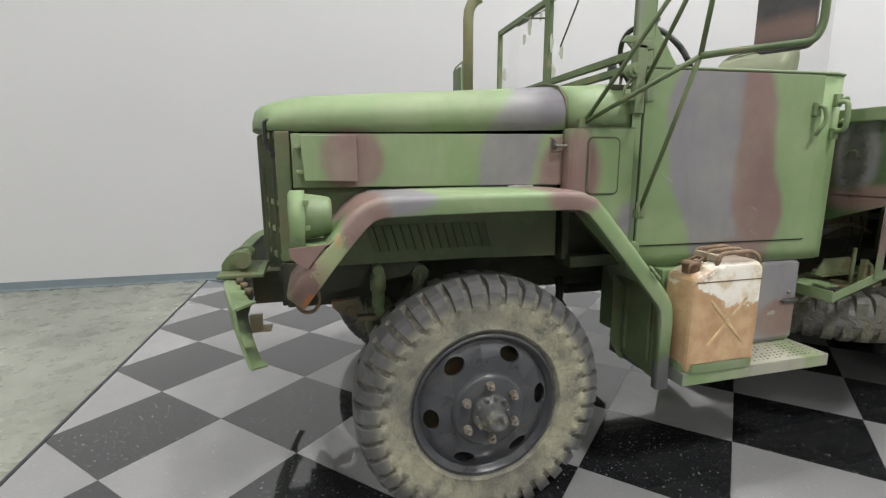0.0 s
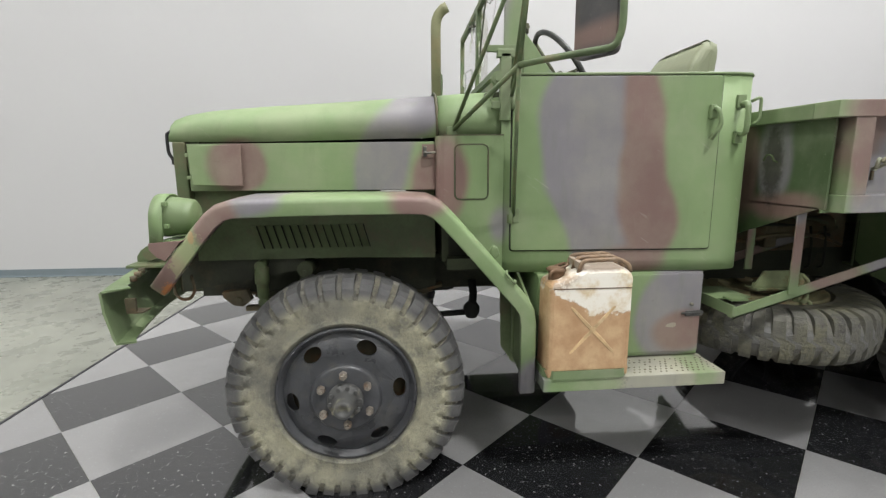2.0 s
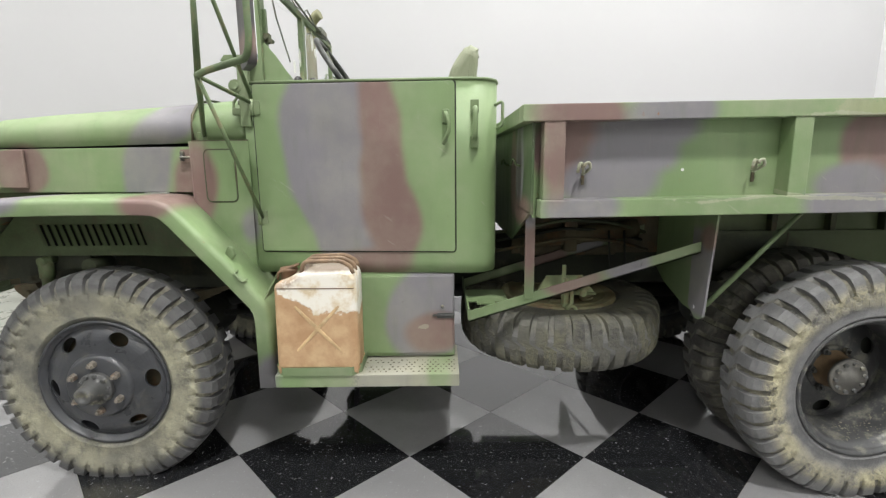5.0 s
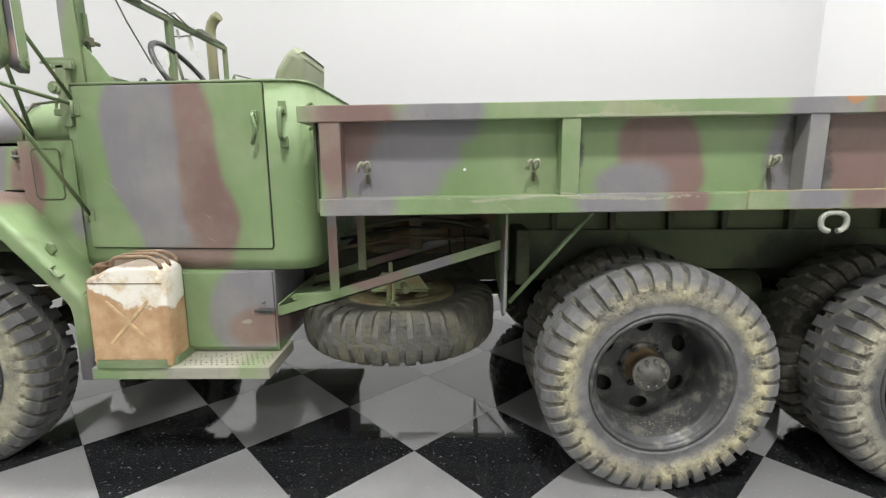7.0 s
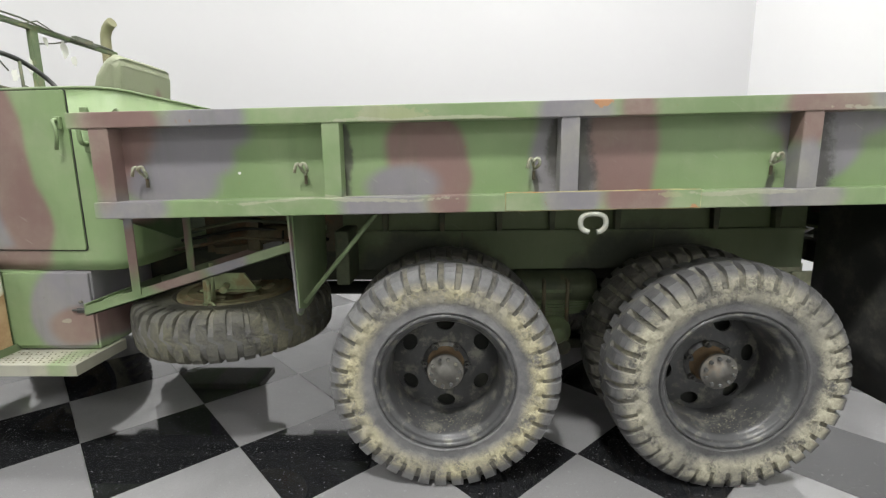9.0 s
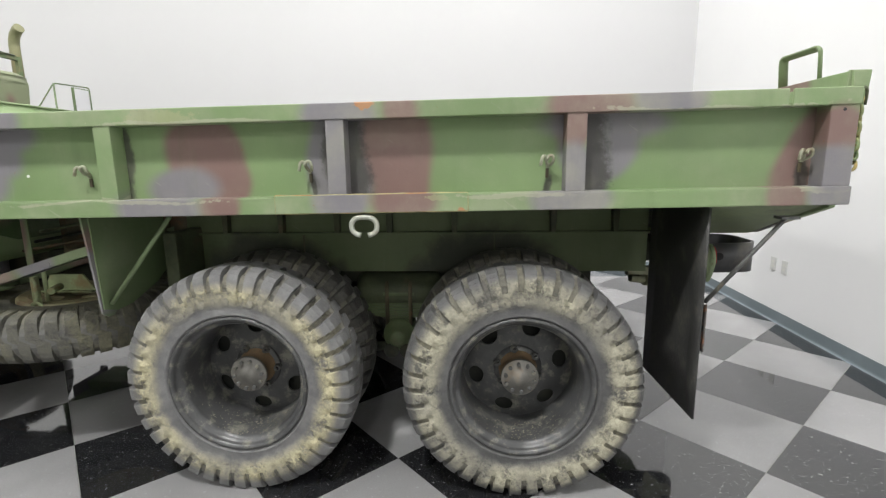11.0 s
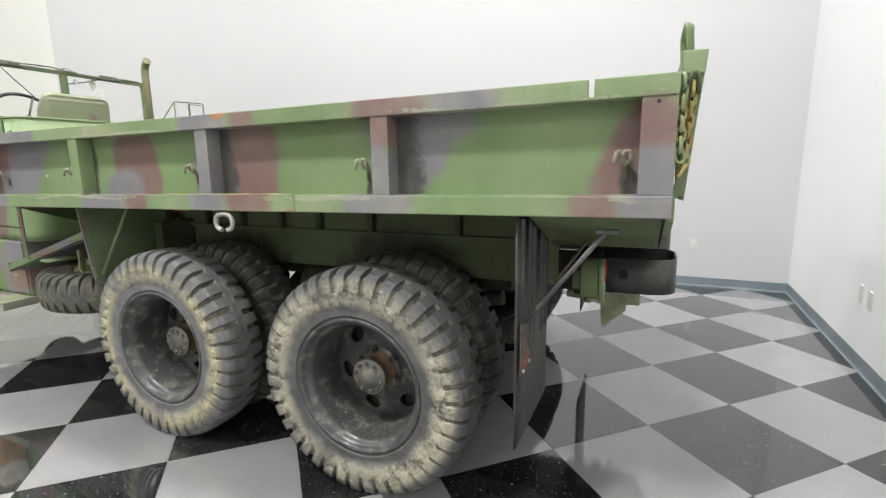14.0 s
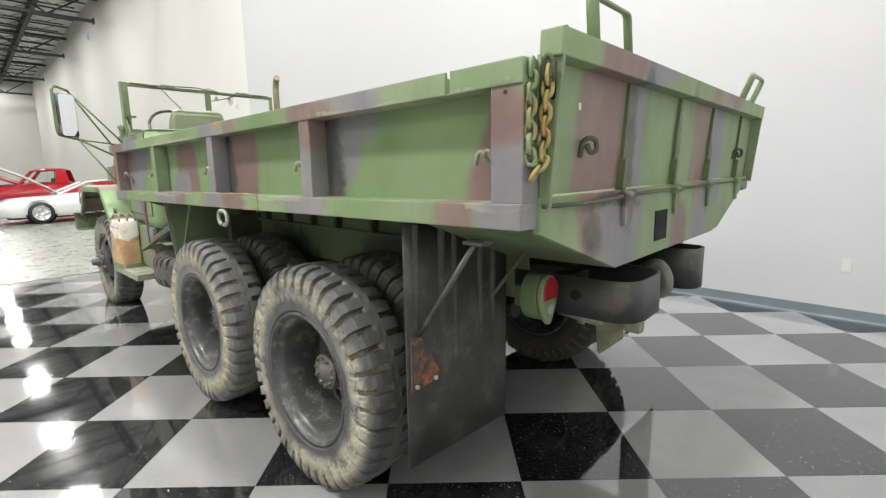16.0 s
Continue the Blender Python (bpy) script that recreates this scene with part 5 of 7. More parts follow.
door = part("door", on_side(prism(B(), rounded_rect(0.725, 1.605, 1.045, 1.778, 0.012), "y", -0.009, 0.03, 0.003)), CAMO_CAB, cab, "closed flat camouflage cab door")
part("door", flip(on_side(prism(B(), rounded_rect(0.705, 1.605, 1.045, 1.78, 0.012), "y", -0.009, 0.03, 0.003))), CAMO_CAB, cab, "closed flat camouflage cab door")
part("door_gap", on_side(tube(B(), [(x, 0.0, z) for x, z in rounded_rect(0.722, 1.608, 1.042, 1.781, 0.014)], 0.0032, 6, True)), DEEP, door)


def handle():
    bm = box(B(), 1.552, 1.582, -0.03, -0.008, 1.6, 1.66, 0.006)
    tube(bm, rounded([(1.567, -0.02, 1.645), (1.567, -0.05, 1.64), (1.585, -0.055, 1.58), (1.555, -0.035, 1.515)], 0.03), 0.009)
    return bm


part("door_handle", on_side(handle()), PAINT, door)


def hinge(z):
    bm = rod(B(), (0.722, -0.016, z - 0.035), (0.722, -0.016, z + 0.035), 0.009, 10)
    box(bm, 0.727, 0.757, -0.014, -0.008, z - 0.03, z + 0.03, 0.002)
    return bm


for hz in (1.2, 1.68):
    part("door_hinge", on_side(hinge(hz)), PAINT, door)


def grab():
    bm = tube(B(), rounded([(1.69, 0.005, 1.66), (1.69, -0.05, 1.665), (1.69, -0.055, 1.6), (1.69, -0.05, 1.535), (1.69, 0.005, 1.54)], 0.03), 0.011)
    box(bm, 1.672, 1.708, -0.012, 0.004, 1.645, 1.7, 0.004)
    box(bm, 1.672, 1.708, -0.012, 0.004, 1.5, 1.55, 0.004)
    return bm


part("grab_handle", on_side(grab()), PAINT, cab)
part("latch_loop", on_side(tube(B(), rounded([(1.78, 0.06, 1.68), (1.815, 0.05, 1.7), (1.815, 0.05, 1.6), (1.79, 0.06, 1.58)], 0.02), 0.007)), PAINT, cab)
part("vent_door", on_side(prism(B(), rounded_rect(0.485, 0.62, 1.275, 1.5, 0.02), "y", -0.0105, 0.004, 0.002)), CAMO_CAB, cab, "small rounded access cover in the cowl")
part("vent_gap", on_side(tube(B(), [(x, -0.0055, z) for x, z in rounded_rect(0.481, 0.624, 1.271, 1.504, 0.024)], 0.0038, 6, True)), UNDER, cab)
part("cowl_seam", on_side(box(B(), 0.43, 0.69, -0.0075, 0.004, 1.5405, 1.5455)), UNDER, cab)
part("cab_floor", box(B(), 0.45, 1.79, 0.4, 2 * CY - 0.4, 0.95, 1.0), UNDER, cab)
part("dashboard", box(B(), 0.62, 0.78, 0.42, 2 * CY - 0.42, 1.4, 1.73, 0.02), UNDER, cab)
part("cab_tarp", box(B(), 1.6, 1.78, 1.2, 2.0, 1.74, 1.8, 0.03), plain("brown_seat_cover", (0.2, 0.17, 0.1), 0.7), cab, "brown covered bench back")


def seat_back():
    bm = prism(B(), [(1.53, 1.5), (1.66, 1.5), (1.705, 1.92), (1.698, 1.955), (1.67, 1.97), (1.63, 1.955), (1.575, 1.87), (1.545, 1.78)], "y", 0.49, 0.945, 0.04, 5)
    for v in bm.verts:
        v.co.x += 0.022
        v.co.y = 0.705 + (v.co.y - 0.705) * (1 - 0.09 * max(0, (v.co.z - 1.86) / 0.11) ** 2)
        v.co.z += 0.008
    return bm


seat = part("seat", seat_back(), camo("olive_vinyl_back", [("b", 0.79, 1.815, 0.025, 0.022, 0)], across="y", ground=(0.2, 0.22, 0.14), dust=0.15), cab, "olive green padded driver's seat back")
part("cushion", box(B(), 1.15, 1.6, 0.48, 0.95, 1.35, 1.52, 0.04), SEAT, seat)


def steering():
    m = Matrix.Translation((1.06, 0.72, 1.855)) @ pose(0, 0, 0, 0, 56, 0)
    ring = [m @ Vector((0.225 * math.cos(a), 0.225 * math.sin(a), 0)) for a in [2 * math.pi * k / 40 for k in range(40)]]
    bm = B()
    tube(bm, ring, 0.0135, 10, True)
    return bm, m


for gx0, gy0, gx1, gy1, gz in ((1.0, 0.9, 0.82, 0.72, 1.835), (1.05, 0.95, 0.89, 0.74, 1.83)):
    lever = part("gear_lever", tube(B(), arc((gx0, gy0, 1.1), (gx1, gy1, gz), (-0.04, 0, 0)), 0.008), UNDER, cab)
    part("lever_knob", join(B(), lathe(B(), [(0.0, -0.028), (0.018, -0.022), (0.024, -0.005), (0.02, 0.015), (0.01, 0.026), (0.0, 0.028)], 14), pose(gx1, gy1, gz + 0.015, 90)), BLACK, cab)
sw, swm = steering()
wheel_ob = part("steering_wheel", sw, WHEEL_BLACK, cab, "black thin-rimmed steering wheel")
spokes = B()
for k in range(3):
    a = 2 * math.pi * k / 3 + 0.6
    rod(spokes, swm @ Vector((0, 0, -0.03)), swm @ Vector((0.22 * math.cos(a), 0.22 * math.sin(a), 0)), 0.008)
rod(spokes, swm @ Vector((0, 0, 0.0)), swm @ Vector((0, 0, -0.62)), 0.022)
part("steering_column", spokes, UNDER, wheel_ob)

# windshield: a frame of upright posts and rails with two panes
WB, WT = (0.715, 1.80), (0.718, 2.305)


def wx_at(z):
    return WB[0] + (WT[0] - WB[0]) * (z - WB[1]) / (WT[1] - WB[1])


def ws_bar(y0, z0, y1, z1, w=0.032, d=0.03):
    bm = B()
    if abs(y0 - y1) < 1e-6:
        prism(bm, [(wx_at(z0) - d / 2, z0), (wx_at(z0) + d / 2, z0), (wx_at(z1) + d / 2, z1), (wx_at(z1) - d / 2, z1)], "y", y0 - w / 2, y0 + w / 2, 0.003)
    else:
        prism(bm, [(wx_at(z0) - d / 2, z0 - w / 2), (wx_at(z0) + d / 2, z0 - w / 2), (wx_at(z0) + d / 2, z0 + w / 2), (wx_at(z0) - d / 2, z0 + w / 2)], "y", y0, y1, 0.003)
    return bm


YL, YR = 0.395, 1.94
ws = part("windshield", ws_bar(YL, 2.297, YR, 2.297), BAR_GREEN, cab, "green-framed two-pane windshield, glass delaminating at its edges")
for a in ((YL, 1.79, YL, 2.313), (YR, 1.79, YR, 2.313), (CY - 0.02, 1.8, CY - 0.02, 2.285, 0.055), (YL, 1.85, YR, 1.85), (YL, 1.795, YR, 1.795)):
    part("frame_bar", ws_bar(*a), BAR_GREEN, ws)
for y0, y1 in ((YL + 0.016, CY - 0.036), (CY - 0.004, YR - 0.016)):
    g = part("pane", prism(B(), [(wx_at(1.831) - 0.002, 1.831), (wx_at(1.831) + 0.002, 1.831), (wx_at(2.281) + 0.002, 2.281), (wx_at(2.281) - 0.002, 2.281)], "y", y0, y1), GLASS, ws)
    g.visible_shadow = False


def post():
    """The broad windshield post with its clamp, in front of the door."""
    bm = prism(B(), [(0.69, 1.775), (0.77, 1.775), (0.77, 2.0), (0.765, 2.318), (0.695, 2.318), (0.69, 2.0)], "y", 0.362, 0.378, 0.003)
    prism(bm, [(0.72, 1.775), (0.92, 1.78), (0.87, 1.84), (0.83, 1.9), (0.78, 1.96)], "y", 0.372, 0.378, 0.002)
    return bm


part("post_flange", box(box(B(), 0.7705, 0.776, 0.364, 0.42, 1.775, 2.312, 0.002), 0.776, 0.79, 0.39, 0.41, 1.93, 2.1, 0.004), BAR_GREEN, ws)
part("post_clamp", rod(box(B(), 0.772, 0.8, 0.385, 0.42, 1.96, 2.0, 0.004), (0.79, 0.37, 1.98), (0.79, 0.46, 1.98), 0.009), UNDER, ws)
part("windshield_post", post(), CAMO_CAB, ws, "camouflage windshield post with a curved gusset")


def post_bracket():
    bm = box(B(), 0.655, 0.745, 0.325, 0.352, 1.85, 1.885, 0.005)
    prism(bm, [(0.6, 1.875), (0.75, 1.865), (0.75, 1.9), (0.62, 1.9)], "y", 0.33, 0.345, 0.003)
    rod(bm, (0.66, 0.32, 1.77), (0.66, 0.36, 1.77), 0.028, 14)
    rod(bm, (0.66, 0.31, 1.77), (0.66, 0.33, 1.77), 0.016, 10)
    box(bm, 0.67, 0.715, 0.325, 0.36, 1.6, 1.87, 0.005)
    box(bm, 0.635, 0.675, 0.33, 0.36, 1.65, 1.68, 0.004)
    tube(bm, arc((0.67, 0.35, 1.74), (0.7, 0.35, 1.63), (-0.05, 0, 0)), 0.006)
    return bm


part("bracket", post_bracket(), PAINT, ws)


def wiper():
    bm = tube(B(), [(0.7, 0.73, 2.3), (0.69, 0.842, 2.186), (0.695, 1.017, 2.007)], 0.0045)
    box(bm, 0.68, 0.7, 0.68, 0.76, 2.285, 2.325, 0.006)
    box(bm, 0.73, 0.77, 0.72, 0.86, 2.285, 2.325, 0.01)
    box(bm, 0.73, 0.77, 1.5, 1.66, 2.285, 2.325, 0.01)
    tube(bm, [(0.7, 1.55, 2.3), (0.69, 1.4, 2.25), (0.695, 1.2, 2.2)], 0.005)
    tube(bm, [(0.76, 0.8, 2.31), (0.765, 0.95, 2.28), (0.765, 1.1, 2.295), (0.76, 1.2, 2.335), (0.765, 1.35, 2.29), (0.76, 1.55, 2.3)], 0.004)
    rod(bm, (0.75, 0.7, 2.296), (0.75, 0.88, 2.296), 0.013, 10)
    rod(bm, (0.75, 1.48, 2.296), (0.75, 1.7, 2.296), 0.013, 10)
    tube(bm, [(0.735, 0.45, 2.316), (0.745, 0.7, 2.31), (0.75, 0.95, 2.325), (0.74, 1.1, 2.33), (0.745, 1.3, 2.305), (0.75, 1.5, 2.3), (0.74, 1.75, 2.318), (0.735, 1.9, 2.314)], 0.006)
    return bm


def flake(y, z, r, seed):
    """A pale patch where the glass has come apart, ragged at its edge."""
    rnd = random.Random(seed)
    pts = [(y + r * rnd.uniform(0.45, 1.1) * math.cos(a), z + r * 1.3 * rnd.uniform(0.45, 1.1) * math.sin(a)) for a in [2 * math.pi * k / 11 for k in range(11)]]
    return prism(B(), pts, "x", wx_at(z) - 0.004, wx_at(z) - 0.0025)


FLAKE = simple("delaminated_glass", (0.55, 0.56, 0.5), 0.6)
for fy, fz, fr, fs in ((1.16, 2.06, 0.04, 1), (1.04, 1.985, 0.035, 2), (1.12, 1.9, 0.03, 3), (1.45, 2.22, 0.05, 4), (1.52, 2.16, 0.03, 5), (1.84, 2.0, 0.04, 6), (1.3, 2.24, 0.03, 8)):
    part("glass_flake", flake(fy, fz, fr, fs), FLAKE, ws)


part("wiper", wiper(), plain("faded_grey_green_wiper_paint", (0.1, 0.112, 0.078), 0.5, 0, 0.3, 20, 0.1, (0.2, 0.16, 0.1), 0.5, 14), ws, "faded wipers, motors and hoses along the top rail")

# exhaust stack
stack = tube(B(), [(0.535, 2.12, 1.5), (0.535, 2.12, 2.42), (0.54, 2.12, 2.48), (0.557, 2.117, 2.525), (0.59, 2.11, 2.56), (0.622, 2.1, 2.575)], 0.038, 18)
part("exhaust_pipe", stack, STACK, truck, "olive exhaust stack with turned-back tip")


# mirror on its tube bracket
def mirror_arm():
    bm = B()
    j, k = (0.664, -0.012, 1.755), (0.70, -0.05, 2.19)
    tube(bm, rounded([j, (0.715, -0.06, 1.76), (0.92, -0.195, 1.775), (0.935, -0.205, 1.825), (0.935, -0.205, 2.175), (0.885, -0.17, 2.2), k], 0.05), 0.012)
    return bm


MJ, MK = (0.664, -0.012, 1.755), (0.70, -0.05, 2.19)
for ra, rb, rr in (((0.478, 0.385, 1.565), MJ, 0.0095), ((0.735, 0.34, 1.19), MJ, 0.0085), ((0.72, 0.34, 1.70), MJ, 0.0085), (MJ, MK, 0.0085), ((0.478, 0.385, 1.565), MK, 0.0085), ((0.72, 0.34, 1.72), MK, 0.0085)):
    part("bracket_rod", tube(B(), [ra, rb], rr), BAR_GREEN, cab)
for p in ((0.478, 0.385, 1.56), (0.738, 0.345, 1.185)):
    part("bracket_foot", box(B(), p[0] - 0.03, p[0] + 0.03, p[1] - 0.012, p[1] + 0.012, p[2] - 0.02, p[2] + 0.02, 0.004), BAR_GREEN, cab)


arm = part("mirror_bracket", mirror_arm(), BAR_GREEN, cab, "green tube mirror bracket")


def mirror_mesh(x0, x1, inset):
    b2 = prism(B(), [(a * 1.0, z) for a, z in rounded_rect(-0.082 + inset, 0.082 - inset, -0.19 + inset, 0.19 - inset, 0.025)], "y", x0, x1, 0.0 if inset else 0.004)
    b2.transform(Matrix.Translation((0.881, -0.12, 1.95)) @ pose(0, 0, 0, 0, 0, -60))
    return b2


mh = part("mirror", mirror_mesh(0.0, 0.03, 0), CAMO_MIRROR, cab, "tall camouflage-backed door mirror")
part("mirror_glass", mirror_mesh(0.029, 0.033, 0.008), MIRROR, mh)


# right mirror, small wire-framed
def far_mirror():
    bm = tube(B(), rounded([(0.5, 2.08, 1.7), (0.58, 2.4, 2.19), (0.62, 2.76, 2.2), (0.62, 2.76, 1.83), (0.58, 2.4, 1.8), (0.5, 2.08, 1.62)], 0.03), 0.006)
    tube(bm, [(0.5, 2.08, 1.7), (0.58, 2.4, 1.8), (0.58, 2.4, 2.19)], 0.008)
    box(bm, 0.6, 0.622, 2.56, 2.75, 1.85, 2.18, 0.008)
    return bm


fm = part("far_mirror", far_mirror(), BAR_GREEN, cab, "green tube-framed mirror on the passenger side")
part("mirror_glass", box(B(), 0.6215, 0.625, 2.57, 2.74, 1.86, 2.17), MIRROR, fm)


# ---- running board, tool box
def running_board():
    bm = prism(B(), [(0.82, 0.1), (1.615, 0.1), (1.615, 0.44), (0.82, 0.44)], "z", 0.484, 0.54, 0.004)
    return bm


def grip_studs():
    """Worn punched studs in the tread plate."""
    bm, rnd = B(), random.Random(2)
    for i in range(17):
        for k in range(6):
            if rnd.random() < 0.8:
                x, y = 1.2 + i * 0.024 + 0.012 * (k % 2), 0.13 + k * 0.024
                rod(bm, (x, y, 0.538), (x, y, 0.5415), rnd.uniform(0.003, 0.0055), 6)
    return bm


board_ob = both("running_board", running_board, CAMO_BOARD, label="worn dusty steel running board")
tagged(part("grip_studs", grip_studs(), UNDER_RUST, board_ob, "dark worn punched studs"), kind="stuff")
tb = part("tool_box", box(B(), 0.84, 1.6, 0.285, 0.74, 0.545, 0.94, 0.008), CAMO_BOX, truck, "camouflage tool box under the cab")
part("lid", box(B(), 1.16, 1.592, 0.272, 0.286, 0.565, 0.932, 0.004), CAMO_BOX, tb)
part("latch_pin", rod(B(), (1.545, 0.262, 0.79), (1.545, 0.285, 0.79), 0.008, 8), STEEL_WORN, tb)
part("latch", tube(box(B(), 1.52, 1.6, 0.266, 0.274, 0.735, 0.76, 0.002), [(1.5, 0.265, 0.75), (1.6, 0.265, 0.75)], 0.005), STEEL_WORN, tb)
part("battery_box", flip(box(B(), 0.84, 1.6, 0.285, 0.74, 0.545, 0.94, 0.008)), CAMO_BOX, truck, "camouflage battery box under the cab")
part("can_tray", thicken(loft(B(), [[(0.822, 0.285, z), (0.822, 0.135, z), (0.858, 0.092, z), (1.156, 0.092, z), (1.192, 0.135, z), (1.192, 0.28, z)] for z in (0.541, 0.578)], smooth=False), 0.004), PAINT, tb)


# ---- cargo bed
SLOPE = 0.0095


def tilt(bm):
    for v in bm.verts:
        v.co.z += SLOPE * (v.co.x - 1.92)
    return bm


BX0, BX1 = 1.86, 5.705
bed = part("cargo_bed", tilt(box(B(), BX0 + 0.06, BX1 - 0.02, 0.05, 2 * CY - 0.05, 1.232, 1.25)), BELLY, truck, "steel dump bed with grimy green underside")
part("rear_belly", tilt(prism(B(), [(0.06, 1.215), (0.53, 1.04), (2 * CY - 0.53, 1.04), (2 * CY - 0.06, 1.215), (2 * CY - 0.06, 1.23), (2 * CY - 0.53, 1.055), (0.53, 1.055), (0.06, 1.23)], "x", 5.26, BX1 - 0.02)), BELLY, bed, "sloping belly plate at the tail")


def bed_panel():
    return tilt(box(B(), BX0 + 0.04, BX1, 0.045, 0.052, 1.22, 1.6))


def top_rail(x0, x1):
    return tilt(box(B(), x0, x1, -0.035, 0.075, 1.582, 1.643, 0.006))


def split_rail(x0, x1, gap):
    """The near top rail stops short of a gap, to which only its thin front wall runs on."""
    back = gap - 0.055 if gap == x1 else gap + 0.05
    pts = [(x0, -0.035), (x1, -0.035)]
    pts += [(gap, -0.023), (back, -0.023), (back, 0.075), (x0, 0.075)] if gap == x1 else [(x1, 0.075), (back, 0.075), (back, -0.023), (gap, -0.023)]
    return tilt(prism(B(), pts, "z", 1.582, 1.643, 0.004))


def low_rail(x0, x1):
    return tilt(box(B(), x0, x1, -0.04, 0.06, 1.226, 1.294, 0.005))


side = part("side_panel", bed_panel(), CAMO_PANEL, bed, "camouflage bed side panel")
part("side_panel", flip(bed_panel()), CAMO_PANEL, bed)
part("top_rail", split_rail(1.845, 5.455, 5.455), CAMO_RAIL, bed, "camouflage box-section top rail, chipped to rust")
part("top_rail", split_rail(5.471, BX1, 5.471), CAMO_RAIL, bed)
# Added strip across the gap's bottom keeps light off the panel below
part("gap_strip", tilt(box(B(), 5.402, 5.519, -0.0225, 0.0445, 1.584, 1.59)), CAMO_RAIL, bed)
part("top_rail", flip(top_rail(1.845, BX1)), CAMO_RAIL, bed)
part("lower_rail", low_rail(1.915, BX1), CAMO_RAIL, bed, "camouflage lower rail")
part("lower_rail", flip(low_rail(1.915, BX1)), CAMO_RAIL, bed)
part("repair_plate", tilt(box(B(), 3.56, 4.31, -0.046, -0.039, 1.229, 1.298, 0.002)), CAMO_RAIL, bed, "welded repair plate with rusty edges")
bead = B()
for (xa, za), (xb, zb) in (((3.56, 1.228), (4.31, 1.228)), ((4.31, 1.228), (4.31, 1.299)), ((4.31, 1.299), (3.56, 1.299)), ((3.56, 1.299), (3.56, 1.228))):
    rnd = random.Random(int(xa * 100 + za * 10))
    tube(bead, [(xa + (xb - xa) * k / 24, -0.041 + rnd.uniform(-0.0015, 0.001), za + (zb - za) * k / 24 + rnd.uniform(-0.0012, 0.0012)) for k in range(25)], 0.0028, 6)
part("weld_bead", tilt(bead), plain("rust_flecked_weld", (0.36, 0.33, 0.16), 0.65, 0, 0.3, 20, 0.2, (0.36, 0.13, 0.03), 0.9, 9), bed)
part("bolt_hole", rod(B(), (5.652, -0.0315, 1.602), (5.652, -0.02, 1.602), 0.006, 10), BLACK, bed)
for px, w in ((1.965, 0.08), (2.88, 0.07), (3.805, 0.072), (4.715, 0.074), (5.655, 0.098)):
    for far in (False, True):
        bm = tilt(box(B(), px - w / 2, px + w / 2, -0.03, 0.046, 1.293, 1.583, 0.004))
        part("stake_post", flip(bm) if far else bm, CAMO_RAIL, bed)


HOOKS = plain("worn_painted_rod", (0.34, 0.355, 0.26), 0.55, 0.1, 0.2, 14, 0.2, (0.16, 0.1, 0.05), 0.6, 16)


def hook(x):
    """A bent rod rope hook: an open loop that stands out from the panel, with its welded tail."""
    bm = tube(B(), rounded([(x - 0.024, -0.002, 1.392), (x - 0.018, 0.0, 1.424), (x - 0.008, 0.004, 1.43), (x + 0.002, 0.016, 1.402), (x + 0.008, 0.034, 1.392), (x + 0.018, 0.026, 1.395), (x + 0.026, 0.004, 1.41), (x + 0.02, 0.0, 1.43), (x + 0.006, 0.0, 1.428), (x + 0.0, 0.0, 1.414)], 0.008), 0.0064)
    box(bm, x + 0.003, x + 0.013, 0.028, 0.0445, 1.382, 1.396, 0.002)
    return tilt(bm)


for hx in (2.085, 2.745, 3.672, 4.612, 5.558):
    part("rope_hook", hook(hx), HOOKS, bed, "bent rod rope hook")
    part("hook_foot", tilt(box(B(), hx + 0.002, hx + 0.014, 0.038, 0.0445, 1.345, 1.381, 0.002)), UNDER_RUST, bed)


part("bare_spot", tilt(rod(B(), (2.48, 0.0425, 1.396), (2.48, 0.046, 1.396), 0.006, 8)), OUTLET, bed)


def headboard():
    bm = tilt(box(B(), BX0 + 0.03, BX0 + 0.04, 0.02, 2 * CY - 0.02, 1.235, 1.6))
    prism(bm, [(0.04, 1.24), (0.53, 1.06), (2 * CY - 0.53, 1.06), (2 * CY - 0.04, 1.24)], "x", BX0 + 0.03, BX0 + 0.04)
    return bm


part("headboard", headboard(), CAMO_BOARD_SHADED, bed, "camouflage front board of the bed, darkened for shade")
part("front_rail", tilt(box(B(), BX0 - 0.015, BX0 + 0.065, 0.076, 2 * CY - 0.076, 1.582, 1.643, 0.006)), PAINT, bed)
for hy in (0.28, 0.62):
    part("rope_hook", tilt(tube(B(), rounded([(1.89, hy, 1.42), (1.87, hy, 1.425), (1.862, hy, 1.45), (1.858, hy + 0.03, 1.452), (1.856, hy + 0.04, 1.425)], 0.012), 0.0045)), INNER, bed)


def c_ring():
    pts = []
    for k in range(27):
        a = radians(-90 + 12 + 336 * k / 26)
        pts.append((3.905 + 0.05 * math.copysign(abs(math.cos(a)) ** 0.75, math.cos(a)), -0.033, 1.193 + 0.036 * math.copysign(abs(math.sin(a)) ** 0.85, math.sin(a))))
    return tube(B(), pts, 0.0105, 10)


part("lashing_ring", c_ring(), RINGS, bed, "pale open lashing ring under the rail")


# ---- tailgate
def gx(z):
    return 5.68 + 0.03 * (z - 1.3) / 0.5


def gate_panel():
    pts = [(0.03, 1.345), (2 * CY - 0.03, 1.345), (2 * CY - 0.03, 1.69), (0.03, 1.69)]
    bm = B()
    prism(bm, pts, "x", 0, 0.012)
    for v in bm.verts:
        v.co.x += gx(v.co.z)
    return bm


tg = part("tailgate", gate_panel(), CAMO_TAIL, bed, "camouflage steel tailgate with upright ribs")


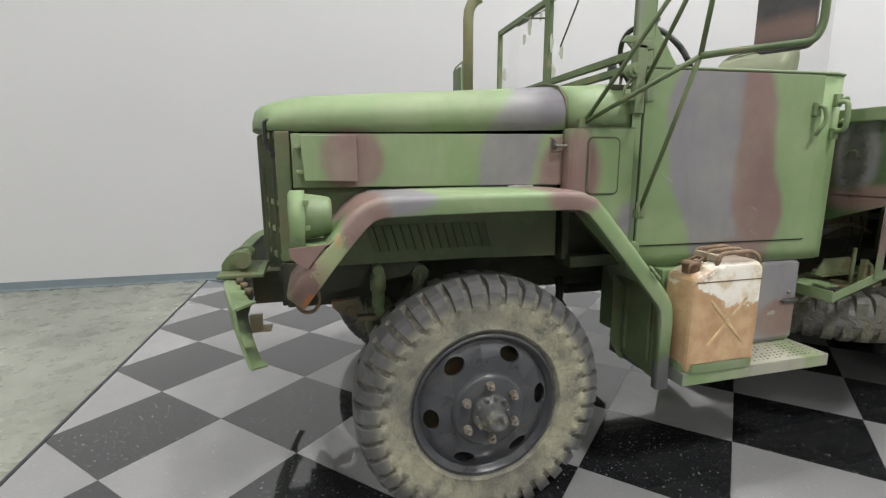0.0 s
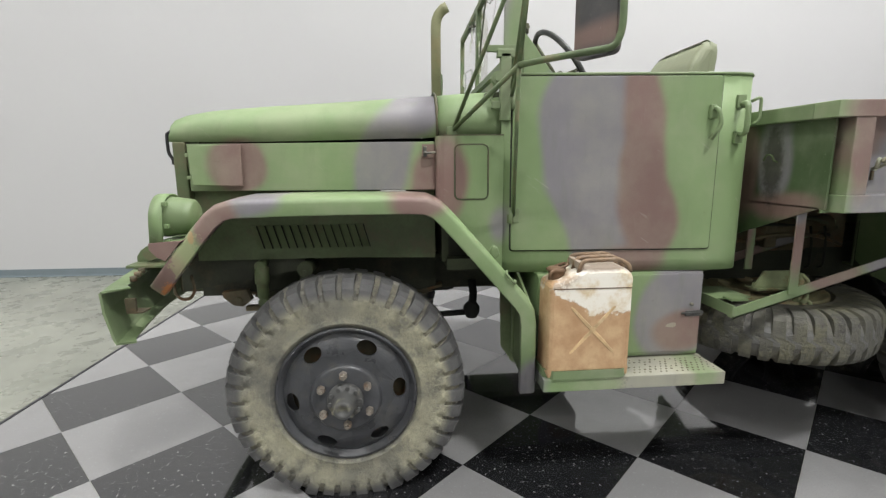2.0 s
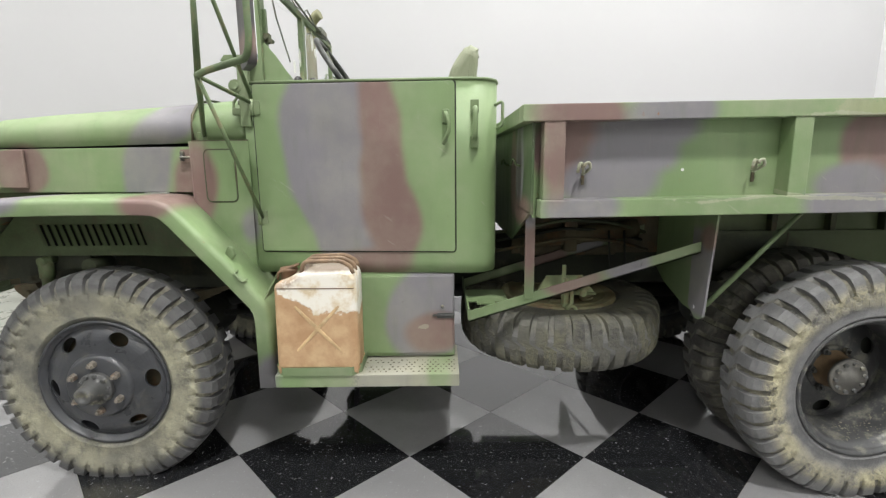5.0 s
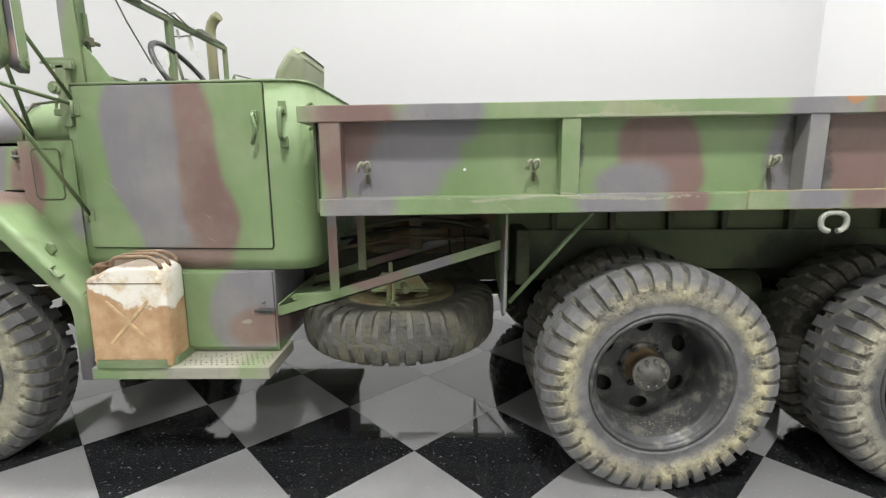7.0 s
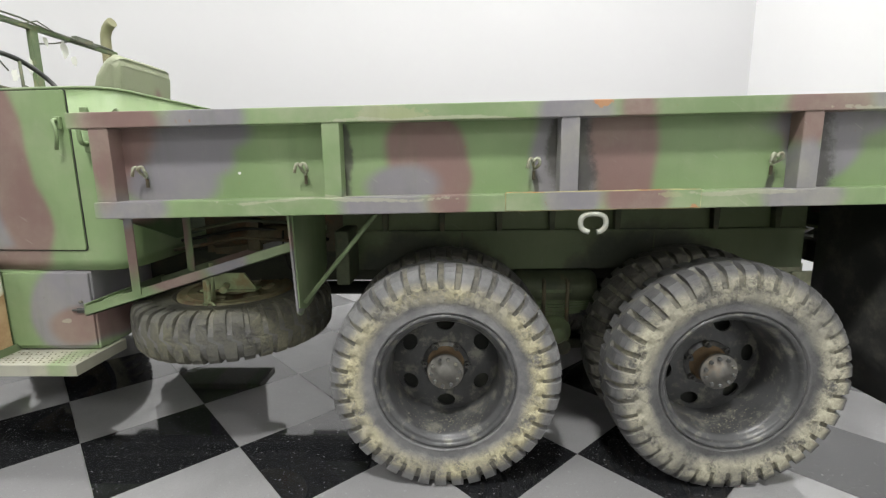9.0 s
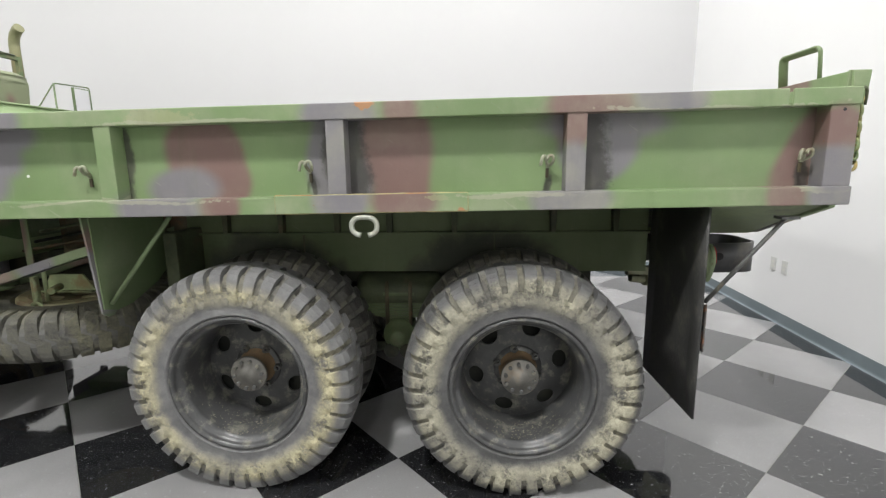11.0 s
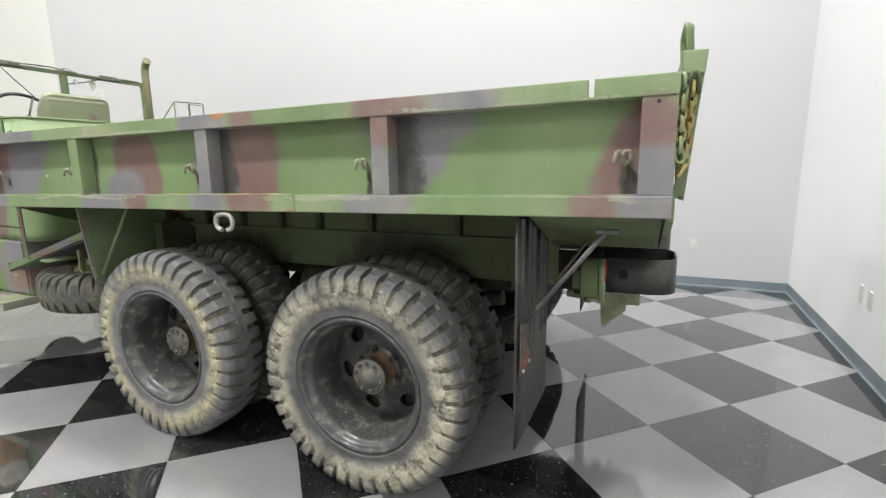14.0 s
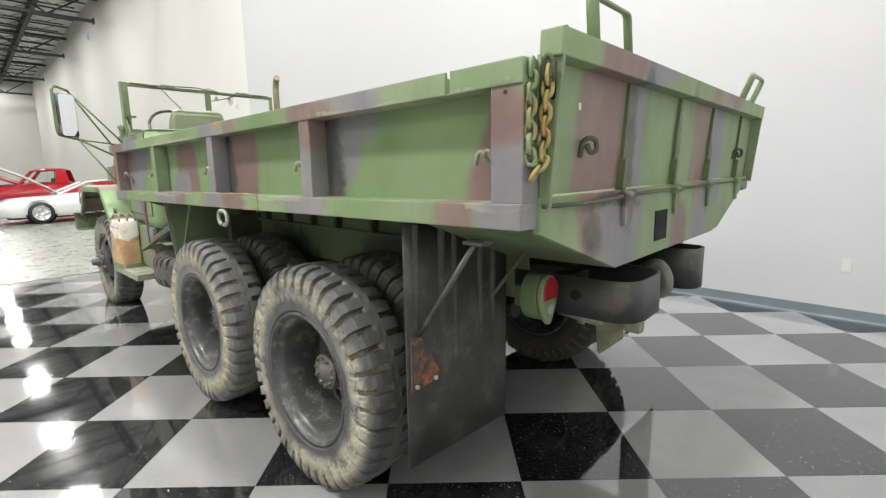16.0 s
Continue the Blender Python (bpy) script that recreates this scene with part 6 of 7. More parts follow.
def lower_gate():
    return prism(B(), [(0.04, 1.34), (0.04, 1.245), (0.515, 1.08), (1.7, 1.08), (2 * CY - 0.04, 1.32), (2 * CY - 0.04, 1.34)], "x", 5.69, 5.715, 0.003)


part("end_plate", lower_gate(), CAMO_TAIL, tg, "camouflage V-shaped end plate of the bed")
# Solid white blocks stand for notches with bright wall showing through
for wy in (0.98, 1.45, 1.98):
    part("rail_notch", box(B(), 5.703, 5.7085, wy, wy + 0.022, 1.655, 1.672), OUTLET, tg)
part("gate_slot", prism(B(), [(0.862, 1.128), (0.99, 1.128), (0.99, 1.245), (0.862, 1.245)], "x", 5.713, 5.719), HOLE, tg)


def gate_top():
    bm = prism(B(), [(5.715, 1.68), (5.77, 1.68), (5.775, 1.745), (5.71, 1.745)], "y", 0.03, 2 * CY - 0.03, 0.004)
    return bm


part("gate_rail", gate_top(), CAMO_TAIL, tg, "camouflage top rail of the tailgate")


def gate_ear():
    bm = prism(B(), [(5.712, 1.32), (5.738, 1.31), (5.762, 1.6), (5.775, 1.747), (5.705, 1.747), (5.7, 1.6)], "y", 0.04, 0.052, 0.002)
    return bm


part("gate_ear", gate_ear(), PAINT, tg, "green side plate with chain slot")
part("gate_ear", flip(gate_ear()), PAINT, tg)
part("chain_slot", prism(B(), rounded_rect(5.737, 5.751, 1.58, 1.67, 0.007), "y", 0.037, 0.041), BLACK, tg)
# White square stands for a small hole with the bright wall behind it
part("white_sticker", box(B(), 5.706, 5.71, 0.236, 0.25, 1.575, 1.594), OUTLET, tg)
for ry in (0.55, 1.06, 1.54, 2.1):
    bm = prism(B(), [(ry - 0.014, 1.3), (ry + 0.014, 1.3), (ry + 0.012, 1.44), (ry - 0.012, 1.44)], "x", 0.011, 0.036)
    prism(bm, [(ry - 0.004, 1.44), (ry + 0.004, 1.44), (ry + 0.004, 1.678), (ry - 0.004, 1.678)], "x", 0.011, 0.024)
    for v in bm.verts:
        v.co.x += gx(v.co.z)
    part("gate_rib", bm, INNER, tg)
    part("gate_hinge", join(rod(B(), (5.727, ry - 0.035, 1.322), (5.727, ry + 0.035, 1.322), 0.016, 12), prism(B(), [(ry - 0.012, 1.34), (ry + 0.012, 1.34), (ry + 0.008, 1.22), (ry - 0.008, 1.22)], "x", 5.716, 5.73, 0.002)), CAMO_TAIL, tg)
part("hinge_rod", tube(B(), [(5.728, 0.03, 1.32), (5.73, 0.3, 1.314), (5.727, 0.6, 1.323), (5.727, 2 * CY - 0.03, 1.322)], 0.006), UNDER, tg)
for hy, lean in ((0.25, 5.732), (1.95, 5.79)):
    part("gate_handle", tube(B(), rounded([(5.742, hy, 1.74), (lean, hy, 1.87), (lean, hy + 0.23, 1.87), (5.742, hy + 0.23, 1.74)], 0.02, 3), 0.018, 8, flat=0.45), PAINT, tg, "bent flat-bar step loop")
for hy in (0.26, 2.05):
    part("rope_hook", tube(B(), rounded([(5.704, hy, 1.445), (5.712, hy, 1.49), (5.73, hy + 0.006, 1.5), (5.742, hy + 0.024, 1.492), (5.742, hy + 0.03, 1.465), (5.728, hy + 0.018, 1.455), (5.722, hy + 0.006, 1.48)], 0.01), 0.0075), UNDER, tg)


def link_pts(c, along, across, half=0.0215, wide=0.0125):
    c, u, v = Vector(c), Vector(along).normalized(), Vector(across).normalized()
    return [c + u * half * math.copysign(abs(math.cos(a)) ** 0.7, math.cos(a)) + v * wide * math.sin(a) for a in [2 * math.pi * k / 14 for k in range(14)]]


def chain(path):
    pts = [Vector(p) for p in path]
    bm, step, k = B(), 0.03, 0
    total, acc = sum((b - a).length for a, b in zip(pts, pts[1:])), 0.0
    d = 0.0
    while d < total:
        s = d
        for a, b in zip(pts, pts[1:]):
            if s <= (b - a).length:
                break
            s -= (b - a).length
        along = (b - a).normalized()
        c = a + along * s
        across = Vector((1, 0.3, 0)) if k % 2 else Vector((0.3, -1, 0))
        across = across - along * across.dot(along)
        tube(bm, link_pts(c, along, across), 0.0058, 6, True)
        d += step
        k += 1
    return bm


CHAIN_RUST = plain("rusty_yellow_chain", (0.34, 0.29, 0.11), 0.6, 0.1, 0.25, 14, 0.3, (0.36, 0.19, 0.045), 0.75, 9)
part("chain_hook", tube(B(), rounded([(5.728, 0.03, 1.6), (5.73, 0.012, 1.665), (5.742, 0.012, 1.685), (5.754, 0.016, 1.67), (5.756, 0.022, 1.62)], 0.012), 0.006), UNDER, tg, "dark bent chain hook")
part("chain", chain([(5.712, -0.006, 1.655), (5.712, -0.012, 1.6), (5.714, -0.014, 1.45), (5.72, -0.014, 1.42)]), CHAIN, tg, "rusty green chain strand")
part("chain", chain([(5.722, -0.002, 1.404), (5.73, 0.015, 1.43), (5.733, 0.024, 1.55), (5.738, 0.026, 1.64)]), CHAIN_RUST, tg, "rusty yellow chain strand")


# ---- rear end
def bumperette(y0, y1, z0=0.872, z1=1.02):
    """A bent plate: from the frame out, round its corner and back."""
    line = rounded([(5.3, y0 - 0.02, 0), (5.77, y0 + 0.005, 0), (5.77, y1, 0), (5.45, y1, 0)], 0.11, 9)
    rows = [[(p.x, p.y, z) for p in line] for z in (z0, z1)]
    return thicken(loft(B(), rows), 0.012)


part("bumperette", bumperette(0.55, 0.88), BUMPER, truck, "black bent-plate rear bumperette")
part("bumperette", bumperette(1.25, 1.43, 0.86, 1.042), BUMPER, truck, "black bent-plate rear bumperette")
part("bolt_hole", rod(B(), (5.56, 0.5345, 0.955), (5.56, 0.56, 0.955), 0.019, 18), HOLE, truck)
part("cross_member", box(B(), 5.36, 5.44, 0.5, 2 * CY - 0.5, 0.86, 0.98, 0.008), DEEP, truck)


PY = 1.09


def pintle():
    bm = box(B(), 5.44, 5.6, PY - 0.06, PY + 0.06, 0.83, 0.97, 0.015)
    tube(bm, rounded([(5.58, PY, 0.95), (5.66, PY, 1.0), (5.7, PY, 0.95), (5.7, PY, 0.88), (5.64, PY, 0.86)], 0.04), 0.028, 12)
    return bm


def tail_light():
    return join(prism(B(), [(0.482 + 0.06 * math.cos(a) * (1 if math.sin(a) > 0 else 1 + 0.42 * math.sin(a)), 0.95 + (0.08 if math.sin(a) > 0 else 0.112) * math.sin(a)) for a in [2 * math.pi * k / 18 for k in range(18)]], "x", 5.468, 5.49, 0.008), B())


CHIPPED = plain("chipped_pale_green_paint", (0.21, 0.27, 0.15), 0.5, 0, 0.2, 14, 0.2, (0.14, 0.13, 0.07), 0.8, 14)
part("pintle_hook", pintle(), plain("worn_grey_green_hook_steel", (0.15, 0.165, 0.125), 0.5, 0.1, 0.25, 12, 0.2, (0.09, 0.085, 0.06), 0.6, 9), truck, "chipped green pintle tow hook")
tl = part("tail_light", tail_light(), CHIPPED, truck, "green tail light housing with red lens")
part("lens", prism(B(), [(0.436, 0.94), (0.528, 0.94)] + [(0.482 + 0.048 * math.cos(a), 0.965 + 0.058 * math.sin(a)) for a in [math.pi * k / 10 for k in range(11)]], "x", 5.487, 5.497, 0.003), RED_LENS, tl, "red reflector lens")
part("lens_rim", rod(B(), (5.486, 0.485, 0.9), (5.492, 0.485, 0.9), 0.02, 12), RINGS, tl)
part("lamp_housing", prism(B(), [(0.482 + 0.062 * math.cos(a), 0.94 + 0.088 * math.sin(a)) for a in [2 * math.pi * k / 20 for k in range(20)]], "x", 5.395, 5.467, 0.008), INNER, tl, "dark green lamp housing")
part("lamp_bracket", box(box(B(), 5.36, 5.396, 0.44, 0.52, 0.9, 0.98, 0.004), 5.37, 5.386, 0.47, 0.82, 0.92, 0.95, 0.003), UNDER, tl)
part("tail_light", flip(tail_light()), CHIPPED, truck, "green tail light housing with red lens")


def coupling():
    bm = rod(B(), (5.27, 0.95, 0.745), (5.47, 1.01, 0.705), 0.022, 12)
    rod(bm, (5.36, 0.97, 0.727), (5.39, 0.98, 0.72), 0.032, 10)
    box(bm, 5.42, 5.63, 1.0, 1.06, 0.69, 0.74, 0.006)
    prism(bm, [(5.43, 0.75), (5.565, 0.75), (5.565, 0.66), (5.458, 0.56), (5.445, 0.57)], "y", 0.988, 0.999, 0.003)
    rod(bm, (5.56, 0.985, 0.715), (5.56, 1.0, 0.715), 0.012, 8)
    box(bm, 5.27, 5.5, 1.0, 1.06, 0.741, 0.8, 0.006)
    return bm


part("air_coupling", coupling(), plain("weathered_coupling_steel", (0.3, 0.31, 0.2), 0.5, 0.2, 0.25, 14, 0.2, (0.2, 0.12, 0.06), 0.5), truck, "weathered trailer air coupling")


# ---- rear mud flap
def flap(y0, y1):
    rows = []
    for z, bow in ((1.25, 0.0), (1.0, 0.004), (0.8, 0.01), (0.6, 0.004), (0.38, 0.0)):
        rows.append([(5.235 + bow * math.sin(math.pi * i / 6), y0 + (y1 - y0) * i / 6, z - (0.02 if z < 0.45 else 0) * (i / 6)) for i in range(7)])
    return thicken(loft(B(), rows), 0.008)


mf = part("mud_flap", flap(-0.005, 0.56), FLAP, truck, "black rubber mud flap with rusty clip")
part("mud_flap", flip(flap(-0.005, 0.56)), FLAP, truck, "black rubber mud flap")
part("flap_stay", rod(box(B(), 5.49, 5.56, -0.01, 0.04, 1.205, 1.216, 0.002), (5.52, 0.01, 1.21), (5.257, 0.035, 0.867), 0.0085), STEEL_WORN, mf)
part("flap_stay", rod(B(), (5.465, 0.427, 1.18), (5.3, 0.38, 0.94), 0.007), UNDER_RUST, mf)
part("flap_plate", prism(B(), [(0.0, 0.87), (0.05, 0.85), (0.14, 0.7), (0.12, 0.68), (0.0, 0.67)], "x", 5.246, 5.252), plain("rusty_clip_plate", (0.07, 0.065, 0.06), 0.6, 0.1, 0.3, 8, 0.2, (0.4, 0.13, 0.03), 1.0, 9), mf, "rust-stained clip plate")
for bz, by in ((0.685, 0.02), (0.69, 0.11)):
    part("clip_bolt", rod(B(), (5.25, by, bz), (5.26, by, bz), 0.008, 8), RINGS, mf)
for fy, fw in ((0.03, 0.025), (0.15, 0.04), (0.22, 0.025), (0.37, 0.035), (0.45, 0.03)):
    part("flap_rib", prism(B(), [(5.238, fy), (5.247, fy + fw * 0.25), (5.25, fy + fw * 0.5), (5.247, fy + fw * 0.75), (5.238, fy + fw)], "z", 0.72, 1.24), FLAP, mf)
part("tank_bracket", box(B(), 2.75, 2.82, 0.45, 0.7, 0.82, 1.1, 0.01), UNDER, truck)
part("air_tank", join(B(), lathe(B(), [(0.0, -0.25), (0.08, -0.24), (0.11, -0.2), (0.11, 0.2), (0.08, 0.24), (0.0, 0.25)], 24), pose(3.92, 0.78, 0.72, 0, 0, 90)), UNDER, truck, "dark green air tank between the rear axles")

# ---------------------------------------------------------------- jerry can
jc = thing("jerry_can", (0.99, 0.18, 0.545), "dented rusty jerry can with flaking white paint on running board", "jerry can")


def can_body():
    pts = [(0.836, 0.548), (1.18, 0.548), (1.183, 0.56), (1.185, 0.965), (1.168, 0.998), (1.12, 1.006), (0.985, 1.004), (0.945, 0.99), (0.885, 0.958), (0.838, 0.945), (0.832, 0.56)]
    return prism(B(), pts, "y", 0.1, 0.268, 0.03, 4)


part("can_body", can_body(), CAN, jc)


def cross_stroke(s, k):
    """One arm of the stamped cross, a flat ridge that tapers outwards."""
    c = Vector((1.017, 0.104, 0.75))
    u = Vector((k * 0.68, 0, s * k * 0.73))
    v = Vector((-u.z, 0, u.x))
    bm = B()
    rows = []
    for d, w, h in ((0.012, 0.011, 0.006), (0.05, 0.0105, 0.007), (0.12, 0.009, 0.006), (0.152, 0.005, 0.002)):
        rows.append([c + u * d + v * w, c + u * d + v * w * 0.55 + Vector((0, -h, 0)), c + u * d - v * w * 0.55 + Vector((0, -h, 0)), c + u * d - v * w])
    return loft(bm, [[tuple(p) for p in r] for r in rows], smooth=False)


part("shoulder_seam", tube(B(), [(0.85, 0.101, 0.926), (1.0, 0.0985, 0.926), (1.175, 0.101, 0.924)], 0.0025, 6), HUB_RUST, jc)
RUBBED = plain("rubbed_tan_can_paint", (0.55, 0.39, 0.21), 0.45, 0, 0.25, 14, 0.2, (0.6, 0.5, 0.34), 0.5, 12)
for cs in (1, -1):
    for ck in (1, -1):
        part("cross_stroke", cross_stroke(cs, ck), RUBBED, jc)
part("cross_boss", box(B(), 1.005, 1.029, 0.096, 0.104, 0.738, 0.762, 0.003), RUBBED, jc)


def can_handle(y):
    """One flat pressed strap, rounded off at the back."""
    path = rounded([(0.955, y, 0.985), (0.968, y, 1.036), (1.12, y, 1.04), (1.164, y, 1.015), (1.172, y, 0.985)], 0.022)
    bm = tube(B(), path, 0.0095, 8)
    for v in bm.verts:
        v.co.y = y + (v.co.y - y) * 0.8
    return bm


CAN_STRAP = plain("rust_brown_strap_paint", (0.19, 0.125, 0.075), 0.6, 0, 0.3, 18, 0.3, (0.4, 0.32, 0.22), 0.4, 12)
for hy in (0.118, 0.182, 0.246):
    part("handle", can_handle(hy), CAN_STRAP, jc, "rusty carrying handle")
part("handle_bridge", box(B(), 0.957, 0.978, 0.118, 0.246, 1.0, 1.03, 0.004), CAN, jc)
part("spout", join(lathe(B(), [(0.0, 0.03), (0.035, 0.028), (0.04, 0.015), (0.034, 0.01), (0.034, -0.02)], 20), B()), HUB_RUST, jc, "rusty spout cap", pose(0.885, 0.18, 0.972, 90, 0, 0))
part("spout_lever", tube(B(), rounded([(0.845, 0.15, 0.955), (0.85, 0.15, 0.985), (0.925, 0.16, 1.012), (0.925, 0.2, 1.012), (0.85, 0.21, 0.985)], 0.01), 0.006), HUB_RUST, jc)

# ---------------------------------------------------------------- hall fittings
def high_bay(x, y):
    ob = thing("high_bay_lamp", ROOM @ pose(x, y, 9.14), "white round ceiling lamp, lit, of the known row or added for light", "ceiling lamp", "high-bay lamps")
    m = ROOM @ pose(x, y, 0)
    def w(bm):
        bm.transform(m)
        return bm
    part("housing", w(join(B(), lathe(B(), [(0.0, 0.28), (0.12, 0.28), (0.16, 0.16), (0.48, 0.03), (0.49, 0.01), (0.44, 0.012)], 28), pose(0, 0, 9.16, 90))), OUTLET, ob)
    part("diffuser", w(join(B(), lathe(B(), [(0.0, 0.0), (0.44, 0.0), (0.44, 0.012), (0.0, 0.012)], 28), pose(0, 0, 9.166, 90))), LAMP_FACE, ob)
    part("rod", w(rod(B(), (0, 0, 9.43), (0, 0, ZC), 0.015)), TRUSS, ob)


# Added fill lights get a housing too, like the known row
for lx, ly, lp in LAMPS:
    high_bay(lx, ly)


def joist(x):
    """A shallow bar joist across the hall: two chords and a zigzag web."""
    bm = box(B(), x - 0.04, x + 0.04, Y0 + 0.02, Y1 - 0.02, ZC - 0.06, ZC - 0.002)
    box(bm, x - 0.03, x + 0.03, Y0 + 0.5, Y1 - 0.5, ZC - 0.36, ZC - 0.31)
    n = 40
    for i in range(n):
        ya = Y0 + 0.6 + (Y1 - Y0 - 1.2) * i / n
        yb = Y0 + 0.6 + (Y1 - Y0 - 1.2) * (i + 1) / n
        za, zb = (ZC - 0.33, ZC - 0.03) if i % 2 else (ZC - 0.03, ZC - 0.33)
        rod(bm, (x, ya, za), (x, yb, zb), 0.016, 4)
    return bm


joists = [X0 + 1.0 + i * 1.8 for i in range(31)]
for jx in joists:
    solid("roof_joist", joist(jx), TRUSS, "dark grey open-web steel roof joist", "roof joist", m=ROOM, group="roof joists")


def truss(x):
    """A deep roof truss across the hall, hung under the joists, with bearing plates at its ends."""
    bm = box(B(), x - 0.08, x + 0.08, Y0 + 0.02, Y1 - 0.02, ZC - 0.5, ZC - 0.37)
    box(bm, x - 0.08, x + 0.08, Y0 + 0.3, Y1 - 0.25, ZC - 1.5, ZC - 1.38)
    box(bm, x - 0.12, x + 0.12, Y1 - 0.3, Y1 - 0.24, ZC - 1.55, ZC - 1.3)
    n = 20
    for i in range(n):
        ya = Y0 + 0.5 + (Y1 - Y0 - 1.0) * i / n
        yb = Y0 + 0.5 + (Y1 - Y0 - 1.0) * (i + 1) / n
        za, zb = (ZC - 1.42, ZC - 0.45) if i % 2 else (ZC - 0.45, ZC - 1.42)
        rod(bm, (x, ya, za), (x, yb, zb), 0.045, 4)
    return bm


for jx in (-48.9, -39.9, -30.3, -21.3, -12.3, -3.3):
    solid("roof_truss", truss(jx), TRUSS, "deep dark grey open-web roof truss", "roof truss", m=ROOM, group="roof trusses")


def girder(y):
    bm = box(B(), X0 + 0.05, X1 - 0.05, y - 0.09, y + 0.09, ZC - 0.6, ZC - 0.5)
    box(bm, X0 + 0.05, X1 - 0.05, y - 0.09, y + 0.09, ZC - 0.22, ZC - 0.12)
    n = 60
    for i in range(n):
        xa, xb = X0 + 0.2 + (X1 - X0 - 0.4) * i / n, X0 + 0.2 + (X1 - X0 - 0.4) * (i + 1) / n
        za, zb = (ZC - 0.55, ZC - 0.17) if i % 2 else (ZC - 0.17, ZC - 0.55)
        rod(bm, (xa, y, za), (xb, y, zb), 0.03, 4)
    return bm


solid("roof_girder", girder(2.6), TRUSS, "dark grey steel girder under the joists", "girder", m=ROOM)
solid("roof_girder", girder(-9.0), TRUSS, "dark grey steel girder under the joists", "girder", m=ROOM)


PLATE = simple("off_white_outlet_plate", (0.55, 0.55, 0.535), 0.4)


def outlet(name, m, label):
    ob = thing(name, m, label, "wall plate")
    bm = prism(B(), rounded_rect(-0.036, 0.036, -0.058, 0.058, 0.006), "y", -0.007, 0.0, 0.0015)
    bm.transform(m)
    part("plate", bm, PLATE, ob)
    for z in (-0.02, 0.02):
        bm = prism(B(), rounded_rect(-0.014, 0.014, z - 0.012, z + 0.012, 0.005), "y", -0.009, -0.0065)
        bm.transform(m)
        part("socket", bm, WALL_WHITE, ob)


outlet("wall_outlet", ROOM @ pose(X1, 2.66, 0.51, 0, 0, -90), "white wall outlet plate on the end wall")
outlet("wall_outlet", ROOM @ pose(X1, 2.5, 0.505, 0, 0, -90), "white wall outlet plate on the end wall")
outlet("wall_outlet", ROOM @ pose(6.02, Y1, 0.5, 0, 0, 0), "white wall outlet plate on the back wall")


sensor = thing("wall_sensor", ROOM @ pose(-24.18, Y1, 8.25), "small grey sensor box high on the long wall", "sensor")
bm = box(B(), -0.12, 0.12, -0.16, 0.002, -0.12, 0.12, 0.02)
bm.transform(ROOM @ pose(-24.18, Y1, 8.25))
part("housing", bm, CEIL, sensor)
bm = rod(B(), (0, -0.08, 0.1), (0, -0.02, 0.32), 0.02, 8)
bm.transform(ROOM @ pose(-24.18, Y1, 8.25))
part("bracket", bm, CEIL, sensor)

# ---------------------------------------------------------------- parked cars far off
def car_wheel(r=0.32):
    bm = lathe(B(), [(r - 0.1, -0.1), (r - 0.03, -0.11), (r, -0.08), (r, 0.08), (r - 0.03, 0.11), (r - 0.1, 0.1)], 28)
    al = lathe(B(), [(0.0, -0.06), (0.05, -0.07), (0.06, -0.05), (r - 0.11, -0.09), (r - 0.1, -0.1), (r - 0.1, 0.1)], 28)
    for k in range(5):
        a = 2 * math.pi * k / 5
        b2 = box(B(), 0.04, r - 0.11, -0.095, -0.06, -0.035, 0.035, 0.01)
        join(al, b2, pose(0, 0, 0, 0, degrees_of(a), 0))
    return mesh_of("tyre", bm, CAR_TRIM), mesh_of("rim", al, CAR_ALLOY)


def degrees_of(a):
    return a * 180 / math.pi


CW = car_wheel()


def body_loft(stations, crown=0.06):
    """A car body from stations (x, half width, low, belt)."""
    rows = []
    for x, w, lo, hi in stations:
        left = [(x, -w * 0.9, lo), (x, -w, lo + 0.12), (x, -w, lo + (hi - lo) * 0.55), (x, -w * 0.95, hi - 0.05), (x, -w * 0.84, hi), (x, 0, hi + crown * 0.4)]
        rows.append(left + [(a, -y, z) for a, y, z in left[:-1][::-1]])
    return loft(B(), rows, True)


def car(name, m, paint, label, stations, wheels, roof, glass, lid, track):
    ob = thing(name, m, label, "car")
    def w(bm):
        bm.transform(m)
        return bm
    part("body", w(body_loft(stations)), paint, ob)
    if roof:
        part("roof", w(thicken(loft(B(), [[(x, y, z) for y in (-s, -s * 0.5, 0, s * 0.5, s)] for x, s, z in roof]), 0.03)), paint, ob)
    for a in glass:
        part("pillar", w(tube(B(), a, 0.035, 6)), paint, ob)
    if lid:
        part("raised_hood", w(thicken(loft(B(), [[(x, y, z) for y in (-0.7, -0.35, 0, 0.35, 0.7)] for x, z in lid]), 0.03)), paint, ob, "hood propped open")
    part("underside", w(box(B(), stations[0][0] + 0.2, stations[-1][0] - 0.2, -0.6, 0.6, 0.14, 0.4)), CAR_TRIM, ob)
    for x in wheels:
        for s in (-1, 1):
            wm = m @ pose(x, s * track, 0.32, 0, 0, 0 if s < 0 else 180)
            t = part("wheel", CW[1], None, ob, "", wm)
            part("tyre", CW[0], None, t)
            part("wheel_arch", w(join(B(), lathe(B(), [(0.37, -0.02), (0.37, 0.04), (0.0, 0.04)], 24), pose(x, s * (track + 0.075), 0.33, 0, 0, 0 if s < 0 else 180))), CAR_TRIM, ob)


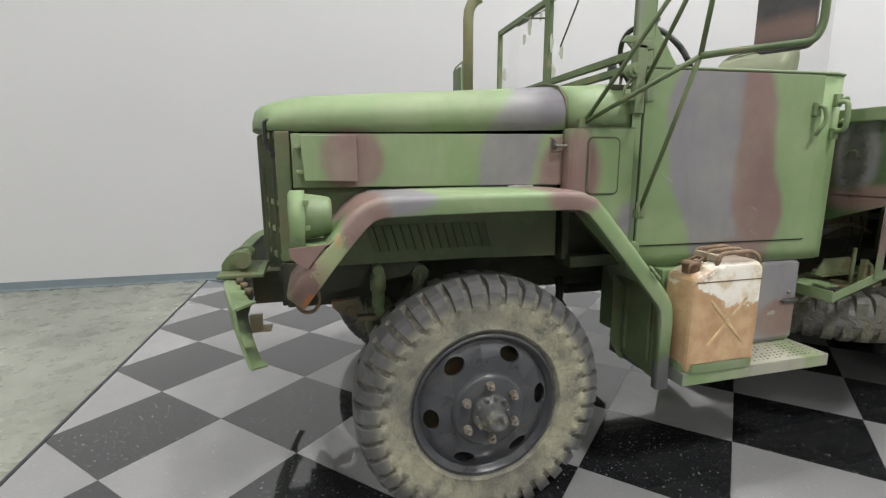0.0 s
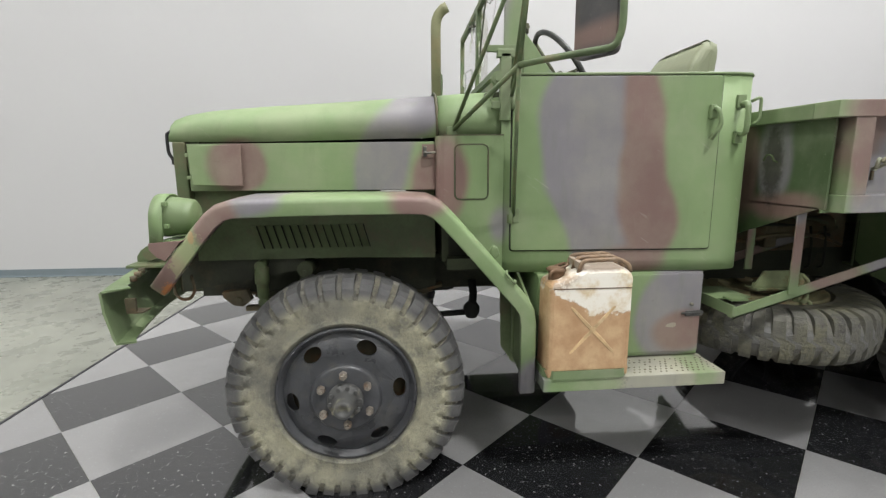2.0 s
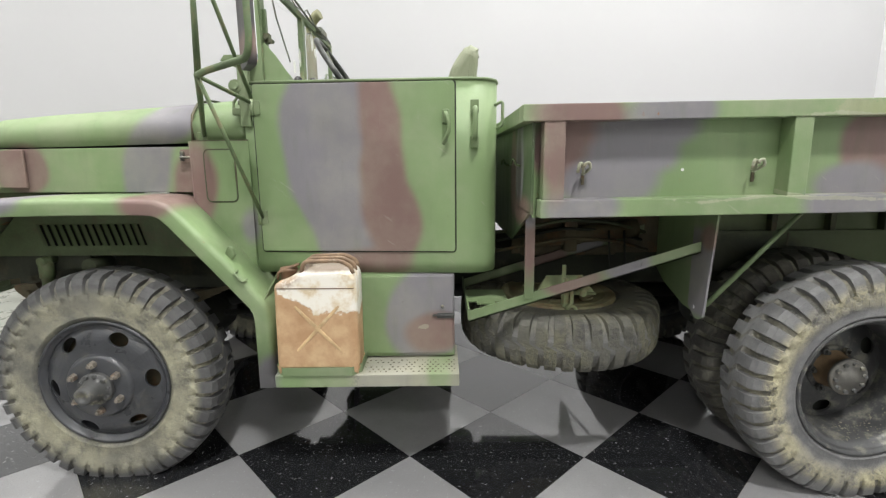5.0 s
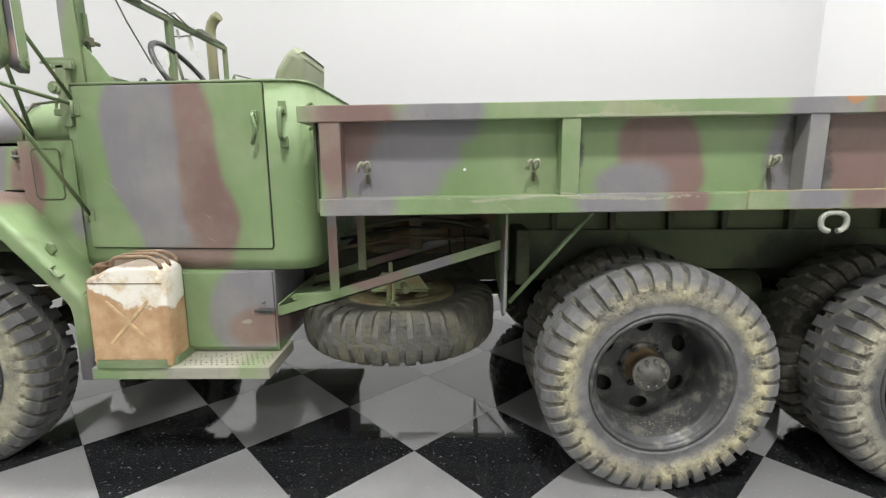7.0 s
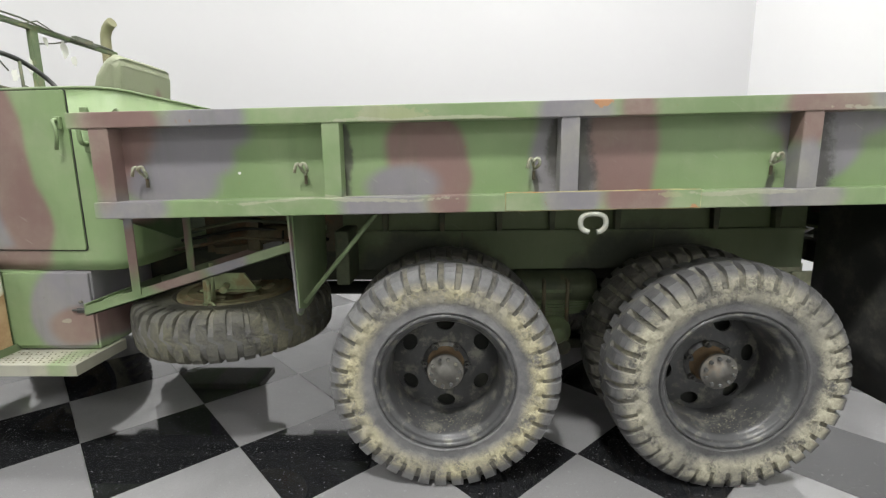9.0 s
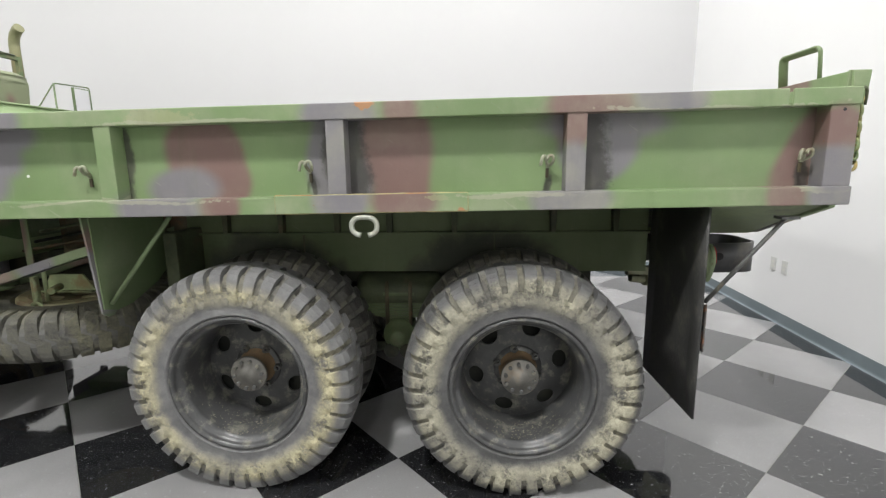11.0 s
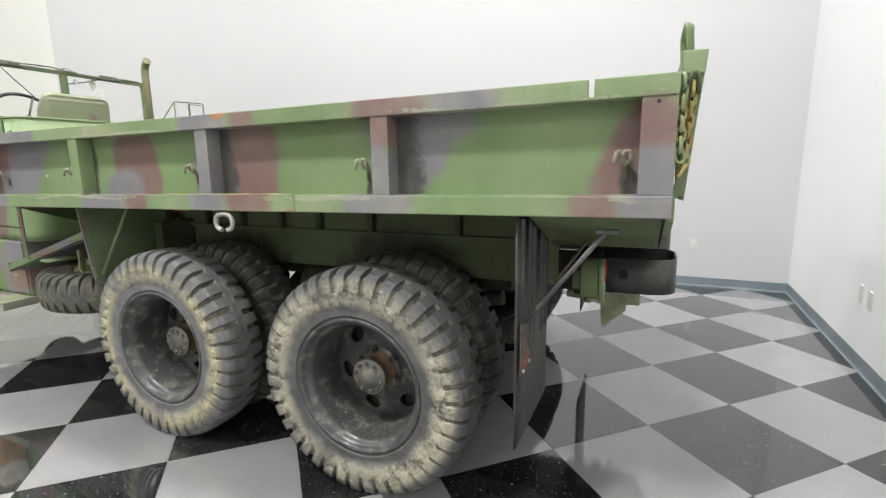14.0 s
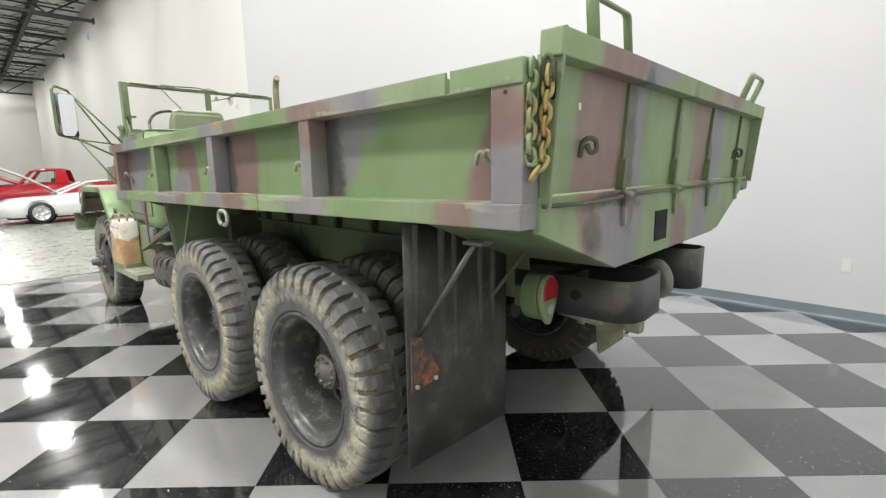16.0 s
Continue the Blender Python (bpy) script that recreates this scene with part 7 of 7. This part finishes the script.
car("white_sports_car", ROOM @ pose(-13.0, 2.09, 0, 0, 0, 90), CAR_WHITE, "low white sports car with its hood up, parked on concrete",
    [(-2.3, 0.7, 0.25, 0.62), (-2.0, 0.88, 0.2, 0.72), (-1.0, 0.9, 0.2, 0.8), (0.0, 0.9, 0.2, 0.86), (1.0, 0.9, 0.2, 0.9), (1.8, 0.88, 0.22, 0.9), (2.3, 0.8, 0.3, 0.84)], (-1.35, 1.3),
    [(-0.1, 0.55, 1.2), (0.4, 0.6, 1.26), (0.9, 0.58, 1.22), (1.6, 0.6, 0.95)], [[(-0.9, -0.72, 0.84), (-0.1, -0.56, 1.2)], [(-0.9, 0.72, 0.84), (-0.1, 0.56, 1.2)]],
    [(-0.85, 0.9), (-1.5, 1.36), (-2.35, 1.8)], 0.82)
def pickup(m):
    """A single-cab pickup, nose towards -x: body, closed cab with window openings, open bed and raised hood."""
    ob = thing("red_pickup", m, "red pickup truck with its hood up behind the white car", "pickup")

    def w(bm):
        bm.transform(m)
        return bm

    part("body", w(body_loft([(-2.3, 0.8, 0.4, 0.86), (-2.1, 0.92, 0.35, 0.98), (-0.75, 0.94, 0.3, 1.06), (-0.3, 0.95, 0.3, 1.14), (0.8, 0.95, 0.3, 1.16), (0.84, 0.95, 0.3, 1.12), (2.7, 0.93, 0.36, 1.12), (2.8, 0.9, 0.42, 1.08)])), CAR_RED, ob)
    roof = [(-0.32, 0.64, 1.62), (-0.2, 0.7, 1.66), (0.2, 0.72, 1.68), (0.62, 0.72, 1.67), (0.74, 0.68, 1.63)]
    part("roof", w(thicken(loft(B(), [[(x, -h, z - 0.04), (x, -h * 0.9, z), (x, 0, z + 0.03), (x, h * 0.9, z), (x, h, z - 0.04)] for x, h, z in roof]), 0.05)), CAR_RED, ob)
    for sy in (-1, 1):
        for outline_pts in ([(0.42, 1.14), (0.86, 1.14), (0.76, 1.62), (0.48, 1.64)], [(-0.74, 1.08), (-0.62, 1.08), (-0.24, 1.62), (-0.32, 1.62)]):
            bm = prism(B(), outline_pts, "y", 0.0, 0.06, 0.01)
            for v in bm.verts:
                v.co.y = sy * (0.92 - v.co.y - 0.22 * (v.co.z - 1.1) / 0.55)
            part("pillar", w(bm), CAR_RED, ob)
        bm = tube(B(), [(-0.56, 0.0, 1.14), (-0.22, 0.0, 1.6), (0.44, 0.0, 1.61), (0.4, 0.0, 1.15)], 0.028, 6, True)
        for v in bm.verts:
            v.co.y = sy * (0.9 + v.co.y - 0.22 * (v.co.z - 1.1) / 0.55)
        part("window_frame", w(bm), CAR_TRIM, ob)
        part("door_seam", w(box(B(), 0.4, 0.412, sy * 0.951 - 0.004, sy * 0.951 + 0.004, 0.45, 1.1)), CAR_TRIM, ob)
    part("seat", w(box(B(), 0.25, 0.42, -0.6, 0.6, 0.9, 1.32, 0.05)), CAR_TRIM, ob)
    part("bed_opening", w(box(B(), 0.95, 2.65, -0.76, 0.76, 1.1, 1.146, 0.01)), CAR_TRIM, ob)
    part("engine_bay", w(box(B(), -2.0, -0.8, -0.7, 0.7, 0.98, 1.1, 0.03)), CAR_TRIM, ob)
    part("raised_hood", w(thicken(loft(B(), [[(x, y, z) for y in (-0.72, -0.36, 0, 0.36, 0.72)] for x, z in ((-0.75, 1.12), (-1.3, 1.36), (-2.05, 1.66))]), 0.04)), CAR_RED, ob, "hood propped open")
    part("underside", w(box(B(), -2.0, 2.5, -0.6, 0.6, 0.2, 0.45)), CAR_TRIM, ob)
    for x in (-1.45, 1.7):
        for sy in (-1, 1):
            t = part("wheel", CW[1], None, ob, "", m @ pose(x, sy * 0.86, 0.32, 0, 0, 0 if sy < 0 else 180))
            part("tyre", CW[0], None, t)
            part("wheel_arch", w(join(B(), lathe(B(), [(0.38, -0.02), (0.38, 0.04), (0.0, 0.04)], 24), pose(x, sy * 0.94, 0.33, 0, 0, 0 if sy < 0 else 180))), CAR_TRIM, ob)


pickup(ROOM @ pose(-18.5, 1.56, 0, 0, 0, 76))


# ---------------------------------------------------------------- chequered tiles
SIDE = 0.6096
P0 = Vector((1.375, 0.325))
TURN_T = radians(45 - 1.66)
E1 = Vector((math.cos(TURN_T), math.sin(TURN_T))) * SIDE
E2 = Vector((-math.sin(TURN_T), math.cos(TURN_T))) * SIDE
TO_ROOM = ROOM.inverted()


def clip(poly, nx, ny, c):
    """The part of a flat outline where nx x + ny y <= c."""
    out = []
    for a, b in zip(poly, poly[1:] + poly[:1]):
        da, db = nx * a[0] + ny * a[1] - c, nx * b[0] + ny * b[1] - c
        if da <= 0:
            out.append(a)
        if (da < 0 < db) or (db < 0 < da):
            f = da / (da - db)
            out.append((a[0] + (b[0] - a[0]) * f, a[1] + (b[1] - a[1]) * f))
    return out


YT = -4.4
GAP = 0.0011
full = {}
for m in range(-16, 18):
    for n in range(-16, 18):
        o = P0 + E1 * m + E2 * n
        g1, g2 = E1.normalized() * GAP, E2.normalized() * GAP
        quad = [o + g1 + g2, o + E1 - g1 + g2, o + E1 + E2 - g1 - g2, o + E2 + g1 - g2]
        quad = [TO_ROOM @ Vector((p.x, p.y, 0)) for p in quad]
        poly = [(p.x, p.y) for p in quad]
        for nx, ny, c in ((1, 0, X1 - 0.001), (-1, 0, -(EDGE + 0.006)), (0, 1, Y1 - 0.001), (0, -1, -YT)):
            poly = clip(poly, nx, ny, c) if len(poly) > 2 else []
        if len(poly) < 3:
            continue
        area = abs(sum(a[0] * b[1] - b[0] * a[1] for a, b in zip(poly, poly[1:] + poly[:1]))) / 2
        if area < 0.0008:
            continue
        cx, cy = sum(p[0] for p in poly) / len(poly), sum(p[1] for p in poly) / len(poly)
        dark = (m + n) % 2 != 0
        whole = area > (SIDE - 2 * GAP) ** 2 - 1e-7
        if whole and dark in full:
            me = full[dark]
        else:
            bm = prism(B(), [(x - cx, y - cy) for x, y in poly], "z", -0.0035, 0.0)
            me = mesh_of("floor_tile", bm, TILE_DARK if dark else TILE_LIGHT)
            if whole:
                full[dark] = me
        ob = new("floor_tile", me)
        ob.parent = floor
        ob.matrix_parent_inverse = floor.matrix_basis.inverted()
        ob.matrix_basis = ROOM @ Matrix.Translation((cx, cy, 0))
